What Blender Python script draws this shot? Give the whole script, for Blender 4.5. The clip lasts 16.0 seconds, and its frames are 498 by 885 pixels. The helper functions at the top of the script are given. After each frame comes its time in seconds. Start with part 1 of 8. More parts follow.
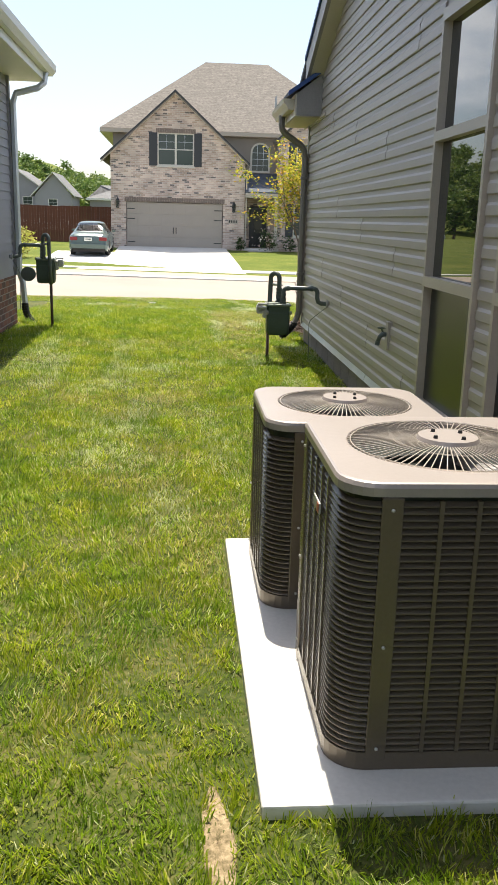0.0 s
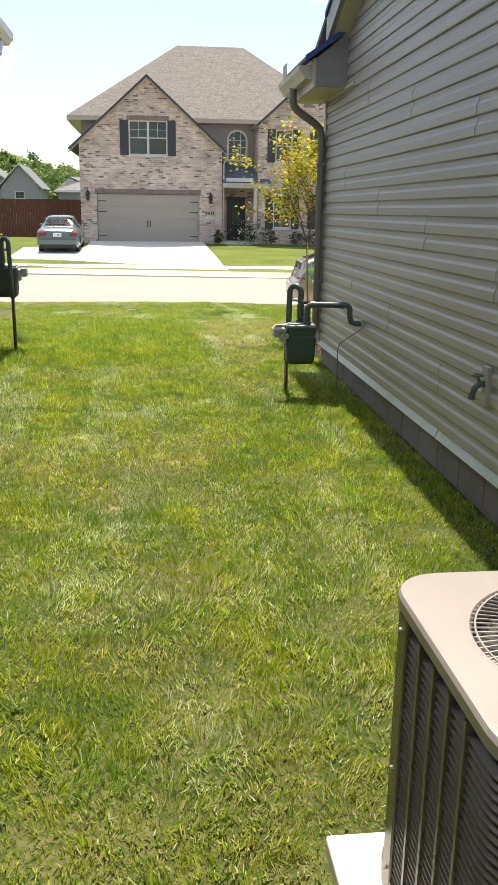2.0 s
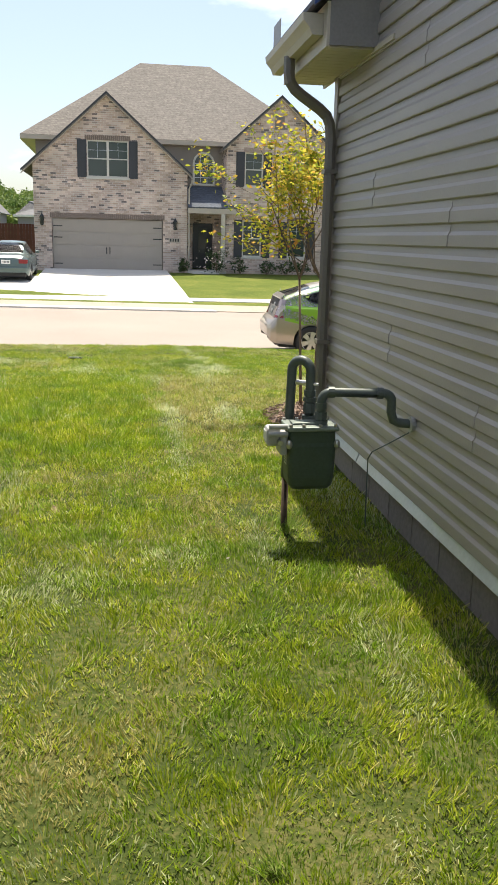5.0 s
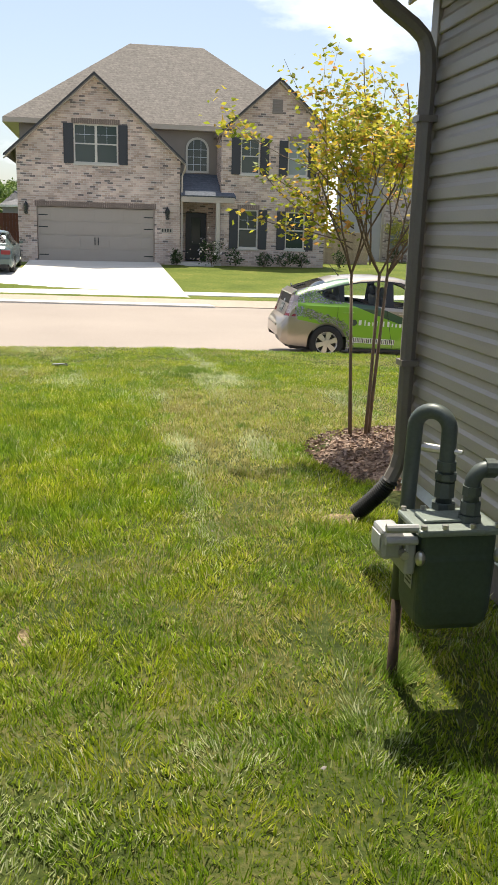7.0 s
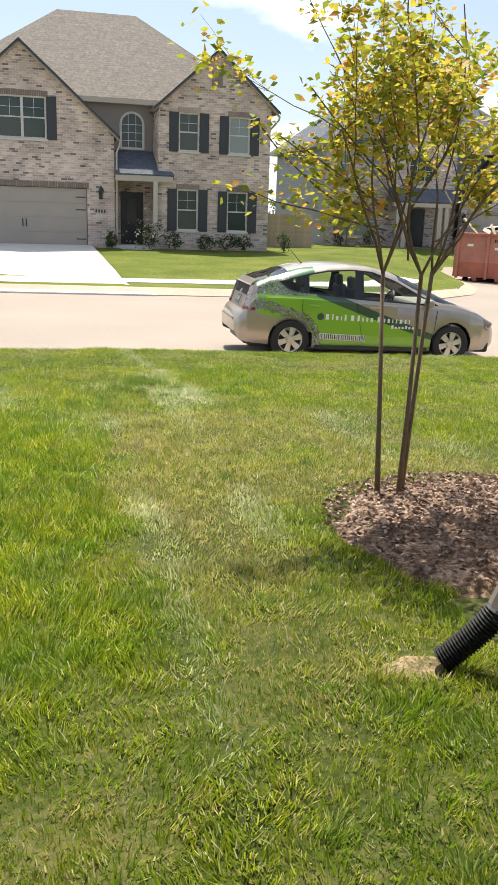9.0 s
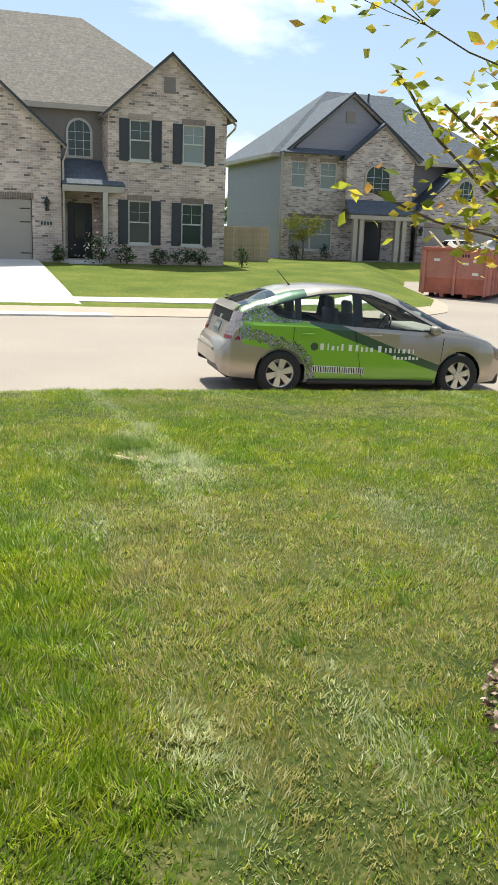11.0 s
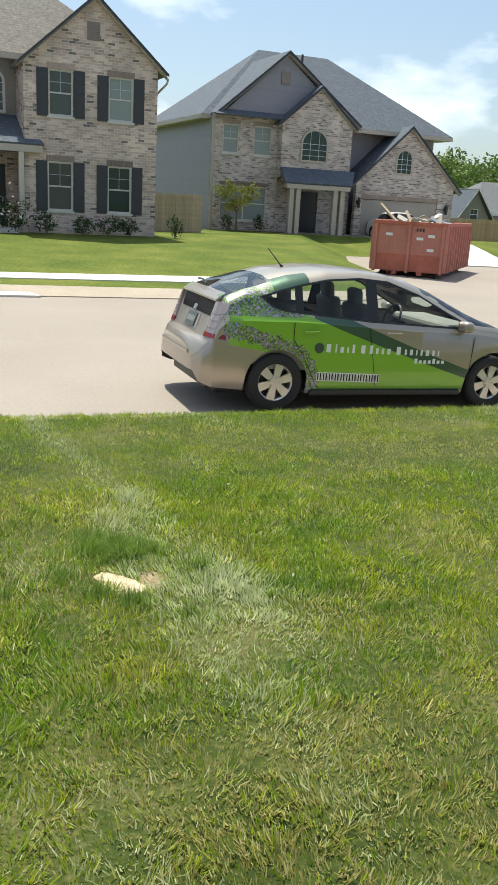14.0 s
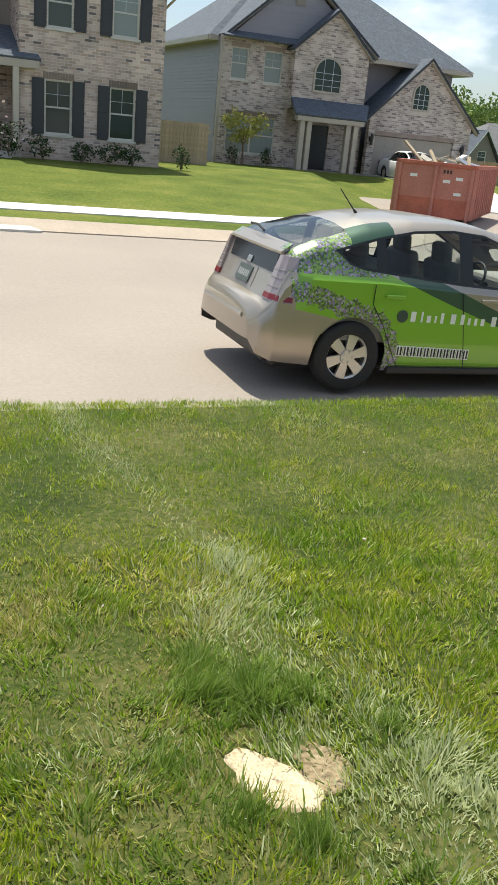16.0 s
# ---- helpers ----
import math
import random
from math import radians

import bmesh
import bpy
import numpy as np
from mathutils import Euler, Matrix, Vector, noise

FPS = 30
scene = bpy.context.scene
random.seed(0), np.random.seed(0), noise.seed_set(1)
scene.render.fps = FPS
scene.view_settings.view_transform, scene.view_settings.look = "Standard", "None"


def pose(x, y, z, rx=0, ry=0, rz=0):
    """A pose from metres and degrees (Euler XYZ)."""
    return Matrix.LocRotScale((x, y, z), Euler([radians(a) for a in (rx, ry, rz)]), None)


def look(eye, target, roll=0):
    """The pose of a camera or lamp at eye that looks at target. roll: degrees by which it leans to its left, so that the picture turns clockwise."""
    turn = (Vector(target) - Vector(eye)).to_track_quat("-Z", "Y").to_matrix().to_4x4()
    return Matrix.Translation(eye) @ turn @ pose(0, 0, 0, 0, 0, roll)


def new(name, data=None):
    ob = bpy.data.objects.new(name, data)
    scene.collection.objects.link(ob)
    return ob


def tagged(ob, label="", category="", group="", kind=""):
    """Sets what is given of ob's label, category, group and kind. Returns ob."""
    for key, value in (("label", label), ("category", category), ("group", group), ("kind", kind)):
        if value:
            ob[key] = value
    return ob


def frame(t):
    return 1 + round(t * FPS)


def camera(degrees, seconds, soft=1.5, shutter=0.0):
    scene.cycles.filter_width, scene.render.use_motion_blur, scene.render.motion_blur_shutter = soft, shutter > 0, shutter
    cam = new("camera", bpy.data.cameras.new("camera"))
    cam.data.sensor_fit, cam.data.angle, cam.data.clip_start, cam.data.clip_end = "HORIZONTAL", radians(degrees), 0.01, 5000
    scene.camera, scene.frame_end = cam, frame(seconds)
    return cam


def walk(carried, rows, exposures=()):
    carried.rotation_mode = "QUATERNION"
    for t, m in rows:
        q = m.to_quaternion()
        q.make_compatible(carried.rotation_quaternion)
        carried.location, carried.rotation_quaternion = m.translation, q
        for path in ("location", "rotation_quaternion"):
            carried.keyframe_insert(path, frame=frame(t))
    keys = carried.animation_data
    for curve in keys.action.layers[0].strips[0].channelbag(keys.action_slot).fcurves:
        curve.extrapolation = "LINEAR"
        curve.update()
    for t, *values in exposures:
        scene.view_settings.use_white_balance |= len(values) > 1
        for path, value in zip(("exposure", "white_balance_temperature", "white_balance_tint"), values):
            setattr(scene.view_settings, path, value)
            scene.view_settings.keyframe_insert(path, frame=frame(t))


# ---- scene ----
cam = camera(32.8, 16.0, soft=1.5)
PATH = [
    (0, (0.084, 0.192, 1.563), (0.246, 2.12, 1.057), 1.6),
    (0.5, (0.003, 0.727, 1.556), (0.16, 2.655, 1.05), 2.3),
    (1, (-0.034, 1.194, 1.573), (0.142, 3.114, 1.042), 2.2),
    (1.5, (-0.049, 1.773, 1.592), (0.092, 3.695, 1.058), 2.2),
    (2, (-0.125, 2.272, 1.639), (0.095, 4.188, 1.112), 0.8),
    (2.5, (-0.049, 2.75, 1.634), (0.238, 4.663, 1.125), -0.1),
    (3, (-0.039, 3.351, 1.609), (0.272, 5.255, 1.081), 1.2),
    (3.2, (-0.038, 3.557, 1.647), (0.266, 5.458, 1.105), 1.3),
    (5.3, (0.164, 5.585, 1.63), (0.462, 7.508, 1.171), 1.5),
    (5.5, (0.152, 5.776, 1.615), (0.44, 7.702, 1.158), 1.8),
    (6, (0.06, 6.237, 1.622), (0.389, 8.159, 1.176), 1.7),
    (6.5, (0.08, 6.676, 1.584), (0.432, 8.597, 1.15), 0.7),
    (7, (0.087, 7.209, 1.556), (0.416, 9.122, 1.073), 1.6),
    (7.5, (0.031, 7.642, 1.596), (0.399, 9.542, 1.09), 1.4),
    (8, (0.099, 8.139, 1.575), (0.478, 10.031, 1.048), 1.0),
    (8.5, (0.101, 8.58, 1.551), (0.521, 10.459, 1.007), 1.5),
    (9, (0.082, 9.047, 1.554), (0.559, 10.919, 1.035), 1.9),
    (9.2, (0.092, 9.24, 1.525), (0.576, 11.113, 1.015), 2.0),
    (11.3, (0.005, 11.29, 1.595), (0.668, 13.114, 1.113), 1.8),
    (11.5, (0.016, 11.47, 1.6), (0.733, 13.274, 1.121), 1.4),
    (12, (0.057, 11.978, 1.566), (0.822, 13.763, 1.089), 2.4),
    (12.5, (0.058, 12.438, 1.559), (0.856, 14.209, 1.085), 3.0),
    (13, (0.053, 12.902, 1.552), (0.9, 14.649, 1.069), 3.6),
    (13.5, (0.133, 13.391, 1.541), (0.83, 15.19, 1.015), 3.6),
    (14, (0.124, 13.875, 1.498), (0.912, 15.631, 0.952), 3.2),
    (14.5, (0.121, 14.296, 1.481), (0.91, 16.047, 0.926), 3.7),
    (15, (0.158, 14.741, 1.493), (0.862, 16.516, 0.896), 4.5),
    (15.5, (0.116, 15.222, 1.436), (0.885, 16.963, 0.818), 4.7),
    (16, (0.142, 15.686, 1.392), (0.959, 17.381, 0.713), 5.6),
]
walk(cam, [(t, look(eye, target, roll)) for t, eye, target, roll in PATH],
     exposures=[(0, 0.88, 6500, 10), (3.0, 0.88, 6500, 9), (5.5, 0.60, 6500, 10), (6.2, 0.47, 6500, 10), (7.0, 0.54, 6500, 10), (9.0, 0.62, 6500, 10), (12.0, 0.40, 6000, 1), (16, 0.34, 6200, 5)])

# ---- light ----
SUN_DIR = Vector((0.006, 0.43, 1.0)).normalized()
world = bpy.data.worlds.new("sky")
scene.world = world
world.use_nodes = True
wn, wl = world.node_tree.nodes, world.node_tree.links
wn.clear()
sky = wn.new("ShaderNodeTexSky")
sky.sky_type, sky.sun_disc = "NISHITA", False
sky.sun_elevation = math.asin(SUN_DIR.z)
sky.sun_rotation = math.atan2(SUN_DIR.x, SUN_DIR.y)
sky.air_density, sky.dust_density, sky.ozone_density = 1.0, 1.8, 1.0
wb, wo = wn.new("ShaderNodeBackground"), wn.new("ShaderNodeOutputWorld")
# soft white cumulus, spread over the whole dome
wtc, wsep, wmap = wn.new("ShaderNodeTexCoord"), wn.new("ShaderNodeSeparateXYZ"), wn.new("ShaderNodeMapping")
wmap.inputs["Scale"].default_value = (1.0, 1.0, 2.4)
wmap.inputs["Location"].default_value = (0.35, 0.2, 0.1)
wnoise = wn.new("ShaderNodeTexNoise")
wnoise.inputs["Scale"].default_value, wnoise.inputs["Detail"].default_value, wnoise.inputs["Roughness"].default_value = 2.6, 7, 0.55
wramp = wn.new("ShaderNodeValToRGB")
wramp.color_ramp.elements[0].color = (0.10, 0.10, 0.10, 1)
wramp.color_ramp.elements[0].position, wramp.color_ramp.elements[1].position = 0.53, 0.63
wmix = wn.new("ShaderNodeMixRGB")
wmix.inputs["Color2"].default_value = (9.0, 9.3, 9.7, 1)
wl.new(wtc.outputs["Generated"], wmap.inputs["Vector"])
wl.new(wmap.outputs[0], wnoise.inputs["Vector"])
wl.new(wnoise.outputs["Fac"], wramp.inputs["Fac"])
wl.new(wramp.outputs["Color"], wmix.inputs["Fac"])
wl.new(sky.outputs["Color"], wmix.inputs["Color1"])
wl.new(wmix.outputs["Color"], wb.inputs["Color"])
wb.inputs["Strength"].default_value = 0.105
wl.new(wb.outputs[0], wo.inputs["Surface"])
sun_lamp = new("sun", bpy.data.lights.new("sun", "SUN"))
sun_lamp.data.energy, sun_lamp.data.angle, sun_lamp.data.color = 5.0, radians(0.55), (1.0, 0.92, 0.76)
sun_lamp.matrix_world = look(SUN_DIR * 60, (0, 0, 0))


# ---- materials ----
def material(name, colour, rough=0.6, metal=0.0, vary=0.12, scale=6.0, fine=60.0, bump=0.15, depth=0.004, spec=0.5, random_tint=0.0):
    """Paint, stone or plastic: colour varied at two scales, with a fine relief."""
    m = bpy.data.materials.new(name)
    m.use_nodes = True
    n, l = m.node_tree.nodes, m.node_tree.links
    b = n["Principled BSDF"]
    tc = n.new("ShaderNodeTexCoord")
    big, small = n.new("ShaderNodeTexNoise"), n.new("ShaderNodeTexNoise")
    big.inputs["Scale"].default_value, big.inputs["Detail"].default_value = scale, 4
    small.inputs["Scale"].default_value, small.inputs["Detail"].default_value = fine, 5
    l.new(tc.outputs["Object"], big.inputs["Vector"])
    l.new(tc.outputs["Object"], small.inputs["Vector"])
    add = n.new("ShaderNodeMath")
    add.operation = "ADD"
    l.new(big.outputs["Fac"], add.inputs[0])
    l.new(small.outputs["Fac"], add.inputs[1])
    rng = n.new("ShaderNodeMapRange")
    rng.inputs["From Min"].default_value, rng.inputs["From Max"].default_value = 0.65, 1.35
    rng.inputs["To Min"].default_value, rng.inputs["To Max"].default_value = 1 - vary, 1 + vary
    l.new(add.outputs[0], rng.inputs["Value"])
    last = rng.outputs[0]
    if random_tint:
        info, mr, mul = n.new("ShaderNodeObjectInfo"), n.new("ShaderNodeMapRange"), n.new("ShaderNodeMath")
        mul.operation = "MULTIPLY"
        mr.inputs["To Min"].default_value, mr.inputs["To Max"].default_value = 1 - random_tint, 1 + random_tint
        l.new(info.outputs["Random"], mr.inputs["Value"])
        l.new(last, mul.inputs[0])
        l.new(mr.outputs[0], mul.inputs[1])
        last = mul.outputs[0]
    sc = n.new("ShaderNodeVectorMath")
    sc.operation = "SCALE"
    sc.inputs[0].default_value = colour
    l.new(last, sc.inputs["Scale"])
    l.new(sc.outputs[0], b.inputs["Base Color"])
    b.inputs["Roughness"].default_value, b.inputs["Metallic"].default_value = rough, metal
    b.inputs["Specular IOR Level"].default_value = spec
    if bump:
        bp = n.new("ShaderNodeBump")
        bp.inputs["Strength"].default_value, bp.inputs["Distance"].default_value = bump, depth
        l.new(small.outputs["Fac"], bp.inputs["Height"])
        l.new(bp.outputs[0], b.inputs["Normal"])
    return m


def brick_material(name, tones, mortar, seed=0.0):
    """Running-bond brick, 203 x 68 mm with joints; tones picked brick by brick."""
    m = bpy.data.materials.new(name)
    m.use_nodes = True
    n, l = m.node_tree.nodes, m.node_tree.links
    b = n["Principled BSDF"]
    tc, sep, com = n.new("ShaderNodeTexCoord"), n.new("ShaderNodeSeparateXYZ"), n.new("ShaderNodeCombineXYZ")
    l.new(tc.outputs["Object"], sep.inputs[0])
    ad = n.new("ShaderNodeMath")
    ad.operation = "ADD"
    l.new(sep.outputs["X"], ad.inputs[0])
    l.new(sep.outputs["Y"], ad.inputs[1])
    l.new(ad.outputs[0], com.inputs["X"])
    l.new(sep.outputs["Z"], com.inputs["Y"])
    br = n.new("ShaderNodeTexBrick")
    br.inputs["Scale"].default_value = 1.0
    br.inputs["Brick Width"].default_value, br.inputs["Row Height"].default_value = 0.24, 0.085
    br.inputs["Mortar Size"].default_value, br.inputs["Mortar Smooth"].default_value = 0.007, 0.1
    br.inputs["Color1"].default_value, br.inputs["Color2"].default_value = (0, 0, 0, 1), (1, 1, 1, 1)
    br.inputs["Mortar"].default_value = (0.5, 0.5, 0.5, 1)
    br.offset = 0.5
    l.new(com.outputs[0], br.inputs["Vector"])
    ramp = n.new("ShaderNodeValToRGB")
    ramp.color_ramp.interpolation = "CONSTANT"
    while len(ramp.color_ramp.elements) < len(tones):
        ramp.color_ramp.elements.new(0.5)
    for e, (p, c) in zip(ramp.color_ramp.elements, tones):
        e.position, e.color = p, (*c, 1)
    l.new(br.outputs["Color"], ramp.inputs["Fac"])
    noi = n.new("ShaderNodeTexNoise")
    noi.inputs["Scale"].default_value, noi.inputs["Detail"].default_value = 1.3, 8
    l.new(tc.outputs["Object"], noi.inputs["Vector"])
    mr = n.new("ShaderNodeMapRange")
    mr.inputs["From Min"].default_value, mr.inputs["From Max"].default_value = 0.3, 0.7
    mr.inputs["To Min"].default_value, mr.inputs["To Max"].default_value = 0.8, 1.2
    l.new(noi.outputs["Fac"], mr.inputs["Value"])
    mix = n.new("ShaderNodeMixRGB")
    mix.inputs["Color2"].default_value = (*mortar, 1)
    l.new(br.outputs["Fac"], mix.inputs["Fac"])
    l.new(ramp.outputs["Color"], mix.inputs["Color1"])
    sc = n.new("ShaderNodeVectorMath")
    sc.operation = "SCALE"
    l.new(mix.outputs[0], sc.inputs[0])
    l.new(mr.outputs[0], sc.inputs["Scale"])
    l.new(sc.outputs[0], b.inputs["Base Color"])
    b.inputs["Roughness"].default_value = 0.85
    bp = n.new("ShaderNodeBump")
    bp.invert = True
    bp.inputs["Strength"].default_value, bp.inputs["Distance"].default_value = 0.7, 0.01
    l.new(br.outputs["Fac"], bp.inputs["Height"])
    l.new(bp.outputs[0], b.inputs["Normal"])
    return m


def shingle_material(name, colour):
    m = bpy.data.materials.new(name)
    m.use_nodes = True
    n, l = m.node_tree.nodes, m.node_tree.links
    b = n["Principled BSDF"]
    tc = n.new("ShaderNodeTexCoord")
    sep, com, ad = n.new("ShaderNodeSeparateXYZ"), n.new("ShaderNodeCombineXYZ"), n.new("ShaderNodeMath")
    l.new(tc.outputs["Object"], sep.inputs[0])
    l.new(sep.outputs["X"], ad.inputs[0])
    l.new(sep.outputs["Y"], ad.inputs[1])
    l.new(ad.outputs[0], com.inputs["X"])
    l.new(sep.outputs["Z"], com.inputs["Y"])
    br = n.new("ShaderNodeTexBrick")
    br.inputs["Scale"].default_value = 1.0
    br.inputs["Brick Width"].default_value, br.inputs["Row Height"].default_value = 0.30, 0.095
    br.inputs["Mortar Size"].default_value = 0.006
    br.inputs["Color1"].default_value, br.inputs["Color2"].default_value, br.inputs["Mortar"].default_value = (0.90, 0.90, 0.90, 1), (1.10, 1.10, 1.10, 1), (0.72, 0.72, 0.72, 1)
    l.new(com.outputs[0], br.inputs["Vector"])
    noi = n.new("ShaderNodeTexNoise")
    noi.inputs["Scale"].default_value, noi.inputs["Detail"].default_value = 9, 8
    l.new(tc.outputs["Object"], noi.inputs["Vector"])
    mr = n.new("ShaderNodeMapRange")
    mr.inputs["From Min"].default_value, mr.inputs["From Max"].default_value = 0.3, 0.7
    mr.inputs["To Min"].default_value, mr.inputs["To Max"].default_value = 0.75, 1.25
    l.new(noi.outputs["Fac"], mr.inputs["Value"])
    s1, s2 = n.new("ShaderNodeVectorMath"), n.new("ShaderNodeVectorMath")
    s1.operation, s2.operation = "SCALE", "MULTIPLY"
    l.new(br.outputs["Color"], s1.inputs[0])
    l.new(mr.outputs[0], s1.inputs["Scale"])
    s2.inputs[1].default_value = colour
    l.new(s1.outputs[0], s2.inputs[0])
    l.new(s2.outputs[0], b.inputs["Base Color"])
    b.inputs["Roughness"].default_value = 0.9
    bp = n.new("ShaderNodeBump")
    bp.inputs["Strength"].default_value, bp.inputs["Distance"].default_value = 0.5, 0.01
    l.new(noi.outputs["Fac"], bp.inputs["Height"])
    l.new(bp.outputs[0], b.inputs["Normal"])
    return m


def ramp_ground(name, stops, scale1, scale2, rough=0.95, bump=0.6, depth=0.02):
    """Soil, turf or mulch: colours from a ramp over two noises added."""
    m = bpy.data.materials.new(name)
    m.use_nodes = True
    n, l = m.node_tree.nodes, m.node_tree.links
    b = n["Principled BSDF"]
    tc = n.new("ShaderNodeTexCoord")
    a, c = n.new("ShaderNodeTexNoise"), n.new("ShaderNodeTexNoise")
    a.inputs["Scale"].default_value, a.inputs["Detail"].default_value = scale1, 5
    c.inputs["Scale"].default_value, c.inputs["Detail"].default_value = scale2, 6
    l.new(tc.outputs["Object"], a.inputs["Vector"])
    l.new(tc.outputs["Object"], c.inputs["Vector"])
    mix = n.new("ShaderNodeMath")
    mix.operation = "ADD"
    l.new(a.outputs["Fac"], mix.inputs[0])
    l.new(c.outputs["Fac"], mix.inputs[1])
    half = n.new("ShaderNodeMath")
    half.operation = "MULTIPLY"
    half.inputs[1].default_value = 0.5
    l.new(mix.outputs[0], half.inputs[0])
    ramp = n.new("ShaderNodeValToRGB")
    while len(ramp.color_ramp.elements) < len(stops):
        ramp.color_ramp.elements.new(0.5)
    for e, (p, col) in zip(ramp.color_ramp.elements, stops):
        e.position, e.color = p, (*col, 1)
    l.new(half.outputs[0], ramp.inputs["Fac"])
    l.new(ramp.outputs["Color"], b.inputs["Base Color"])
    b.inputs["Roughness"].default_value = rough
    b.inputs["Specular IOR Level"].default_value = 0.2
    bp = n.new("ShaderNodeBump")
    bp.inputs["Strength"].default_value, bp.inputs["Distance"].default_value = bump, depth
    l.new(c.outputs["Fac"], bp.inputs["Height"])
    l.new(bp.outputs[0], b.inputs["Normal"])
    return m


def leaf_material(name, stops, through_share=0.35, patch_scale=0.6, patch_stops=None, rough=0.55, glow=1.0):
    """Blades and leaves: a tone for each island, patches over the place, and light that comes through."""
    m = bpy.data.materials.new(name)
    m.use_nodes = True
    n, l = m.node_tree.nodes, m.node_tree.links
    b = n["Principled BSDF"]
    geo, ramp = n.new("ShaderNodeNewGeometry"), n.new("ShaderNodeValToRGB")
    while len(ramp.color_ramp.elements) < len(stops):
        ramp.color_ramp.elements.new(0.5)
    for e, (p, col) in zip(ramp.color_ramp.elements, stops):
        e.position, e.color = p, (*col, 1)
    l.new(geo.outputs["Random Per Island"], ramp.inputs["Fac"])
    colour = ramp.outputs["Color"]
    if patch_stops:
        tc, noi, pr, mix = n.new("ShaderNodeTexCoord"), n.new("ShaderNodeTexNoise"), n.new("ShaderNodeValToRGB"), n.new("ShaderNodeMixRGB")
        noi.inputs["Scale"].default_value, noi.inputs["Detail"].default_value, noi.inputs["Roughness"].default_value = patch_scale, 6, 0.62
        l.new(tc.outputs["Object"], noi.inputs["Vector"])
        l.new(noi.outputs["Fac"], pr.inputs["Fac"])
        while len(pr.color_ramp.elements) < len(patch_stops):
            pr.color_ramp.elements.new(0.5)
        for e, (p, col) in zip(pr.color_ramp.elements, patch_stops):
            e.position, e.color = p, (*col, 1)
        mix.blend_type = "MULTIPLY"
        mix.inputs["Fac"].default_value = 1.0
        l.new(colour, mix.inputs["Color1"])
        l.new(pr.outputs["Color"], mix.inputs["Color2"])
        colour = mix.outputs["Color"]
    l.new(colour, b.inputs["Base Color"])
    b.inputs["Roughness"].default_value = rough
    b.inputs["Specular IOR Level"].default_value = 0.35
    tr, add, out = n.new("ShaderNodeBsdfTranslucent"), n.new("ShaderNodeMixShader"), n["Material Output"]
    lift = n.new("ShaderNodeVectorMath")
    lift.operation = "SCALE"
    lift.inputs["Scale"].default_value = glow
    l.new(colour, lift.inputs[0])
    l.new(lift.outputs[0], tr.inputs["Color"])
    add.inputs["Fac"].default_value = through_share
    l.new(b.outputs[0], add.inputs[1])
    l.new(tr.outputs[0], add.inputs[2])
    l.new(add.outputs[0], out.inputs["Surface"])
    return m


def glass_material(name, tint=(0.02, 0.025, 0.03), rough=0.02, clear=0.0, ior=1.42):
    m = bpy.data.materials.new(name)
    m.use_nodes = True
    b = m.node_tree.nodes["Principled BSDF"]
    b.inputs["Base Color"].default_value = (*tint, 1)
    b.inputs["Roughness"].default_value, b.inputs["IOR"].default_value = rough, ior
    b.inputs["Specular IOR Level"].default_value = 0.5
    b.inputs["Transmission Weight"].default_value = clear
    return m


BRICK = brick_material("mixed_brick", [(0.0, (0.44, 0.33, 0.265)), (0.14, (0.50, 0.385, 0.33)), (0.4, (0.62, 0.50, 0.43)), (0.66, (0.54, 0.415, 0.355)), (0.86, (0.17, 0.14, 0.135)), (0.93, (0.33, 0.26, 0.23))], (0.62, 0.57, 0.52))
BRICK_FAR = brick_material("pale_brick", [(0.0, (0.38, 0.31, 0.275)), (0.3, (0.56, 0.485, 0.44)), (0.7, (0.48, 0.405, 0.365)), (0.88, (0.22, 0.18, 0.17))], (0.6, 0.56, 0.52))
BRICK_RED = brick_material("red_brick", [(0.0, (0.16, 0.06, 0.045)), (0.4, (0.24, 0.09, 0.06)), (0.8, (0.11, 0.055, 0.045))], (0.32, 0.27, 0.24))
SOLDIER = material("soldier_brick", (0.30, 0.235, 0.20), 0.85, vary=0.2, scale=3, fine=30, random_tint=0.35)
SHINGLE = shingle_material("brown_shingle", (0.20, 0.178, 0.158))
SHINGLE_DARK = shingle_material("slate_shingle", (0.10, 0.115, 0.145))
SHINGLE_GREY = shingle_material("grey_shingle", (0.16, 0.16, 0.165))
SIDING = material("taupe_vinyl_siding", (0.385, 0.345, 0.312), 0.45, vary=0.05, scale=1.5, fine=90, bump=0.12, depth=0.002, random_tint=0.035)
SIDING_BLUE = material("blue_grey_vinyl_siding", (0.272, 0.262, 0.30), 0.5, vary=0.05, scale=1.5, fine=80, bump=0.1, random_tint=0.03)
SIDING_TAUPE = material("brown_grey_siding", (0.235, 0.205, 0.18), 0.55, vary=0.06, scale=2, fine=50)
TRIM = material("pale_taupe_trim", (0.43, 0.38, 0.32), 0.4, vary=0.05, scale=3, fine=80, bump=0.05)
SOFFIT = material("almond_soffit", (0.56, 0.50, 0.41), 0.5, vary=0.05, scale=3, fine=60)
FASCIA = material("weathered_grey_fascia", (0.27, 0.25, 0.245), 0.45, vary=0.12, scale=5, fine=60)
WRAP = material("blue_membrane", (0.03, 0.075, 0.25), 0.5, vary=0.15)
SPOUT = material("brown_aluminium_spout", (0.20, 0.175, 0.155), 0.35, vary=0.08, scale=5, fine=80, bump=0.05)
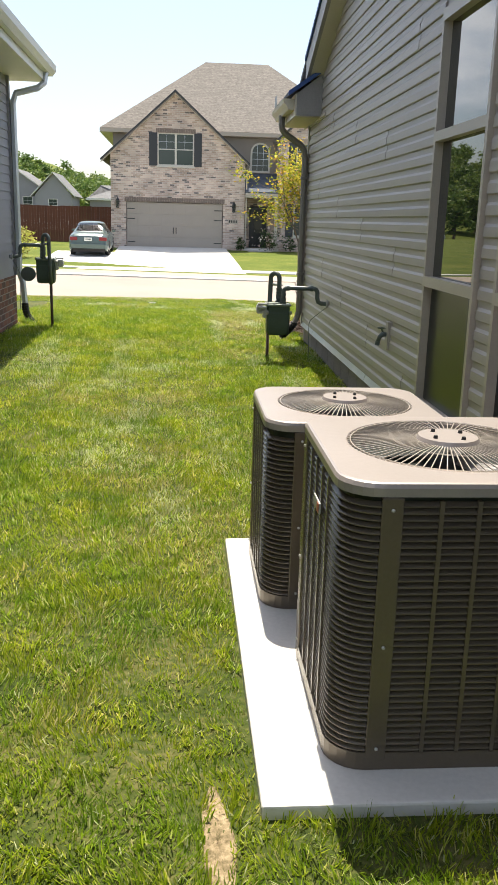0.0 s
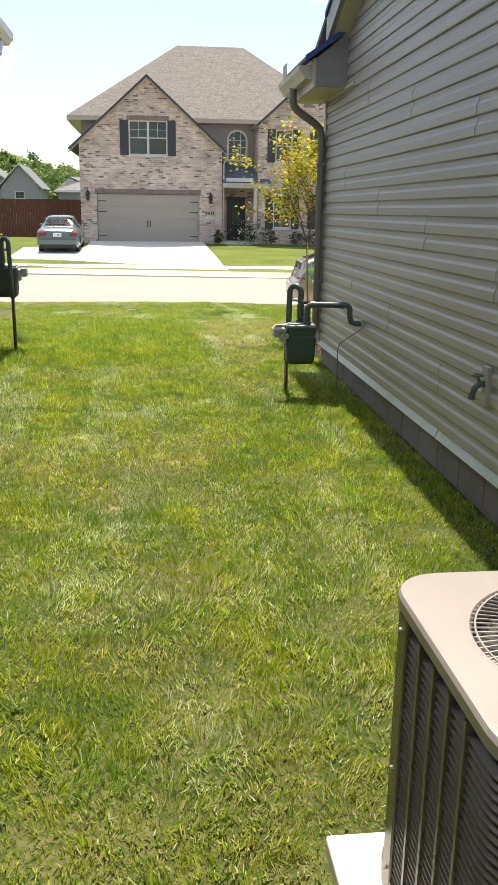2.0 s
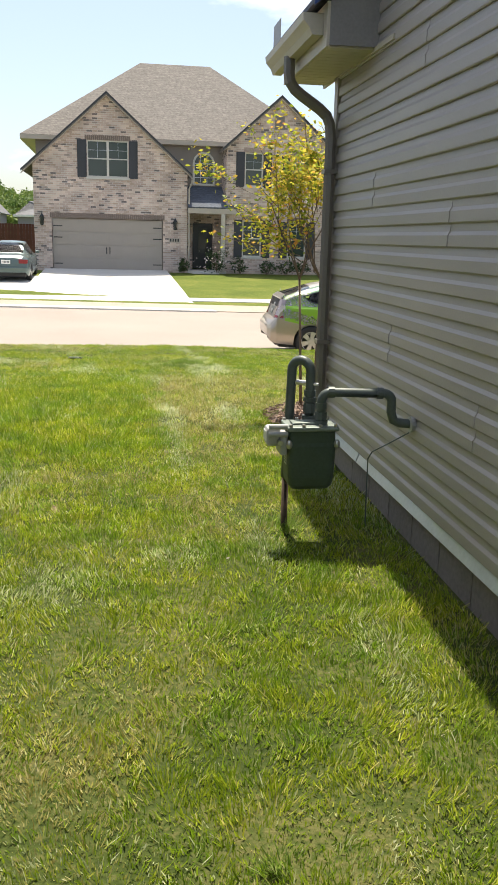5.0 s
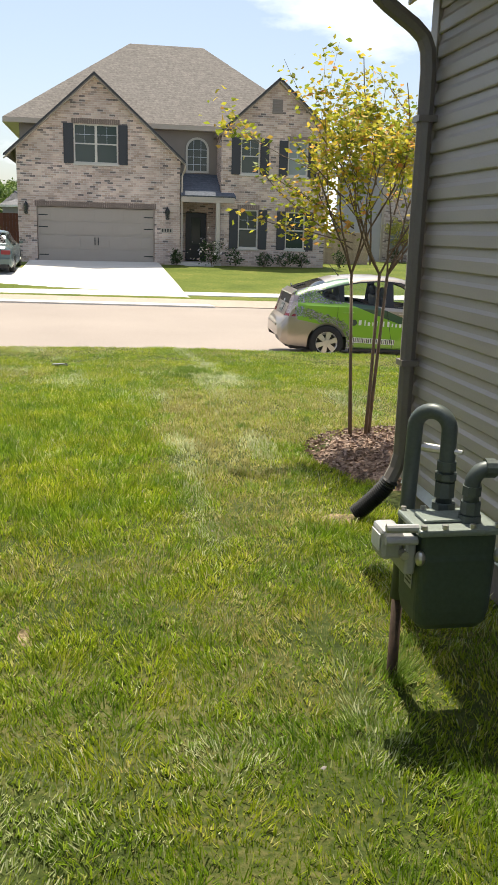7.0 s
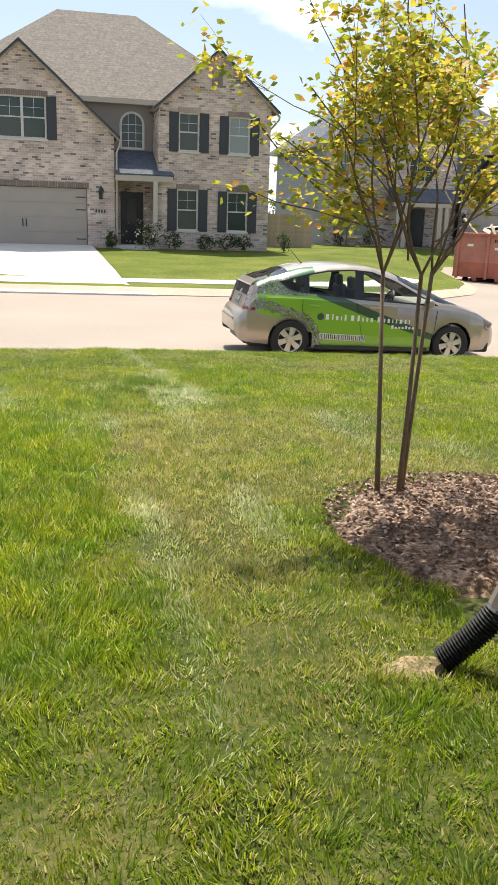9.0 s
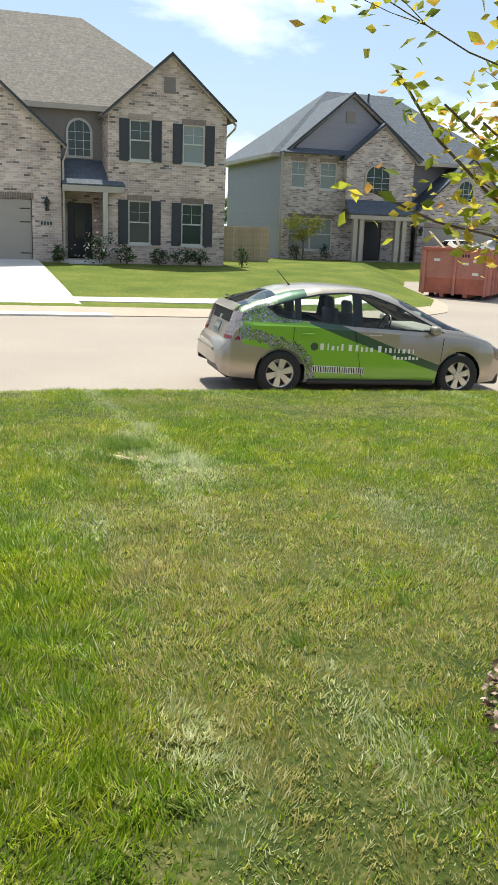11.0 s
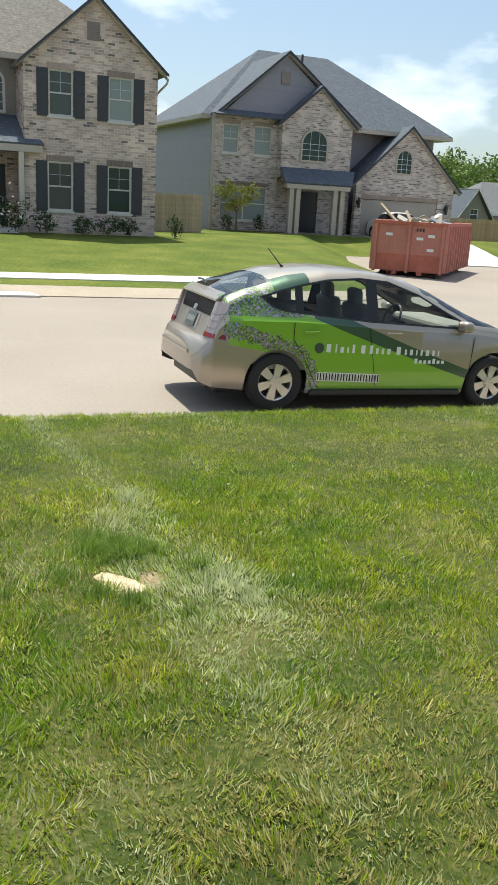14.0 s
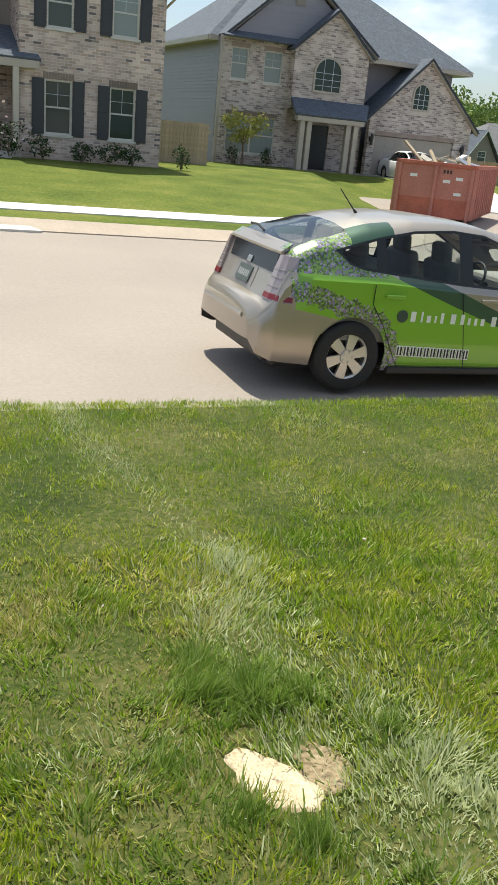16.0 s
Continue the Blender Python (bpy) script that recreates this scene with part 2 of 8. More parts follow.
WHITE = material("white_paint", (0.78, 0.77, 0.74), 0.45, vary=0.04, scale=4, fine=60, bump=0.05)
OFF_WHITE = material("off_white_vinyl", (0.56, 0.54, 0.49), 0.45, vary=0.05, scale=4, fine=60, bump=0.05)
CREAM = material("cream_paint", (0.50, 0.455, 0.38), 0.5, vary=0.05)
SHUTTER = material("charcoal_shutter", (0.035, 0.038, 0.045), 0.5, vary=0.1)
DOOR_DARK = material("dark_door_paint", (0.02, 0.023, 0.026), 0.4, vary=0.1)
GARAGE = material("taupe_garage_door", (0.37, 0.325, 0.28), 0.5, vary=0.04, scale=2, fine=40, bump=0.08)
FLASHING = material("galvanised_flashing", (0.55, 0.58, 0.63), 0.35, 0.4, vary=0.1, scale=3, fine=50, bump=0.08)
FOUNDATION = material("grey_parged_concrete", (0.25, 0.215, 0.195), 0.9, random_tint=0.12, vary=0.22, scale=2.5, fine=35, bump=0.5, depth=0.006)
CONCRETE = material("pale_concrete", (0.60, 0.575, 0.53), 0.85, vary=0.10, scale=0.8, fine=30, bump=0.25, depth=0.003)
PAD = material("fresh_concrete_pad", (0.66, 0.64, 0.61), 0.8, vary=0.08, scale=3, fine=60, bump=0.25, depth=0.003)
KERB = material("kerb_concrete", (0.41, 0.335, 0.265), 0.85, vary=0.15, scale=1.5, fine=25, bump=0.3)
ROAD = material("dusty_pale_asphalt", (0.31, 0.262, 0.225), 0.9, vary=0.13, scale=0.35, fine=30, bump=0.35, depth=0.004)
GLASS = glass_material("window_glass", (0.03, 0.048, 0.040))
GLASS_CURTAIN = glass_material("curtained_window_glass", (0.075, 0.085, 0.075), 0.05)
# Pale tint stands for blinds and also for reflections on the panes.
GLASS_BLIND_SHEEN = glass_material("window_glass_blinds_and_reflection", (0.25, 0.285, 0.275), 0.04)
TAIL_GLASS = glass_material("dark_tail_glass", (0.012, 0.014, 0.017), 0.07, 0.0, 1.32)
GLASS_NEAR = glass_material("double_glazed_pane", (0.012, 0.014, 0.015), 0.01, 0.0, 2.0)
SCREEN = material("dark_window_screen", (0.012, 0.014, 0.013), 0.3, vary=0.1, fine=300)
# Brown-grey case deepened for its shaded sides; top kept paler, as in sun.
AC_PAINT = material("shade_deepened_powder_coat", (0.135, 0.108, 0.080), 0.27, 0.2, vary=0.06, scale=4, fine=120, bump=0.06)
AC_TOP = material("sun_paled_top_panel", (0.34, 0.30, 0.282), 0.36, 0.2, vary=0.05, scale=4, fine=120, bump=0.05)
# Guard wires lightened in colour for the white light on them.
AC_WIRE = material("lit_wire", (0.62, 0.56, 0.50), 0.3, 0.6, vary=0.08)
# Pan tone carries the sun's brown reflection inside the fan opening.
FAN_PAN = material("sun_glare_fan_pan", (0.30, 0.235, 0.18), 0.35, 0.4, vary=0.15, scale=9, fine=120)
AC_COIL = material("dark_coil", (0.02, 0.024, 0.022), 0.6, 0.2, vary=0.25, fine=200)
BLACK = material("black_rubber", (0.016, 0.016, 0.017), 0.6, vary=0.15, bump=0.1)
STEEL = material("zinc_steel", (0.55, 0.54, 0.52), 0.35, 0.85, vary=0.12)
GREEN_METER = material("dark_green_meter_paint", (0.050, 0.075, 0.056), 0.5, vary=0.18, scale=7, fine=70)
PIPE = material("grey_pipe_paint", (0.095, 0.115, 0.108), 0.42, 0.1, vary=0.15, scale=9, fine=80)
# Meter top: greener-grey copy of the case, paled for the light on it.
METER_TOP = material("sun_paled_cast_top", (0.22, 0.255, 0.225), 0.45, 0.1, vary=0.15, scale=9, fine=90)
RUSTY_PIPE = material("rust_streaked_pipe", (0.085, 0.055, 0.04), 0.75, 0.1, vary=0.4, scale=14, fine=70)
METER_GREY = material("cast_grey_meter", (0.40, 0.40, 0.395), 0.5, 0.2, vary=0.1)
RUST = material("rusty_container_paint", (0.42, 0.12, 0.075), 0.6, vary=0.28, scale=2.2, fine=20, bump=0.2)
RUST_LOW = material("faded_red_container_paint", (0.46, 0.18, 0.135), 0.6, vary=0.2, scale=2, fine=20)
WOOD = material("weathered_pine", (0.42, 0.33, 0.23), 0.85, vary=0.22, scale=5, fine=40, random_tint=0.12)
WOOD_RED = material("red_brown_stained_board", (0.13, 0.045, 0.028), 0.8, vary=0.2, scale=4, fine=40, random_tint=0.15)
BARK = material("brown_grey_bark", (0.17, 0.125, 0.09), 0.85, vary=0.3, scale=12, fine=60, bump=0.5)
SOIL = ramp_ground("lawn_soil", [(0.35, (0.026, 0.040, 0.008)), (0.48, (0.05, 0.068, 0.013)), (0.62, (0.12, 0.115, 0.04))], 1.6, 40)
TURF_FAR = ramp_ground("clipped_turf", [(0.36, (0.065, 0.092, 0.012)), (0.5, (0.105, 0.138, 0.018)), (0.66, (0.20, 0.195, 0.045))], 0.6, 14, bump=0.8, depth=0.04)
MULCH = ramp_ground("bark_mulch", [(0.38, (0.08, 0.055, 0.04)), (0.5, (0.25, 0.17, 0.125)), (0.6, (0.42, 0.31, 0.24))], 7, 45, bump=1.0, depth=0.03)
DIRT = ramp_ground("bare_pale_dirt", [(0.32, (0.34, 0.25, 0.16)), (0.46, (0.54, 0.43, 0.29)), (0.62, (0.66, 0.55, 0.40))], 14, 120, bump=0.7, depth=0.004)
PATCHES = [(0.34, (0.72, 0.88, 0.75)), (0.44, (0.95, 1.02, 0.85)), (0.54, (1.2, 1.12, 0.8)), (0.66, (1.5, 1.28, 1.0))]
GRASS = leaf_material("grass_blade", [(0.0, (0.08, 0.14, 0.012)), (0.25, (0.16, 0.245, 0.016)), (0.55, (0.235, 0.325, 0.02)), (0.82, (0.33, 0.395, 0.04)), (0.94, (0.42, 0.44, 0.16)), (1.0, (0.60, 0.58, 0.34))], 0.42, 2.6, PATCHES, rough=0.34, glow=1.4)
GRASS_DRY = leaf_material("dry_grass_blade", [(0.0, (0.25, 0.24, 0.06)), (0.5, (0.44, 0.39, 0.13)), (1.0, (0.60, 0.54, 0.29))], 0.45, 1.1, None, rough=0.4, glow=1.3)
# Pale blade colours that carry the backlit sheen of the lawn.
GRASS_SHEEN = leaf_material("sheen_grass_blade", [(0.0, (0.40, 0.45, 0.20)), (0.5, (0.54, 0.57, 0.33)), (1.0, (0.70, 0.70, 0.48))], 0.45, rough=0.3, glow=1.3)
THIN_SOIL = ramp_ground("thin_tan_soil", [(0.36, (0.10, 0.08, 0.04)), (0.5, (0.26, 0.20, 0.12)), (0.62, (0.38, 0.30, 0.19))], 9, 60, bump=0.8, depth=0.01)
GRASS_TALL = leaf_material("tall_grass_blade", [(0.0, (0.09, 0.155, 0.022)), (0.4, (0.155, 0.24, 0.036)), (0.8, (0.25, 0.345, 0.065)), (1.0, (0.44, 0.47, 0.22))], 0.45, rough=0.36, glow=1.4)


# ---- building helpers ----
def part(name, bm, mat, parent=None, label="", smooth=False):
    me = bpy.data.meshes.new(name)
    bmesh.ops.recalc_face_normals(bm, faces=bm.faces)
    bm.to_mesh(me)
    bm.free()
    for p in me.polygons:
        p.use_smooth = smooth
    me.materials.append(mat)
    ob = new(name, me)
    ob.parent = parent
    if parent and parent.name in BASES:
        ob.matrix_parent_inverse = BASES[parent.name].inverted()
    if label:
        ob["label"] = label
    return ob


BASES = {}


def base(name, x, y, z, label, category, group="", kind=""):
    """An Empty at a thing's base, whose parts are given in the world's metres."""
    ob = new(name)
    ob.matrix_world = Matrix.Translation((x, y, z))
    BASES[ob.name] = Matrix.Translation((x, y, z))
    return tagged(ob, label, category, group, kind)


def empty(name, m, label="", category="", group="", kind=""):
    ob = new(name)
    ob.matrix_world = m
    return tagged(ob, label, category, group, kind)


def bx(bm, x0, x1, y0, y1, z0, z1, bevel=0.0):
    r = bmesh.ops.create_cube(bm, size=1.0, matrix=Matrix.LocRotScale(((x0 + x1) / 2, (y0 + y1) / 2, (z0 + z1) / 2), None, (abs(x1 - x0), abs(y1 - y0), abs(z1 - z0))))
    if bevel:
        es = {e for v in r["verts"] for e in v.link_edges}
        bmesh.ops.bevel(bm, geom=list(es), offset=bevel, segments=2, affect="EDGES", profile=0.5)
    return bm


def box(x0, x1, y0, y1, z0, z1, bevel=0.0):
    return bx(bmesh.new(), x0, x1, y0, y1, z0, z1, bevel)


def prism(bm, pts, d, axis="y"):
    """A flat outline, pushed through by the vector d."""
    a = [bm.verts.new(p) for p in pts]
    b = [bm.verts.new(Vector(p) + Vector(d)) for p in pts]
    n = len(pts)
    bm.faces.new(a)
    bm.faces.new(b[::-1])
    for i in range(n):
        bm.faces.new((a[i], a[(i + 1) % n], b[(i + 1) % n], b[i]))
    return bm


def tube(bm, pts, r, seg=10, caps=True):
    """A round tube along points; r a number or one for each point."""
    pts = [Vector(p) for p in pts]
    rs = r if isinstance(r, (list, tuple)) else [r] * len(pts)
    rings, side = [], None
    for i, p in enumerate(pts):
        t = (pts[min(i + 1, len(pts) - 1)] - pts[max(i - 1, 0)]).normalized()
        if side is None:
            side = t.orthogonal().normalized()
        side = (side - t * side.dot(t)).normalized()
        up = t.cross(side)
        rings.append([bm.verts.new(p + rs[i] * (math.cos(a) * side + math.sin(a) * up)) for a in (2 * math.pi * k / seg for k in range(seg))])
    for a, b in zip(rings, rings[1:]):
        for k in range(seg):
            bm.faces.new((a[k], a[(k + 1) % seg], b[(k + 1) % seg], b[k]))
    if caps:
        bm.faces.new(rings[0][::-1])
        bm.faces.new(rings[-1])
    return bm


def arc(c, r, a0, a1, n, u, v):
    """Points on an arc about c, in the plane of u and v."""
    return [Vector(c) + r * (math.cos(a0 + (a1 - a0) * i / n) * Vector(u) + math.sin(a0 + (a1 - a0) * i / n) * Vector(v)) for i in range(n + 1)]


def rounded(w, d, r, n=6):
    """A rectangle's outline with round corners, about the origin."""
    out = []
    for cx, cy, a in ((w / 2 - r, d / 2 - r, 0), (-w / 2 + r, d / 2 - r, 90), (-w / 2 + r, -d / 2 + r, 180), (w / 2 - r, -d / 2 + r, 270)):
        out += [(cx + r * math.cos(radians(a + 90 * i / n)), cy + r * math.sin(radians(a + 90 * i / n))) for i in range(n + 1)]
    return out


def mesh_object(name, verts, faces, mat, smooth=False, parent=None):
    me = bpy.data.meshes.new(name)
    me.from_pydata(verts, [], faces)
    me.update()
    for p in me.polygons:
        p.use_smooth = smooth
    me.materials.append(mat)
    ob = new(name, me)
    ob.parent = parent
    return ob


def triangles(name, verts, mat, parent=None):
    """One mesh of loose triangles from an array (n, 3, 3)."""
    n = len(verts)
    me = bpy.data.meshes.new(name)
    me.vertices.add(n * 3)
    me.vertices.foreach_set("co", verts.astype(np.float32).ravel())
    me.loops.add(n * 3)
    me.loops.foreach_set("vertex_index", np.arange(n * 3, dtype=np.int32))
    me.polygons.add(n)
    me.polygons.foreach_set("loop_start", np.arange(0, n * 3, 3, dtype=np.int32))
    me.update(calc_edges=True)
    me.materials.append(mat)
    ob = new(name, me)
    ob.parent = parent
    return ob


# ---- ground, road ----
PROFILE_Y = [-60, 0, 5.5, 10, 13, 15.5, 17.3, 19.6, 20.75, 20.95, 21.4, 70]
PROFILE_Z = [0.0, 0.0, -0.02, 0.04, 0.03, -0.05, -0.15, -0.23, -0.28, -0.60, -0.95, -0.95]


def lawn_z(x, y):
    """Height of the near lawn: level by the houses, falling to the street and a little to the east."""
    z = np.interp(y, PROFILE_Y, PROFILE_Z)
    return z - 0.028 * np.clip(np.asarray(x) - 1.0, 0, 12) * np.clip((np.asarray(y) - 14) / 6, 0, 1)


def road_z(x, y):
    return -0.652 - 0.014 * (np.asarray(x) - 3.0) * 0.9 + 0.013 * (np.asarray(y) - 21.5)


def far_kerb(x):
    """The far kerb's line; it swings back to the north-east into a wider court."""
    return float(np.interp(x, [-80, 8.5, 11, 13, 14.6, 15.8, 17, 19, 60], [31.5, 31.5, 32.0, 33.6, 36.2, 39.5, 43, 46.5, 48]))


def far_z(x, y):
    """Height of the lawn across the street: it rises from the kerb to the houses."""
    k = far_kerb(x)
    low = float(road_z(x, min(k, 33))) + 0.15
    high = float(np.interp(y, [31.5, 33.9, 44, 55], [-0.38, -0.30, 0.17, 0.15])) - 0.012 * max(0, x - 20)
    f = min(1.0, max(0.0, (y - k) / 4.0))
    return low + (high - low) * f * f * (3 - 2 * f)


def build_ground():
    xs = np.concatenate([np.array([-400, -150, -60, -25]), np.linspace(-12, 14, 105), np.array([25, 60, 150, 400])])
    ys = np.concatenate([np.array([-60, -20, -6]), np.linspace(-2, 21.6, 119), np.array([25, 40, 70, 120, 250, 600])])
    verts = []
    for y in ys:
        for x in xs:
            verts.append((x, y, float(lawn_z(x, y))))
    w = len(xs)
    faces = [(j * w + i, j * w + i + 1, (j + 1) * w + i + 1, (j + 1) * w + i) for j in range(len(ys) - 1) for i in range(w - 1)]
    ob = mesh_object("ground", verts, faces, SOIL, True)
    tagged(ob, "level lawn soil falling gently to the street", "ground", kind="structure")


def build_road():
    xs, ys = np.concatenate([np.linspace(-90, -20, 8), np.linspace(-18, 60, 79)]), np.linspace(20.9, 60, 60)
    verts = [(x, y, float(road_z(x, min(y, 46)))) for y in ys for x in xs]
    w = len(xs)
    faces = [(j * w + i, j * w + i + 1, (j + 1) * w + i + 1, (j + 1) * w + i) for j in range(len(ys) - 1) for i in range(w - 1)]
    tagged(mesh_object("road", verts, faces, ROAD, True), "dusty sunlit pale asphalt street", "road", kind="structure")


def strip(name, mat, d0, d1, h0, h1, x0, x1, label, follow=False, step=0.5, thick=0.25):
    """A band that follows the far kerb, from d0 to d1 behind it."""
    bm = bmesh.new()
    n = int((x1 - x0) / step)
    rows = []
    for i in range(n + 1):
        x = x0 + (x1 - x0) * i / n
        k = far_kerb(x)
        s = (far_kerb(x + 0.3) - far_kerb(x - 0.3)) / 0.6
        nx, ny = -s / math.hypot(1, s), 1 / math.hypot(1, s)
        zr = float(road_z(x, min(k, 33)))
        a, b = (x + nx * d0, k + ny * d0, zr + h0), (x + nx * d1, k + ny * d1, zr + h1)
        if follow:
            a, b = (a[0], a[1], far_z(a[0], a[1]) + 0.025), (b[0], b[1], far_z(b[0], b[1]) + 0.025)
        rows.append([bm.verts.new(v) for v in ((a[0], a[1], a[2] - thick), a, b, (b[0], b[1], b[2] - thick))])
    for r, q in zip(rows, rows[1:]):
        for k in range(3):
            bm.faces.new((r[k], q[k], q[k + 1], r[k + 1]))
    bm.faces.new(rows[0])
    bm.faces.new(rows[-1][::-1])
    return tagged(part(name, bm, mat), label, kind="structure", category=name.split("_")[0])


def build_far_lawn():
    xs = np.concatenate([np.linspace(-90, -20, 8), np.linspace(-18, 60, 157)])
    ts = [0, 0.02, 0.08, 0.15, 0.25, 0.4, 0.6, 0.8, 1.0]
    verts, w = [], len(xs)
    for t in ts:
        for x in xs:
            k = far_kerb(x) + 0.1
            y = k + t * (100 - k)
            verts.append((x, y, far_z(x, y)))
    faces = [(j * w + i, j * w + i + 1, (j + 1) * w + i + 1, (j + 1) * w + i) for j in range(len(ts) - 1) for i in range(w - 1)]
    ob = mesh_object("lawn_far", verts, faces, TURF_FAR, True)
    tagged(ob, "sunlit clipped green lawn across the street", "lawn", kind="structure")


def slab(name, outline, height, mat, label, thick=0.12, lift=0.012, cat="pavement"):
    """Paving on a plan outline, cut into small cells so that it follows height(x, y)."""
    bm = bmesh.new()
    vs = [bm.verts.new((x, y, 0)) for x, y in outline]
    f = bm.faces.new(vs)
    for ax in range(2):
        lo, hi = min(p[ax] for p in outline), max(p[ax] for p in outline)
        k = math.ceil(lo)
        while k < hi:
            co = [0, 0, 0]
            co[ax] = k
            no = [0, 0, 0]
            no[ax] = 1
            bmesh.ops.bisect_plane(bm, geom=bm.verts[:] + bm.edges[:] + bm.faces[:], plane_co=co, plane_no=no)
            k += 1
    for v in bm.verts:
        v.co.z = height(v.co.x, v.co.y) + lift
    r = bmesh.ops.extrude_face_region(bm, geom=bm.faces[:])
    for g in r["geom"]:
        if isinstance(g, bmesh.types.BMVert):
            g.co.z -= thick
    return tagged(part(name, bm, mat), label, cat, kind="structure")


build_ground()
build_road()
build_far_lawn()
strip("kerb_far", KERB, -0.45, 0.12, 0.015, 0.16, -60, 40, "dusty pale concrete kerb with its gutter", thick=0.2)
strip("pavement_far", CONCRETE, 1.35, 2.3, 0.20, 0.225, -60, 13.5, "pale concrete pavement along the far lawn", True, thick=0.1)
bm = bmesh.new()
for i in range(60):
    x = -14 + i
    z0, z1 = float(road_z(x, 21)), float(road_z(x + 1, 21))
    prism(bm, [(x, 20.78, z0 - 0.2), (x, 21.35, z0 - 0.2), (x, 21.35, z0 + 0.012), (x, 20.97, z0 + 0.03), (x, 20.90, z0 + 0.13), (x, 20.78, z0 + 0.14)], (1, 0, z1 - z0))
tagged(part("kerb_near", bm, KERB), "dusty concrete kerb below the near lawn", "kerb", kind="structure")


def drive_z(x, y):
    a = float(road_z(x, 31)) + 0.02
    return a + (far_z(x, y) - a) * min(1.0, max(0.0, (y - 30.9) / 1.5))


slab("driveway", [(-4.3, 30.9), (3.1, 30.9), (2.5, 32.3), (2.3, 44.6), (-3.0, 44.6), (-3.0, 40.5), (-5.6, 40.5), (-5.6, 36.0), (-3.5, 33.5)], drive_z, CONCRETE, "bright sunlit pale concrete driveway of the brick house", lift=0.02)
slab("driveway", [(23.0, 43.6), (28.6, 43.6), (28.0, 53.0), (23.2, 53.0)], lambda x, y: far_z(x, y) + 0.02, CONCRETE, "pale concrete driveway of the gabled house")


# ---- houses ----
IDENT = Matrix.Identity(4)


def wall_mesh(outline, holes, thick, m=IDENT):
    """A wall from its outline in (x, z), with openings through it; its face looks to -y, the thickness goes to +y."""
    bm = bmesh.new()
    bm.faces.new([bm.verts.new((x, 0, z)) for x, z in outline])
    for x0, x1, z0, z1 in holes:
        for co, no in (((x0, 0, 0), (1, 0, 0)), ((x1, 0, 0), (1, 0, 0)), ((0, 0, z0), (0, 0, 1)), ((0, 0, z1), (0, 0, 1))):
            bmesh.ops.bisect_plane(bm, geom=bm.verts[:] + bm.edges[:] + bm.faces[:], plane_co=co, plane_no=no)
    gone = []
    for f in bm.faces:
        c = f.calc_center_median()
        if any(x0 < c.x < x1 and z0 < c.z < z1 for x0, x1, z0, z1 in holes):
            gone.append(f)
    bmesh.ops.delete(bm, geom=gone, context="FACES")
    r = bmesh.ops.extrude_face_region(bm, geom=bm.faces[:])
    for g in r["geom"]:
        if isinstance(g, bmesh.types.BMVert):
            g.co.y += thick
    bmesh.ops.transform(bm, matrix=m, verts=bm.verts)
    return bm


def moved(bm, m):
    bmesh.ops.transform(bm, matrix=m, verts=bm.verts)
    return bm


def window(parent, x0, x1, z0, z1, m, frame_mat, glass, units=1, cols=2, rows=1, name="window", label="", sash=True, sill=True):
    """A window in the opening of a wall: frame, sashes with their panes, bars and a sill."""
    bm = bmesh.new()
    f = 0.030
    for a, b, c, d in ((x0, x0 + f, z0, z1), (x1 - f, x1, z0, z1), (x0 + f, x1 - f, z1 - f, z1), (x0 + f, x1 - f, z0, z0 + f)):
        bx(bm, a, b, 0.01, 0.12, c, d)
    w = (x1 - x0 - 2 * f) / units
    for u in range(1, units):
        bx(bm, x0 + f + w * u - 0.035, x0 + f + w * u + 0.035, 0.0, 0.12, z0 + f, z1 - f)
    win = part(name, moved(bm, m), frame_mat, parent, label)
    for u in range(units):
        a, b = x0 + f + w * u + (0.035 if u else 0), x0 + f + w * (u + 1) - (0.035 if u < units - 1 else 0)
        halves = ((z0 + f, (z0 + z1) / 2, 0.05), ((z0 + z1) / 2, z1 - f, 0.07)) if sash else ((z0 + f, z1 - f, 0.06),)
        for c, d, y in halves:
            part("pane", moved(box(a, b, y + 0.012, y + 0.022, c, d), m), glass, win)
            bm = bmesh.new()
            t = 0.017
            bx(bm, a, b, y - 0.01, y + 0.01, c, c + 2 * t)
            bx(bm, a, b, y - 0.01, y + 0.01, d - t, d)
            bx(bm, a, a + t, y - 0.01, y + 0.01, c + 2 * t, d - t)
            bx(bm, b - t, b, y - 0.01, y + 0.01, c + 2 * t, d - t)
            part("sash", moved(bm, m), frame_mat, win)
            if y > 0.055 or not sash:
                for i in range(1, cols):
                    xx = a + (b - a) * i / cols
                    part("glazing_bar", moved(box(xx - 0.006, xx + 0.006, y, y + 0.011, c + 2 * t, d - t), m), FLASHING, win)
                for i in range(1, rows + 1):
                    zz = c + (d - c) * i / (rows + 1)
                    part("glazing_bar", moved(box(a + t, b - t, y + 0.001, y + 0.012, zz - 0.006, zz + 0.006), m), FLASHING, win)
    if sill:
        part("sill", moved(box(x0 - 0.06, x1 + 0.06, -0.05, 0.1, z0 - 0.075, z0 - 0.003), m), frame_mat, win)
    return win


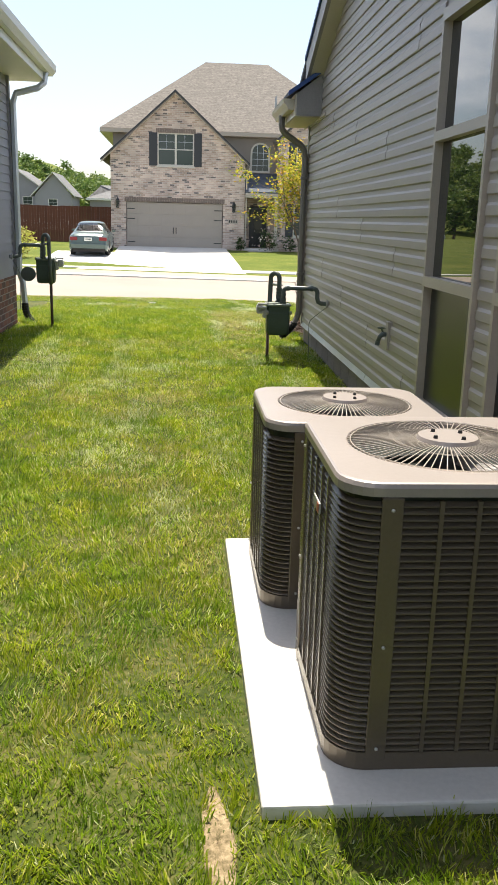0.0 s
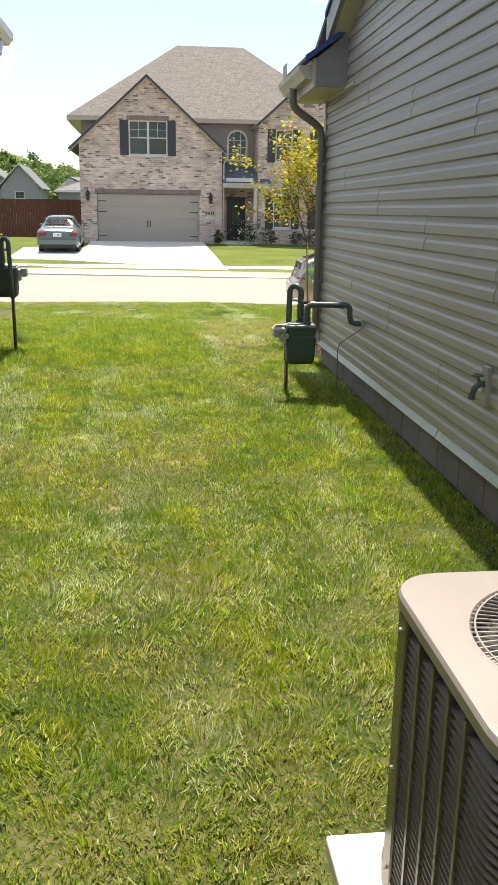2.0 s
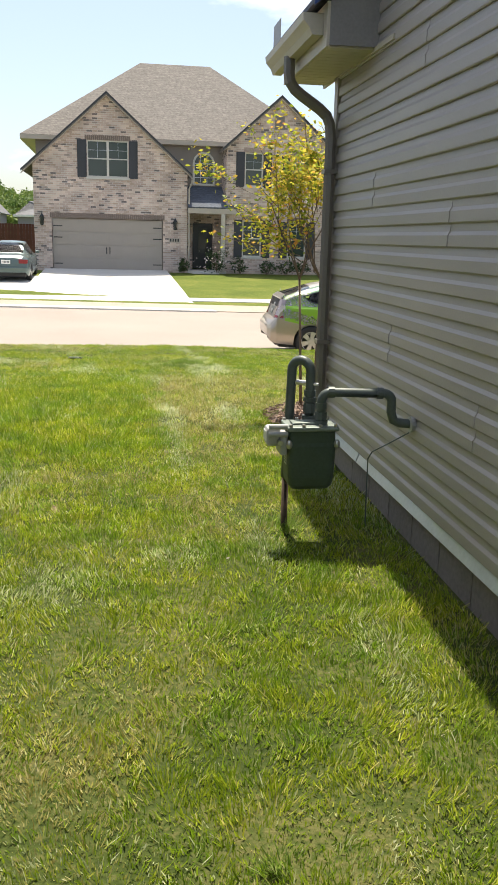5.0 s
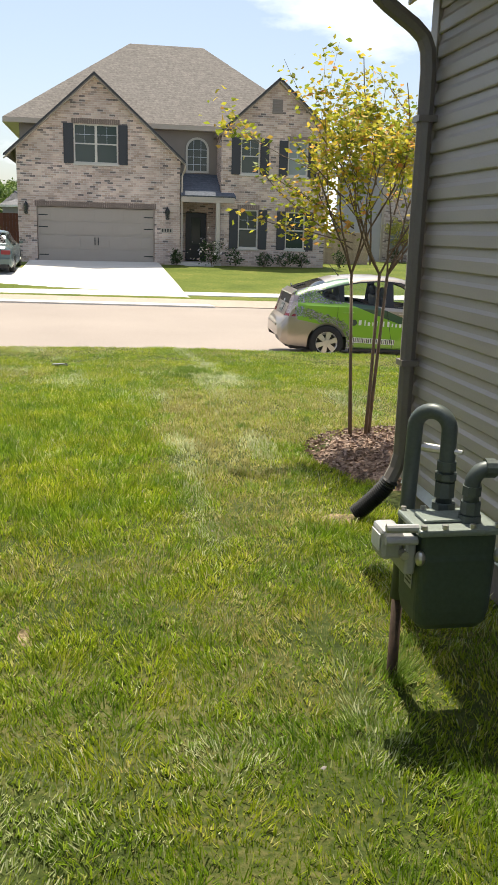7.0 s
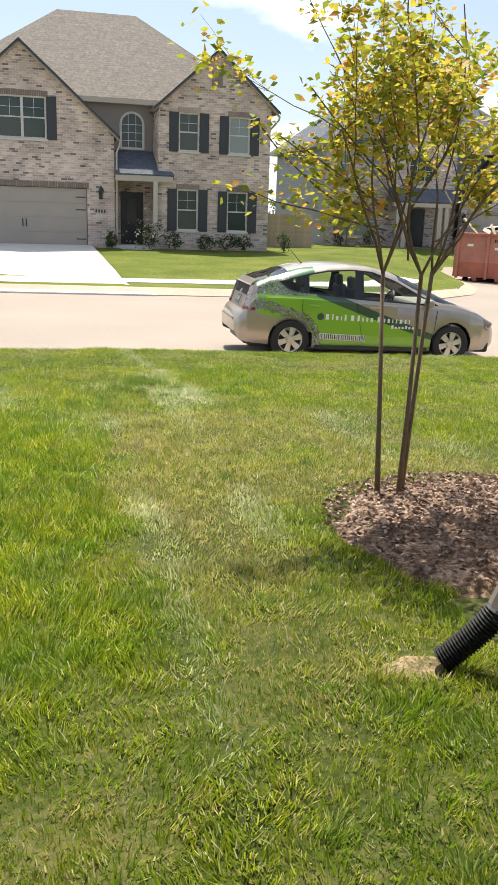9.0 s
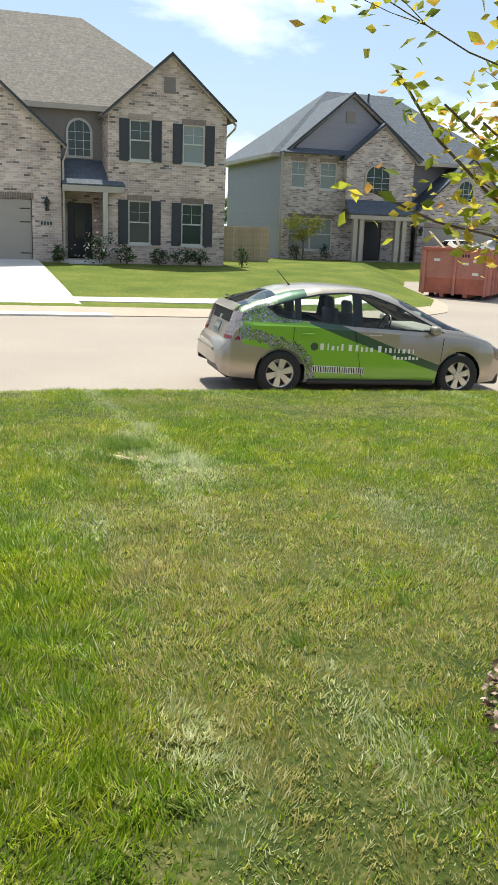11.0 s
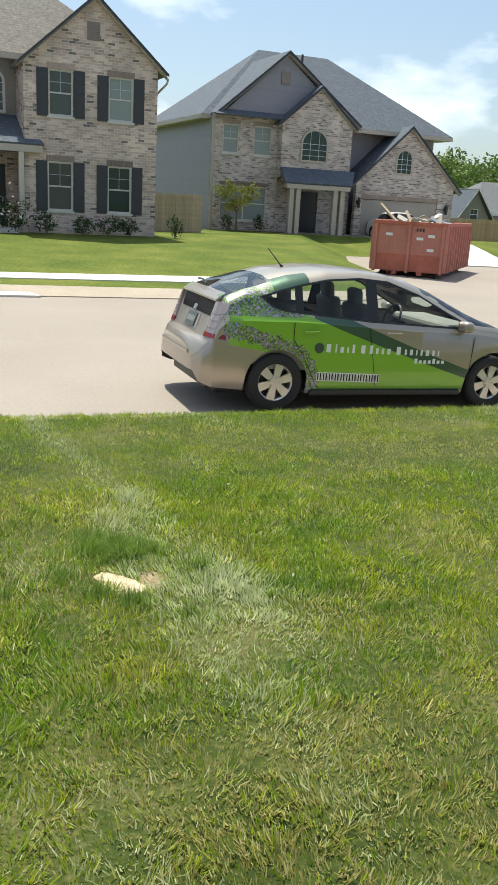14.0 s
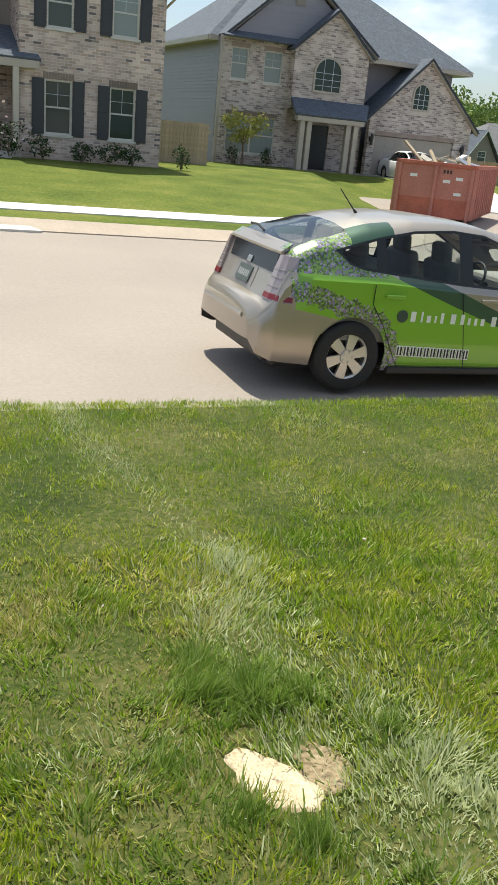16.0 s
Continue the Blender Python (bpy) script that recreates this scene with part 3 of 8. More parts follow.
def arch_window(parent, x0, x1, z0, z1, m, frame_mat, glass, fan=True):
    """A round-headed window set proud of the wall: ring, pane and bars."""
    r = (x1 - x0) / 2
    cx, zs = (x0 + x1) / 2, z1 - min(r, (z1 - z0) * 0.45)
    ry = z1 - zs
    def outline(k, y):
        pts = [(cx - r + k, y, z0 + k), (cx + r - k, y, z0 + k)]
        return pts + [(cx + (r - k) * math.cos(math.pi * i / 14), y, zs + (ry - k) * math.sin(math.pi * i / 14)) for i in range(15)]
    bm = bmesh.new()
    rings = [[bm.verts.new(p) for p in outline(k, y)] for k, y in ((-0.04, 0.0), (-0.04, -0.05), (0.05, -0.05), (0.05, 0.0))]
    n = len(rings[0])
    for a, b in zip(rings, rings[1:] + rings[:1]):
        for i in range(n):
            bm.faces.new((a[i], a[(i + 1) % n], b[(i + 1) % n], b[i]))
    win = part("window", moved(bm, m), frame_mat, parent, "round-headed window with divided panes")
    part("pane", moved(prism(bmesh.new(), outline(0.048, -0.02), (0, 0.015, 0)), m), glass, win)
    for i in range(1, 3):
        xx = x0 + (x1 - x0) * i / 3
        part("glazing_bar", moved(box(xx - 0.009, xx + 0.009, -0.04, -0.021, z0 + 0.05, zs + ry * 0.85), m), FLASHING, win)
    for i in range(1, 4):
        zz = z0 + (zs - z0) * i / 3.0
        part("glazing_bar", moved(box(x0 + 0.05, x1 - 0.05, -0.039, -0.022, zz - 0.009, zz + 0.009), m), FLASHING, win)
    return win


def shutter(parent, x0, x1, z0, z1, m):
    bm = bx(bmesh.new(), x0, x1, -0.035, -0.003, z0, z1, 0.006)
    s = part("shutter", moved(bm, m), SHUTTER, parent, "charcoal panelled shutter")
    for a, b in ((z0 + 0.07, (z0 + z1) / 2 - 0.03), ((z0 + z1) / 2 + 0.03, z1 - 0.07)):
        part("shutter_panel", moved(bx(bmesh.new(), x0 + 0.05, x1 - 0.05, -0.047, -0.036, a, b, 0.004), m), SHUTTER, s)


def soldier(parent, x0, x1, z, m, h=0.21):
    """A row of upright bricks over an opening, joined into one course."""
    n = max(2, round((x1 - x0) / 0.085))
    bm = bmesh.new()
    for i in range(n):
        a = x0 + (x1 - x0) * i / n
        bx(bm, a + 0.004, a + (x1 - x0) / n - 0.004, -0.015 - 0.004 * random.random(), -0.002, z, z + h)
    tagged(part("soldier_course", moved(bm, m), SOLDIER, parent, "darker upright bricks over the opening"), kind="stuff")


def roof_plane(parent, pts, mat, thick=0.14, name="roof"):
    """A roof slope with thickness, from its corners."""
    n = (Vector(pts[1]) - Vector(pts[0])).cross(Vector(pts[2]) - Vector(pts[0])).normalized()
    if n.z > 0:
        n = -n
    return part(name, prism(bmesh.new(), pts, n * thick), mat, parent)


def gable_roof(parent, x0, x1, xp, ze, zp, y0, y1, mat, trim_mat, over=0.28, ze_r=None):
    """Two slopes on a gable that faces the street, with rake boards."""
    zr = ze if ze_r is None else ze_r
    k0, k1 = (zp - ze) / (xp - x0), (zp - zr) / (x1 - xp)
    for xa, za in ((x0, ze), (x1, zr)):
        roof_plane(parent, [(xp, y0 - over, zp), (xa, y0 - over, za), (xa, y1, za), (xp, y1, zp)], mat, 0.12)
        d = 0.10
        pts = [(xp, y0 - over - 0.03, zp - 0.02), (xa, y0 - over - 0.03, za - 0.02), (xa, y0 - over - 0.03, za - d), (xp, y0 - over - 0.03, zp - d)]
        part("rake_board", prism(bmesh.new(), pts, (0, 0.028, 0)), trim_mat, parent)
        pts = [(xp, y0 - over, zp - 0.16), (xa, y0 - over, za - 0.16), (xa, y0 + 0.02, za - 0.16), (xp, y0 + 0.02, zp - 0.16)]
        part("rake_soffit", prism(bmesh.new(), pts, (0, 0, -0.02)), TRIM, parent)


def hip_roof(parent, x0, x1, y0, y1, ze, xa, xb, yr, zr, mat, fascia_mat):
    roof_plane(parent, [(x0, y0, ze), (x1, y0, ze), (xb, yr, zr), (xa, yr, zr)], mat)
    roof_plane(parent, [(x1, y1, ze), (x0, y1, ze), (xa, yr, zr), (xb, yr, zr)], mat)
    roof_plane(parent, [(x0, y1, ze), (x0, y0, ze), (xa, yr, zr)], mat)
    roof_plane(parent, [(x1, y0, ze), (x1, y1, ze), (xb, yr, zr)], mat)
    bm = bmesh.new()
    for a, b, c, d in ((x0, x1, y0 - 0.02, y0 + 0.1), (x0, x1, y1 - 0.1, y1 + 0.02), (x0 - 0.02, x0 + 0.1, y0 + 0.1, y1 - 0.1), (x1 - 0.1, x1 + 0.02, y0 + 0.1, y1 - 0.1)):
        bx(bm, a, b, c, d, ze - 0.2, ze - 0.01)
    part("gutter", bm, fascia_mat, parent)
    part("soffit", box(x0 + 0.1, x1 - 0.1, y0 + 0.1, y1 - 0.1, ze - 0.19, ze - 0.16), fascia_mat, parent)


def siding_rows(parent, x0, x1, z0, z1, m, mat, pitch=0.115, name="siding_course", top=None):
    """Lapped courses, each a tilted board; top(z) gives the ends under a gable."""
    n = int((z1 - z0) / pitch)
    for i in range(n):
        a = z0 + i * pitch
        b = min(a + pitch + 0.012, z1)
        l, r = (x0, x1) if top is None else top((a + b) / 2)
        if r - l < 0.1:
            continue
        bm = prism(bmesh.new(), [(l, -0.022, a), (l, -0.006, b), (l, 0, b), (l, 0, a)], (r - l, 0, 0))
        part(name, moved(bm, m), mat, parent)


def lantern(parent, x, z, m):
    bm = bx(bmesh.new(), x - 0.06, x + 0.06, -0.04, 0, z - 0.02, z + 0.2)
    bmesh.ops.create_cone(bm, cap_ends=True, segments=6, radius1=0.11, radius2=0.02, depth=0.14, matrix=pose(x, -0.16, z + 0.24))
    bmesh.ops.create_cone(bm, cap_ends=True, segments=6, radius1=0.05, radius2=0.09, depth=0.04, matrix=pose(x, -0.16, z - 0.17))
    for k in range(6):
        c, s = math.cos(k * math.pi / 3), math.sin(k * math.pi / 3)
        tube(bm, [(x + 0.06 * c, -0.16 + 0.06 * s, z - 0.15), (x + 0.09 * c, -0.16 + 0.09 * s, z + 0.18)], 0.012, 5)
    tube(bm, [(x, -0.02, z + 0.1), (x, -0.1, z + 0.34), (x, -0.16, z + 0.3)], 0.014, 6)
    lt = part("wall_lantern", moved(bm, m), DOOR_DARK, parent, "dark iron carriage lantern")
    bm = bmesh.new()
    bmesh.ops.create_cone(bm, cap_ends=True, segments=6, radius1=0.045, radius2=0.075, depth=0.3, matrix=pose(x, -0.16, z + 0.015))
    part("lantern_glass", moved(bm, m), GLASS_CURTAIN, lt)


def garage_door(parent, x0, x1, z0, z1, m, hinges=True):
    d = part("garage_door", moved(box(x0, x1, 0.10, 0.14, z0, z1), m), GARAGE, parent, "closed taupe panelled garage door")
    rows, cols = 4, 8
    hh, ww = (z1 - z0) / rows, (x1 - x0) / cols
    for j in range(rows):
        part("door_section", moved(bx(bmesh.new(), x0 + 0.01, x1 - 0.01, 0.078, 0.099, z0 + j * hh + 0.006, z0 + (j + 1) * hh - 0.006, 0.004), m), GARAGE, d)
        for i in range(cols):
            bm = bmesh.new()
            a, b, c, e = x0 + i * ww + 0.07, x0 + (i + 1) * ww - 0.07, z0 + j * hh + 0.09, z0 + (j + 1) * hh - 0.09
            bx(bm, a, b, 0.068, 0.077, c, e, 0.004)
            part("door_panel", moved(bm, m), GARAGE, d)
    if hinges:
        mid = (x0 + x1) / 2
        for x in (mid - 0.07, mid + 0.07):
            part("pull_handle", moved(bx(bmesh.new(), x - 0.02, x + 0.02, 0.03, 0.067, z0 + 0.75, z0 + 1.05, 0.006), m), DOOR_DARK, d)
        for z in (z0 + 0.32, z1 - 0.32, z0 + 0.32 + hh * 2):
            for xa, xb in ((x0 + 0.04, x0 + 0.42), (x1 - 0.42, x1 - 0.04)):
                part("strap_hinge", moved(box(xa, xb, 0.05, 0.067, z - 0.02, z + 0.02), m), DOOR_DARK, d)


def at_y(y):
    return Matrix.Translation((0, y, 0))


def side_x(x, left=True):
    """Carries a wall's own (x, z) plane onto a plane of constant world x: it faces -x, or +x."""
    return Matrix(((0, 1, 0, x), (1, 0, 0, 0), (0, 0, 1, 0), (0, 0, 0, 1))) if left else Matrix(((0, -1, 0, x), (1, 0, 0, 0), (0, 0, 1, 0), (0, 0, 0, 1)))


FY = 44.2


def brick_house():
    h = base("brick_house", 3, 49, 0.1, "two-storey mixed-brick house with brown shingle roof and charcoal shutters", "house")
    g, zb = FY, -0.1
    m = at_y(g)
    # garage block and its gable
    gx0, gx1, xp, zp = -3.42, 3.22, -0.26, 7.46
    k = 0.89
    part("wall", wall_mesh([(gx0, zb), (gx1, zb), (gx1, zp - k * (gx1 - xp)), (xp, zp - 0.02), (gx0, zp - k * (xp - gx0))], [(-2.68, 2.15, 0.0, 2.36), (-1.11, 0.65, 4.10, 5.62)], 0.25, m), BRICK, h, "pale mixed brick front")
    for x, left in ((gx0, True), (gx1, False)):
        part("wall", wall_mesh([(g + 0.25, zb), (g + 8, zb), (g + 8, 4.2), (g + 0.25, 4.2)], [], 0.2, side_x(x, left)), BRICK, h)
    gable_roof(h, gx0 - 0.48, gx1 + 0.2, xp, 4.34, zp + 0.13, g, g + 5.0, SHINGLE, SHUTTER)
    garage_door(h, -2.66, 2.13, 0.10, 2.34, m)
    soldier(h, -2.75, 2.22, 2.365, m)
    soldier(h, -1.2, 0.74, 5.63, m, 0.2)
    window(h, -1.11, 0.65, 4.10, 5.62, m, OFF_WHITE, GLASS, units=2, cols=2, rows=1)
    shutter(h, -1.53, -1.13, 4.08, 5.63, m)
    shutter(h, 0.67, 1.05, 4.08, 5.63, m)
    lantern(h, -3.08, 2.22, m)
    lantern(h, 2.68, 2.15, m)
    part("number_plaque", moved(bx(bmesh.new(), 2.40, 2.92, -0.03, -0.001, 1.42, 1.62, 0.006), m), TRIM, h, "pale plaque with plain dark bars")
    for i in range(4):
        part("plaque_bar", moved(box(2.46 + i * 0.11, 2.52 + i * 0.11, -0.034, -0.031, 1.46, 1.58), m), DOOR_DARK, h)
    # recess with porch
    m2 = at_y(g + 1.6)
    part("wall", wall_mesh([(3.0, zb), (5.1, zb), (5.1, 2.75), (3.0, 2.75)], [(3.6, 4.54, 0.2, 2.33)], 0.2, m2), BRICK, h)
    part("wall", wall_mesh([(-3.4, 2.76), (5.1, 2.76), (5.1, 5.72), (-3.4, 5.72)], [], 0.2, m2), SIDING_TAUPE, h, "brown-grey stucco upper wall")
    arch_window(h, 3.62, 4.55, 4.03, 5.42, m2, OFF_WHITE, GLASS_CURTAIN)
    d = part("front_door", moved(bx(bmesh.new(), 3.62, 4.52, 0.06, 0.11, 0.25, 2.30, 0.004), m2), DOOR_DARK, h, "dark front door with an oval glass light")
    part("door_glass", moved(bx(bmesh.new(), 3.86, 4.28, 0.045, 0.059, 0.95, 2.1, 0.02), m2), GLASS_CURTAIN, d)
    part("door_knob", moved(bx(bmesh.new(), 4.42, 4.47, 0.0, 0.059, 1.15, 1.22, 0.01), m2), STEEL, d)
    part("porch_floor", box(3.24, 5.0, g - 0.1, g + 1.58, -0.1, 0.22), CONCRETE, h)
    part("porch_step", box(3.4, 4.6, g - 0.75, g - 0.1, -0.1, 0.10), CONCRETE, h)
    roof_plane(h, [(3.24, g - 0.3, 2.98), (5.55, g - 0.3, 2.98), (5.2, g + 1.6, 3.95), (3.24, g + 1.6, 3.95)], SHINGLE_DARK, 0.1, "porch_roof")
    part("porch_beam", box(3.24, 5.50, g - 0.27, g - 0.12, 2.70, 2.97), TRIM, h)
    part("porch_ceiling", box(3.24, 5.0, g - 0.12, g + 1.58, 2.78, 2.82), CREAM, h)
    part("porch_post", bx(bmesh.new(), 4.72, 4.90, g - 0.27, g - 0.10, 0.2, 2.70, 0.01), CREAM, h)
    # right wing
    wx0, wx1, wp, wz = 4.95, 9.52, 7.31, 7.66
    kk = 0.86
    hs = [(5.77, 6.57, 3.92, 5.36), (7.80, 8.64, 3.91, 5.31), (5.72, 6.56, 0.86, 2.46), (7.79, 8.62, 0.86, 2.43)]
    part("wall", wall_mesh([(wx0, zb), (wx1, zb), (wx1, wz - kk * (wx1 - wp)), (wp, wz - 0.02), (wx0, wz - kk * (wp - wx0))], hs, 0.25, m), BRICK, h, "pale mixed brick front")
    for x, left in ((wx0, True), (wx1, False)):
        part("wall", wall_mesh([(g + 0.25, zb), (g + 10, zb), (g + 10, 5.5), (g + 0.25, 5.5)], [], 0.2, side_x(x, left)), BRICK, h)
    gable_roof(h, wx0 - 0.22, wx1 + 0.32, wp, 5.50, wz + 0.12, g, g + 5.5, SHINGLE, SHUTTER, 0.25, 5.58)
    for i, (a, b, c, e) in enumerate(hs):
        window(h, a, b, c, e, m, OFF_WHITE, GLASS if i == 3 else (GLASS_BLIND_SHEEN if i == 1 else GLASS_CURTAIN), cols=2, rows=1)
        shutter(h, a - 0.40, a - 0.02, c - 0.03, e + 0.02, m)
        shutter(h, b + 0.02, b + 0.40, c - 0.03, e + 0.02, m)
        soldier(h, a - 0.06, b + 0.06, e + 0.01, m, 0.2)
    part("gable_vent", moved(bx(bmesh.new(), 7.05, 7.48, -0.03, 0.0, 6.37, 6.94), m), SIDING_TAUPE, h)
    for i in range(9):
        part("vent_slat", moved(prism(bmesh.new(), [(7.07, -0.045, 6.40 + i * 0.058), (7.07, -0.031, 6.44 + i * 0.058), (7.07, -0.031, 6.395 + i * 0.058)], (0.39, 0, 0)), m), SIDING_TAUPE, h)
    hip_roof(h, -4.02, 9.85, g + 1.25, g + 10.4, 5.90, 1.33, 4.74, g + 5.8, 9.86, SHINGLE, TRIM)
    part("wall", box(-3.4, 9.5, g + 9.8, g + 10, zb, 5.7), SIDING_TAUPE, h)
    part("wall", box(-3.4, -3.2, g + 1.8, g + 9.8, 3.0, 5.7), SIDING_TAUPE, h)
    for pts in ([(3.42, g - 0.28, 4.12), (3.40, g - 0.26, 3.98), (3.30, g - 0.06, 3.75), (3.30, g - 0.06, 0.2)], [(9.80, g - 0.27, 5.40), (9.79, g - 0.2, 5.27), (9.62, g + 0.35, 4.98), (9.58, g + 0.4, 4.85), (9.58, g + 0.4, 0.2)]):
        part("downspout", tube(bmesh.new(), pts, 0.038, 8), TRIM, h)


def far_house():
    h = base("gable_house", 22, 57, 0.0, "two-storey pale brick house with blue-grey siding and slate-coloured roof", "house")
    g = 53.0
    m = at_y(g)
    zb = -0.9
    w1 = [(15.48, 16.27, 3.68, 4.97), (17.06, 17.95, 3.66, 4.98), (15.45, 17.86, 0.62, 2.22)]
    part("wall", wall_mesh([(15.0, zb), (18.4, zb), (18.4, 5.4), (15.0, 5.4)], w1, 0.25, m), BRICK_FAR, h, "pale brick front")
    for a, b, c, d in w1:
        window(h, a, b, c, d, m, OFF_WHITE, GLASS_BLIND_SHEEN, units=2 if b - a > 1.5 else 1, cols=2, rows=1)
        soldier(h, a - 0.06, b + 0.06, d + 0.01, m, 0.18)
    # big clad gable over the front
    part("wall", wall_mesh([(15.4, 5.41), (22.2, 5.41), (18.6, 8.2)], [], 0.2, m), SIDING_BLUE, h, "blue-grey clad gable")
    siding_rows(h, 15.4, 22.2, 5.5, 8.1, m, SIDING_BLUE, 0.15, top=lambda z: (15.4 + 3.2 * (z - 5.41) / 2.79 + 0.05, 22.2 - 3.6 * (z - 5.41) / 2.79 - 0.05))
    gable_roof(h, 15.0, 22.75, 18.59, 5.42, 8.42, g, g + 4.5, SHINGLE_DARK, SHUTTER, 0.25)
    part("gable_vent", moved(bx(bmesh.new(), 18.3, 18.78, -0.06, -0.023, 6.95, 7.5), m), SIDING_TAUPE, h)
    roof_plane(h, [(14.9, g - 0.45, 5.36), (18.6, g - 0.45, 5.36), (18.6, g, 5.62), (15.2, g, 5.62)], SHINGLE_DARK, 0.08, "pent_roof")
    # clad side wall
    part("wall", wall_mesh([(g + 0.25, zb), (g + 9.6, zb), (g + 9.6, 5.3), (g + 0.25, 5.3)], [(g + 5.4, g + 5.9, 3.55, 4.6)], 0.2, side_x(15.0)), SIDING_BLUE, h)
    siding_rows(h, g + 0.25, g + 9.6, 0.1, 5.2, side_x(15.0), SIDING_BLUE, 0.15)
    part("corner_board", box(14.94, 15.06, g - 0.04, g + 0.06, 0.0, 5.3), TRIM, h)
    # brick gable over the porch
    m3 = at_y(g - 0.5)
    part("wall", wall_mesh([(18.3, 2.75), (22.1, 2.75), (22.1, 5.2), (20.2, 6.85), (18.3, 5.2)], [], 0.25, m3), BRICK_FAR, h)
    gable_roof(h, 18.08, 22.3, 20.2, 5.2, 7.02, g - 0.5, g + 3, SHINGLE_DARK, SHUTTER, 0.2)
    for xx in (18.3, 21.9):
        part("wall", box(xx, xx + 0.2, g - 0.25, g + 0.2, 2.75, 5.25), BRICK_FAR, h)
    arch_window(h, 19.35, 20.75, 3.55, 5.0, m3, TRIM, GLASS)
    roof_plane(h, [(18.1, g - 1.6, 2.52), (21.7, g - 1.6, 2.52), (22.4, g - 0.5, 3.22), (18.3, g - 0.5, 3.22)], SHINGLE_DARK, 0.1, "porch_roof")
    part("porch_beam", box(18.2, 21.65, g - 1.55, g - 1.3, 2.24, 2.5), TRIM, h)
    for x in (18.52, 18.87, 20.88, 21.28):
        part("porch_column", bx(bmesh.new(), x - 0.12, x + 0.12, g - 1.5, g - 1.26, 0.0, 2.24, 0.015), TRIM, h)
    part("porch_floor", box(18.4, 22.8, g - 1.7, g + 1.5, -0.3, 0.16), FOUNDATION, h)
    part("wall", wall_mesh([(18.4, zb), (22.8, zb), (22.8, 2.74), (18.4, 2.74)], [(20.0, 21.0, 0.14, 2.16)], 0.2, at_y(g + 0.6)), BRICK_FAR, h)
    part("front_door", box(20.02, 20.98, g + 0.66, g + 0.72, 0.14, 2.14), DOOR_DARK, h, "dark front door")
    # garage block
    part("wall", wall_mesh([(22.85, zb), (28.85, zb), (28.85, 2.75), (25.8, 5.5), (22.85, 2.85)], [(23.25, 27.9, -0.5, 1.98)], 0.25, m), BRICK_FAR, h)
    garage_door(h, 23.26, 27.88, -0.35, 1.96, m, False)
    soldier(h, 23.2, 27.95, 1.99, m)
    gable_roof(h, 22.4, 29.2, 25.78, 2.6, 5.68, g, g + 5, SHINGLE_DARK, SHUTTER, 0.25)
    arch_window(h, 25.1, 26.05, 3.3, 4.5, m, TRIM, GLASS)
    lantern(h, 22.98, 1.7, m)
    lantern(h, 28.4, 1.6, m)
    part("wall", box(28.7, 28.85, g + 0.25, g + 9.6, zb, 2.9), SIDING_BLUE, h)
    part("wall", box(22.2, 28.3, g + 1.5, g + 1.7, 2.9, 5.3), SIDING_BLUE, h)
    part("wall", box(28.1, 28.3, g + 1.7, g + 9.6, 2.9, 5.3), SIDING_BLUE, h)
    part("wall", box(15.0, 28.6, g + 9.6, g + 9.8, zb, 5.3), SIDING_BLUE, h)
    hip_roof(h, 14.55, 28.75, g - 0.35 + 0.8, g + 10.2, 5.36, 19.3, 23.4, g + 5.2, 9.2, SHINGLE_DARK, TRIM)
    for x in (21.6,):
        part("roof_vent_pipe", tube(bmesh.new(), [(x, g + 4.6, 8.3), (x, g + 4.6, 9.15)], 0.06, 8), SHUTTER, h)


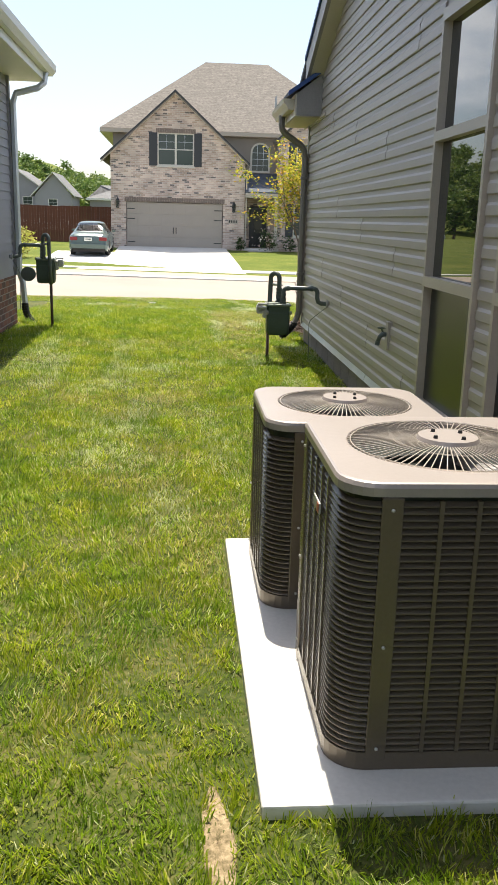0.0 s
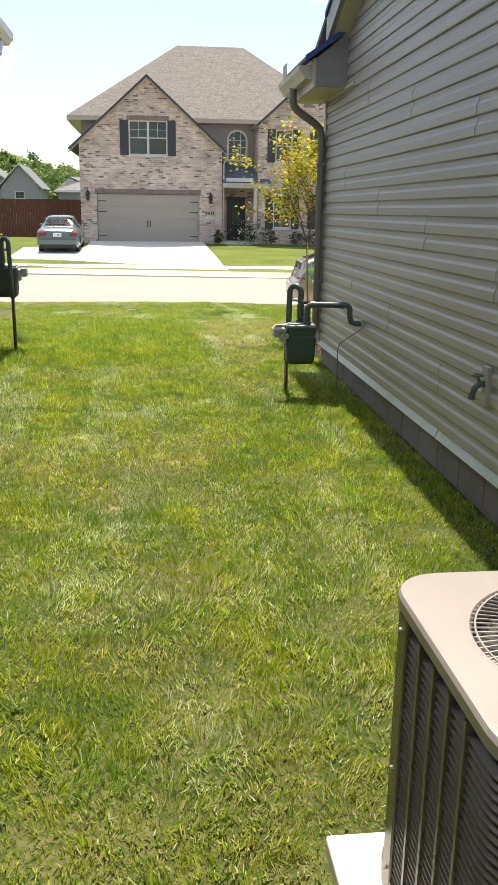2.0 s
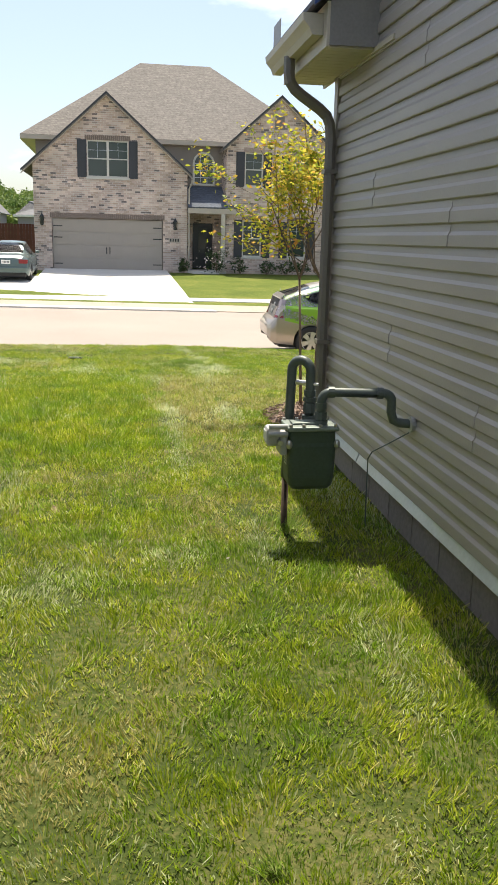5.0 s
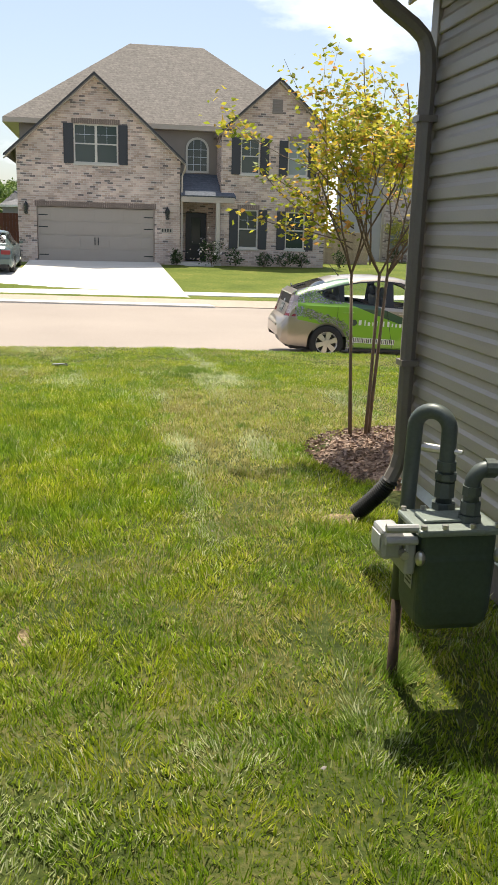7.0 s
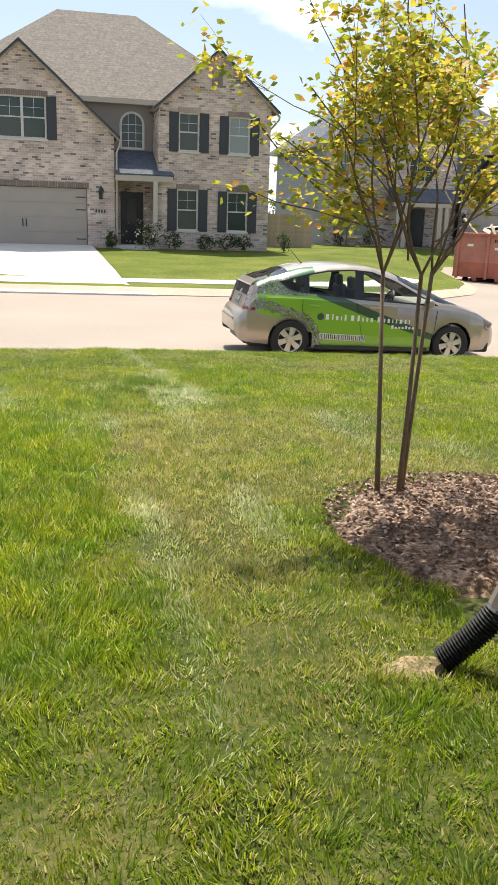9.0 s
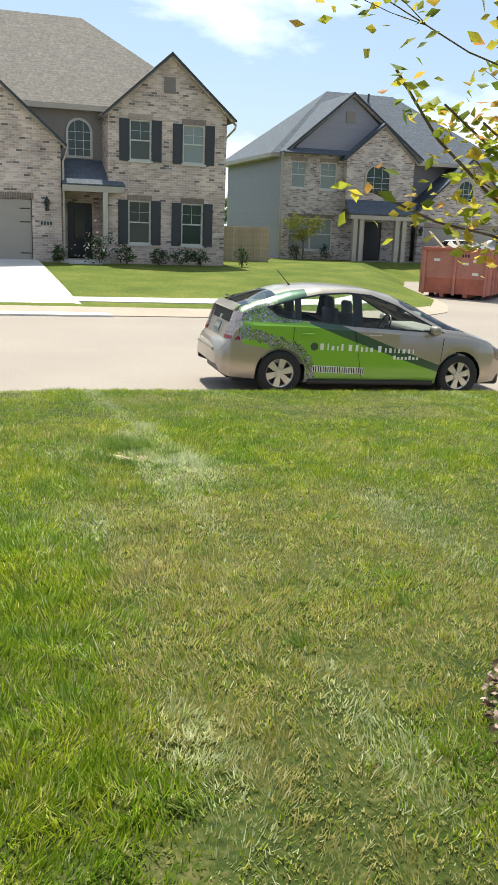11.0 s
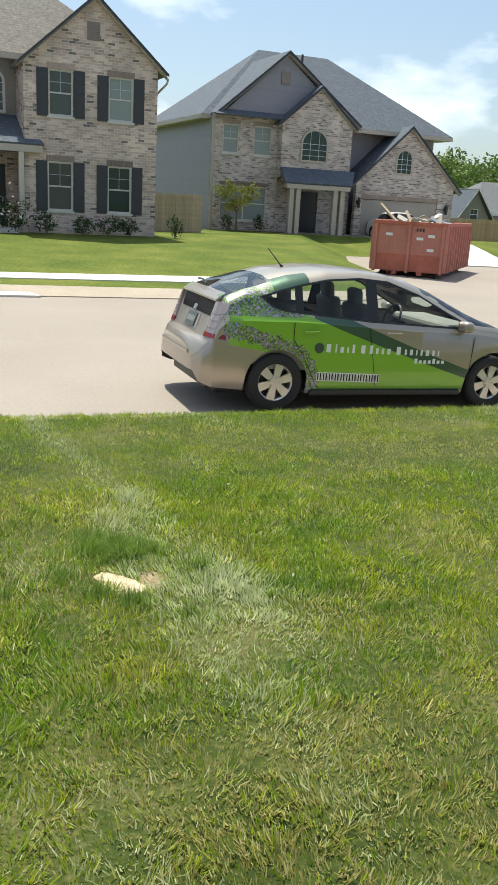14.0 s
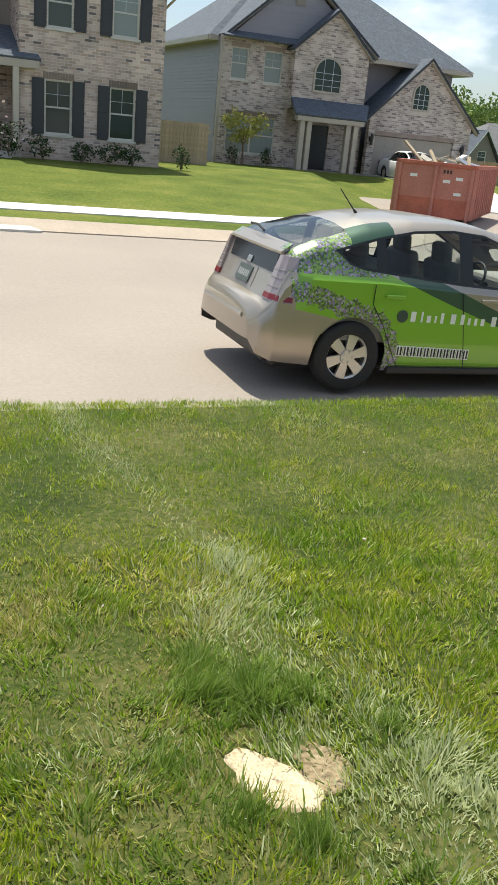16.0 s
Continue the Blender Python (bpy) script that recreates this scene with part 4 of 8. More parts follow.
def near_house():
    """The clad gable end along which the camera walks."""
    wx, yc = 1.71, 11.5
    h = base("clad_house", 6, 5, 0.0, "single-storey house with taupe vinyl siding on a grey foundation", "house")
    m = side_x(wx)
    ridge_y, eave_z, ridge_z = 4.2, 2.95, 5.95
    def rake(y):
        return ridge_z - (ridge_z - eave_z) * abs(y - ridge_y) / (yc - ridge_y)
    wins = [(4.80, 5.75), (3.50, 4.45)]
    holes = [(a, b, 0.40, 2.80) for a, b in wins]
    part("wall", wall_mesh([(-3.1, 0.25), (yc, 0.25), (yc, rake(yc)), (ridge_y, ridge_z), (-3.1, rake(-3.1))], holes, 0.2, m), SIDING, h)
    part("foundation", box(wx + 0.015, wx + 0.3, -3.1, yc - 0.01, -0.4, 0.235), FOUNDATION, h, "grey parged concrete foundation")
    for a, b in ((-3.1, 2.1), (2.115, 7.42), (7.435, 10.5), (10.515, yc)):
        part("flashing", prism(bmesh.new(), [(wx - 0.028, a, 0.232), (wx - 0.004, a, 0.297), (wx + 0.012, a, 0.297), (wx + 0.012, a, 0.232)], (0, b - a, 0)), FLASHING, h, "pale metal flashing strip")
    k = 0
    while -3.1 + k * 0.406 < yc - 0.42:
        y = -3.1 + k * 0.406
        part("foundation_block", bx(bmesh.new(), wx + 0.008, wx + 0.0145, y + 0.004, y + 0.400, 0.02 - 0.004 * (k % 3), 0.228, 0.002), FOUNDATION, h)
        k += 1
    # lapped courses, broken at the windows
    pitch, z = 0.1106, 0.295
    n = 0
    while z < ridge_z - 0.1:
        b = z + pitch + 0.01
        reach = (ridge_z - z) / (ridge_z - eave_z) * (yc - ridge_y)
        lo, hi = max(-3.1, ridge_y - reach), min(yc - 0.06, ridge_y + reach)
        spans = [(lo, hi)]
        if z < 2.84:
            spans = [(lo, wins[1][0] - 0.05), (wins[1][1] + 0.05, wins[0][0] - 0.05), (wins[0][1] + 0.05, hi)]
        for a, c in spans:
            if c - a < 0.06:
                continue
            ends = [a]
            joint = 6.2 + ((n // 2) * 1.27) % 4.6
            if a < joint < c - 0.5 and a > 5:
                ends.append(joint)
            ends.append(c)
            for k, (p, q) in enumerate(zip(ends, ends[1:])):
                s = 0.004 * k
                pts = [(wx - 0.013 - s, p, z), (wx - 0.017 - s, p, z + 0.006), (wx - 0.016 - s, p, z + pitch * 0.50), (wx - 0.006 - s, p, z + pitch * 0.66), (wx - 0.004, p, b), (wx - 0.001, p, b), (wx - 0.001, p, z)]
                part("siding_course", prism(bmesh.new(), pts, (0, q - p, 0)), SIDING, h)
        z += pitch
        n += 1
    part("corner_post", bx(bmesh.new(), wx - 0.03, wx + 0.05, yc - 0.06, yc + 0.03, 0.26, 2.80, 0.004), SIDING, h)
    # tall windows: two glazed sashes over a dark screened panel
    for i, (a, b) in enumerate(wins):
        bm = bmesh.new()
        f = 0.022
        for p, q, c, d in ((a - f, a + 0.015, 0.36, 2.85), (b - 0.015, b + f, 0.36, 2.85), (a + 0.015, b - 0.015, 2.78, 2.85), (a + 0.015, b - 0.015, 0.36, 0.43), (a + 0.015, b - 0.015, 1.18, 1.245), (a + 0.015, b - 0.015, 2.08, 2.14)):
            bx(bm, wx - 0.035, wx + 0.1, p, q, c, d)
        win = part("window", bm, TRIM, h, "tall vinyl window with two sashes over a dark panel")
        for c, d, mat in ((1.245, 2.08, GLASS_NEAR), (2.14, 2.78, GLASS_NEAR), (0.43, 1.18, SCREEN)):
            part("pane", box(wx + 0.02, wx + 0.03, a + 0.015, b - 0.015, c, d), mat, win)
    # gable trim, membrane edge, eave return
    for sgn in (1, -1):
        ya = ridge_y + sgn * (yc - ridge_y + (-0.80 if sgn > 0 else 0.35))
        za = rake(ya)
        for name, x0, x1, z0, z1, mat in (("rake_board", wx - 0.20, wx - 0.16, -0.13, 0.09, FASCIA), ("rake_soffit", wx - 0.16, wx - 0.002, -0.13, -0.11, SOFFIT), ("roof_edge", wx - 0.22, wx - 0.155, 0.095, 0.135, WRAP)):
            part(name, prism(bmesh.new(), [(x0, ridge_y, ridge_z + z0), (x0, ya, za + z0), (x0, ya, za + z1), (x0, ridge_y, ridge_z + z1)], (x1 - x0, 0, 0)), mat, h)
        yb = ridge_y + sgn * (yc - ridge_y + 0.3)
        roof_plane(h, [(wx - 0.2, ridge_y, ridge_z + 0.15), (wx - 0.2, yb, rake(yb) + 0.15), (14, yb, rake(yb) + 0.15), (14, ridge_y, ridge_z + 0.15)], SHINGLE_GREY, 0.05)
    # boxed return at the street corner: closed box, slatted soffit, a short gutter along its side and a small sloping roof
    rx, r0, r1, rz = wx - 0.31, yc - 0.93, yc + 0.40, 2.765
    part("return_end", prism(bmesh.new(), [(rx, r0, rz), (wx - 0.002, r0, rz), (wx - 0.002, r0, 3.24), (rx, r0, 3.0)], (0, 0.02, 0)), FASCIA, h, "grey closed end of the eave return")
    part("return_end", prism(bmesh.new(), [(rx, r1 - 0.02, rz), (wx - 0.002, r1 - 0.02, rz), (wx - 0.002, r1 - 0.02, 3.24), (rx, r1 - 0.02, 3.0)], (0, 0.02, 0)), FASCIA, h)
    part("return_fascia", box(rx - 0.018, rx, r0, r1, rz - 0.01, 3.0), SOFFIT, h, "almond fascia behind the gutter")
    k = 0
    while r0 + 0.03 + k * 0.094 < r1 - 0.12:
        y = r0 + 0.022 + k * 0.094
        part("soffit_board", bx(bmesh.new(), rx + 0.002, wx - 0.018, y, y + 0.086, rz - 0.012, rz + 0.004, 0.004), SOFFIT, h)
        k += 1
    part("soffit_channel", box(wx - 0.03, wx - 0.016, r0 - 0.35, r1, rz - 0.024, rz + 0.004), SOFFIT, h)
    roof = [(rx - 0.10, r0 - 0.03, 2.985), (rx - 0.10, r1 + 0.03, 2.985), (wx - 0.003, r1 + 0.03, 3.265), (wx - 0.003, r0 - 0.03, 3.265)]
    part("return_roof", prism(bmesh.new(), roof, (0, 0, 0.03)), SHINGLE_DARK, h)
    part("return_drip_edge", prism(bmesh.new(), [(rx - 0.105, r0 - 0.045, 2.965), (wx - 0.003, r0 - 0.045, 3.25), (wx - 0.003, r0 - 0.045, 3.30), (rx - 0.105, r0 - 0.045, 3.02)], (0, 0.013, 0)), WRAP, h)
    side = [(0.0, 2.955), (0.0, 2.835), (-0.065, 2.835), (-0.082, 2.875), (-0.118, 2.915), (-0.125, 2.955), (-0.113, 2.955), (-0.107, 2.922), (-0.072, 2.882), (-0.058, 2.847), (-0.012, 2.847), (-0.012, 2.955)]
    part("gutter", prism(bmesh.new(), [(rx - 0.02 + a, r0 + 0.10, b) for a, b in side], (0, r1 + 0.10 - r0 - 0.10, 0)), SOFFIT, h, "almond aluminium gutter along the return")
    for y in (r0 + 0.094, r1 + 0.101):
        part("gutter_cap", prism(bmesh.new(), [(rx - 0.019 + a, y, b) for a, b in side[:6]], (0, 0.005, 0)), SOFFIT, h)
    part("splash_guard", box(rx - 0.145, rx - 0.142, yc - 0.10, yc + 0.16, 2.95, 3.09), FASCIA, h, "small grey splash guard on the gutter")
    part("soffit", box(wx, 14, yc, yc + 0.42, 2.795, 2.817), SOFFIT, h)
    part("fascia", box(wx - 0.003, 14, yc + 0.42, yc + 0.45, 2.80, 3.1), FASCIA, h)
    prof = [(0, 2.98), (0, 2.845), (0.07, 2.845), (0.115, 2.90), (0.125, 2.98), (0.113, 2.98), (0.105, 2.91), (0.065, 2.857), (0.012, 2.857), (0.012, 2.98)]
    part("gutter", prism(bmesh.new(), [(wx + 0.05, yc + 0.455 + a, b) for a, b in prof], (12, 0, 0)), SOFFIT, h, "almond aluminium gutter")
    part("gutter_cap", prism(bmesh.new(), [(wx + 0.044, yc + 0.455 + a, b) for a, b in prof[:5]], (0.006, 0, 0)), SOFFIT, h)
    # the other walls
    part("wall", box(wx + 0.2, 14, yc - 0.2, yc, 0.0, 2.8), SIDING, h)
    part("wall", box(wx + 0.2, 14, -3.1, -2.9, 0.0, 2.9), SIDING, h)
    part("wall", box(13.8, 14, -2.9, yc - 0.2, 0.0, 2.9), SIDING, h)
    sp = base("downspout", wx - 0.08, 11.4, 0.05, "brown-grey downspout with a black corrugated outlet", "downspout")
    bm = bmesh.new()
    path = [(wx - 0.385, yc - 0.10, 2.85), (wx - 0.385, yc - 0.10, 2.74), (wx - 0.375, yc - 0.10, 2.69), (wx - 0.34, yc - 0.095, 2.645), (wx - 0.29, yc - 0.09, 2.61), (wx - 0.16, yc - 0.085, 2.53), (wx - 0.105, yc - 0.08, 2.485), (wx - 0.08, yc - 0.08, 2.43), (wx - 0.07, yc - 0.08, 2.34), (wx - 0.07, yc - 0.08, 0.42), (wx - 0.09, yc - 0.08, 0.34), (wx - 0.14, yc - 0.09, 0.24)]
    tube(bm, path, 0.040, 8)
    part("spout", bm, SPOUT, sp)
    for z in (0.9, 2.1):
        part("strap", bx(bmesh.new(), wx - 0.115, wx - 0.02, yc - 0.125, yc - 0.03, z, z + 0.03), SPOUT, sp)
    pts, rs = [], []
    for i in range(44):
        t = i / 43
        pts.append((wx - 0.12 - 0.17 * t, yc - 0.09 + 0.05 * t, 0.28 - 0.21 * t ** 0.8))
        rs.append(0.050 if i % 2 else 0.041)
    part("corrugated_outlet", tube(bmesh.new(), pts, rs, 12), BLACK, sp, "black corrugated plastic outlet")


def left_house():
    wx, yc = -2.31, 12.9
    h = base("neighbour_house", -8, 6, 0.0, "neighbouring house with grey-blue lap siding over red brick", "house")
    part("brick_base", box(wx - 0.25, wx, -3, yc, -0.3, 0.72), BRICK_RED, h, "red-brown brick base")
    part("wall", box(wx - 0.2, wx - 0.03, -3, yc - 0.02, 0.72, 3.4), SIDING_BLUE, h)
    m = side_x(wx - 0.03, False)
    z = 0.72
    while z < 3.35:
        bm = prism(bmesh.new(), [(wx - 0.028, -3, z), (wx - 0.004, -3, z), (wx - 0.02, -3, z + 0.125), (wx - 0.028, -3, z + 0.125)], (0, 3 + yc - 0.03, 0))
        part("siding_course", bm, SIDING_BLUE, h)
        z += 0.115
    part("corner_post", box(wx - 0.05, wx + 0.02, yc - 0.08, yc + 0.02, 0.72, 3.4), SIDING_BLUE, h)
    part("wall", box(-12, wx - 0.2, yc - 0.2, yc - 0.02, -0.2, 3.4), SIDING_BLUE, h)
    part("wall", box(-12, wx - 0.2, -3, -2.8, -0.2, 3.4), SIDING_BLUE, h)
    part("soffit", box(-12, wx + 0.42, -3.3, yc + 0.42, 3.40, 3.43), WHITE, h)
    part("fascia", box(wx + 0.42, wx + 0.45, -3.3, yc + 0.42, 3.40, 3.62), WHITE, h)
    part("fascia", box(-12, wx + 0.45, yc + 0.42, yc + 0.45, 3.40, 3.62), WHITE, h)
    prof = [(0, 3.64), (0, 3.50), (0.07, 3.50), (0.12, 3.56), (0.13, 3.64), (0.12, 3.64), (0.11, 3.57), (0.065, 3.512), (0.012, 3.512), (0.012, 3.64)]
    part("gutter", prism(bmesh.new(), [(wx + 0.455 + a, -3.3, b) for a, b in prof], (0, 3.3 + yc + 0.6, 0)), WHITE, h, "white gutter")
    roof_plane(h, [(wx + 0.58, -3.4, 3.63), (wx + 0.58, yc + 0.6, 3.63), (-8, yc - 5, 6.5), (-8, 2, 6.5)], SHINGLE_GREY, 0.08)
    roof_plane(h, [(wx + 0.58, yc + 0.6, 3.63), (-14, yc + 0.6, 3.63), (-10, yc - 5, 6.5), (-8, yc - 5, 6.5)], SHINGLE_GREY, 0.08)
    bm = tube(bmesh.new(), [(wx + 0.48, yc + 0.25, 3.5), (wx + 0.46, yc + 0.22, 3.36), (wx + 0.38, yc + 0.15, 3.28), (wx + 0.1, yc + 0.0, 3.18), (wx + 0.06, yc - 0.02, 3.06), (wx + 0.06, yc - 0.02, 0.75), (wx + 0.10, yc - 0.02, 0.62), (wx + 0.12, yc - 0.02, 0.30)], 0.045, 6)
    part("downspout", bm, FLASHING, h, "grey metal downspout")
    pts = [(wx + 0.12 + 0.16 * (k / 23) ** 2, yc - 0.02 - 0.05 * k / 23, 0.32 - 0.30 * math.sin(1.35 * k / 23)) for k in range(24)]
    part("corrugated_outlet", tube(bmesh.new(), pts, [0.055 if k % 2 else 0.045 for k in range(24)], 10), BLACK, h, "black corrugated plastic outlet")


brick_house()
far_house()
near_house()
left_house()


# ---- things beside the walk ----
def ac_unit(x, y, z, w, hgt, turn, label, badge=False):
    """A condenser: rounded louvred case, top coloured paler as the sunlit side, with a wire fan guard."""
    a = empty("air_conditioner", pose(x, y, z, 0, 0, turn), label, "air conditioner", "air conditioners on the pad")
    r = 0.11
    def ring_solid(k, z0, z1, rr=None):
        return prism(bmesh.new(), [(px, py, z0) for px, py in rounded(w - 2 * k, w - 2 * k, (rr or r) - k * 0.5)], (0, 0, z1 - z0))
    part("base_pan", ring_solid(-0.004, 0.0, 0.055), AC_PAINT, a)
    part("coil", ring_solid(0.035, 0.05, hgt - 0.05), AC_COIL, a, "dark finned coil behind the louvres")
    # louvres: thin tilted bands round the case, shared mesh
    n = int((hgt - 0.10) / 0.0195)
    bm = bmesh.new()
    outer, inner = rounded(w, w, r), rounded(w - 0.03, w - 0.03, r - 0.012)
    rows = [[bm.verts.new((px, py, zz)) for px, py in pts] for pts, zz in ((inner, 0.0135), (inner, 0.0115), (outer, 0.0), (outer, 0.003))]
    m = len(outer)
    for p, q in zip(rows, rows[1:] + rows[:1]):
        for i in range(m):
            bm.faces.new((p[i], p[(i + 1) % m], q[(i + 1) % m], q[i]))
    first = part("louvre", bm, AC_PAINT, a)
    first.location.z = 0.058
    for i in range(1, n):
        o = new("louvre", first.data)
        o.parent = a
        o.location.z = 0.058 + i * 0.0195
    # uprights
    h2 = w / 2
    for k in range(4):
        rot = pose(0, 0, 0, 0, 0, 90 * k)
        bm = bx(bmesh.new(), -h2 + r - 0.005, -h2 + r + 0.055, -h2 - 0.005, -h2 + 0.02, 0.03, hgt - 0.04, 0.004)
        post = part("corner_post", moved(bm, rot), AC_PAINT, a)
        for zz in (0.07, hgt * 0.45, hgt - 0.075):
            bm = bmesh.new()
            bmesh.ops.create_icosphere(bm, subdivisions=1, radius=0.006, matrix=rot @ pose(-h2 + r + 0.025, -h2 - 0.007, zz))
            part("screw", bm, STEEL, post)
        for j in range(1, 5):
            xx = -h2 + r + 0.055 + (w - 2 * r - 0.06) * j / 5
            part("guard_strip", moved(bx(bmesh.new(), xx - 0.006, xx + 0.006, -h2 - 0.004, -h2 + 0.012, 0.05, hgt - 0.05), rot), AC_PAINT, a)
    # top with round opening
    bm = bmesh.new()
    ro = w * 0.385
    def circ(rr, zz, cnt=m):
        out = []
        for px, py in rounded(w, w, r):
            t = math.atan2(py, px)
            out.append((rr * math.cos(t), rr * math.sin(t), zz))
        return out
    o = [(px, py) for px, py in rounded(w + 0.010, w + 0.010, r + 0.005)]
    o2 = [(px, py) for px, py in rounded(w - 0.004, w - 0.004, r)]
    def dense(pts):
        out = []
        for p, q in zip(pts, pts[1:] + pts[:1]):
            k = max(1, int(math.dist(p, q) / 0.05))
            out += [(p[0] + (q[0] - p[0]) * i / k, p[1] + (q[1] - p[1]) * i / k) for i in range(k)]
        return out
    o, o2 = dense(o), dense(rounded(w + 0.010, w + 0.010, r + 0.005))
    def shrink(pts, k):
        return [(px * (1 - k), py * (1 - k)) for px, py in pts]
    lay = [[(px, py, hgt - 0.038) for px, py in o], [(px, py, hgt - 0.014) for px, py in o], [(px, py, hgt - 0.003) for px, py in shrink(o, 0.012)], [(px, py, hgt) for px, py in shrink(o, 0.03)]]
    for rr, zz in ((ro + 0.018, hgt + 0.004), (ro + 0.006, hgt + 0.004), (ro, hgt - 0.006), (ro, hgt - 0.05)):
        lay.append([(rr * math.cos(math.atan2(py, px)), rr * math.sin(math.atan2(py, px)), zz) for px, py in o])
    rows = [[bm.verts.new(p) for p in pts] for pts in lay]
    mm = len(o)
    for p, q in zip(rows, rows[1:]):
        for i in range(mm):
            bm.faces.new((p[i], p[(i + 1) % mm], q[(i + 1) % mm], q[i]))
    part("top_panel", bm, AC_TOP, a, "pressed-steel top panel, coloured paler as the sunlit side")
    bm = bmesh.new()
    spokes = 84
    for i in range(spokes):
        t = 2 * math.pi * i / spokes
        c, s = math.cos(t), math.sin(t)
        tube(bm, [(0.07 * c, 0.07 * s, hgt + 0.018), (ro * 0.6 * c, ro * 0.6 * s, hgt + 0.014), ((ro + 0.004) * c, (ro + 0.004) * s, hgt + 0.001)], 0.0021, 4, False)
    for rr, zz in ((ro * 0.55, hgt + 0.012), (ro * 0.98, hgt + 0.003)):
        tube(bm, [(rr * math.cos(t), rr * math.sin(t), zz) for t in (2 * math.pi * i / 64 for i in range(65))], 0.0026, 4, False)
    tagged(part("fan_guard", bm, AC_WIRE, a, "radial wire guard, coloured pale as if lit"), kind="stuff")
    bm = bmesh.new()
    bmesh.ops.create_cone(bm, cap_ends=True, segments=32, radius1=0.100, radius2=0.092, depth=0.016, matrix=pose(0, 0, hgt + 0.022))
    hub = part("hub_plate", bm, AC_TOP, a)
    for t in range(4):
        bm = bmesh.new()
        bmesh.ops.create_cone(bm, cap_ends=True, segments=8, radius1=0.008, radius2=0.006, depth=0.010, matrix=pose(0.06 * math.cos(t * 1.57 + 0.6), 0.06 * math.sin(t * 1.57 + 0.6), hgt + 0.034))
        part("bolt", bm, BLACK, hub)
    for k in range(3):
        bm = bmesh.new()
        g = [[bm.verts.new((rr * math.cos(t), rr * math.sin(t), hgt - 0.09 + 0.05 * (t - k * 2.094))) for rr in (0.05, ro * 0.5, ro * 0.93)] for t in (k * 2.094 + 0.25 * i for i in range(6))]
        for p, q in zip(g, g[1:]):
            for i in range(2):
                bm.faces.new((p[i], p[i + 1], q[i + 1], q[i]))
        part("fan_blade", bm, FASCIA, a)
    bm = bmesh.new()
    bmesh.ops.create_cone(bm, cap_ends=True, segments=40, radius1=ro * 0.98, radius2=ro * 0.98, depth=0.01, matrix=pose(0, 0, hgt - 0.13))
    part("drip_plate", bm, FAN_PAN, a)
    if not badge:
        return a
    part("badge", moved(bx(bmesh.new(), -h2 - 0.012, -h2 - 0.006, -0.10, 0.01, hgt - 0.195, hgt - 0.16, 0.002), IDENT), METER_GREY, a, "plain grey badge with a red end")
    part("badge_end", box(-h2 - 0.014, -h2 - 0.0125, -0.098, -0.065, hgt - 0.192, hgt - 0.163), RUST, a)
    return a


pad = part("equipment_pad", bx(bmesh.new(), 0.31, 1.62, 2.14, 4.14, -0.09, 0.035, 0.008), PAD)
tagged(pad, "pale concrete equipment pad set in the lawn", "concrete pad")
ac_unit(0.505 + 0.41, 2.29 + 0.40, 0.036, 0.80, 0.868, 0, "taupe louvred air conditioner with a pale fan top", True)
ac_unit(0.42 + 0.365, 3.34 + 0.365, 0.036, 0.73, 0.782, 0, "smaller taupe louvred air conditioner with a pale fan top")


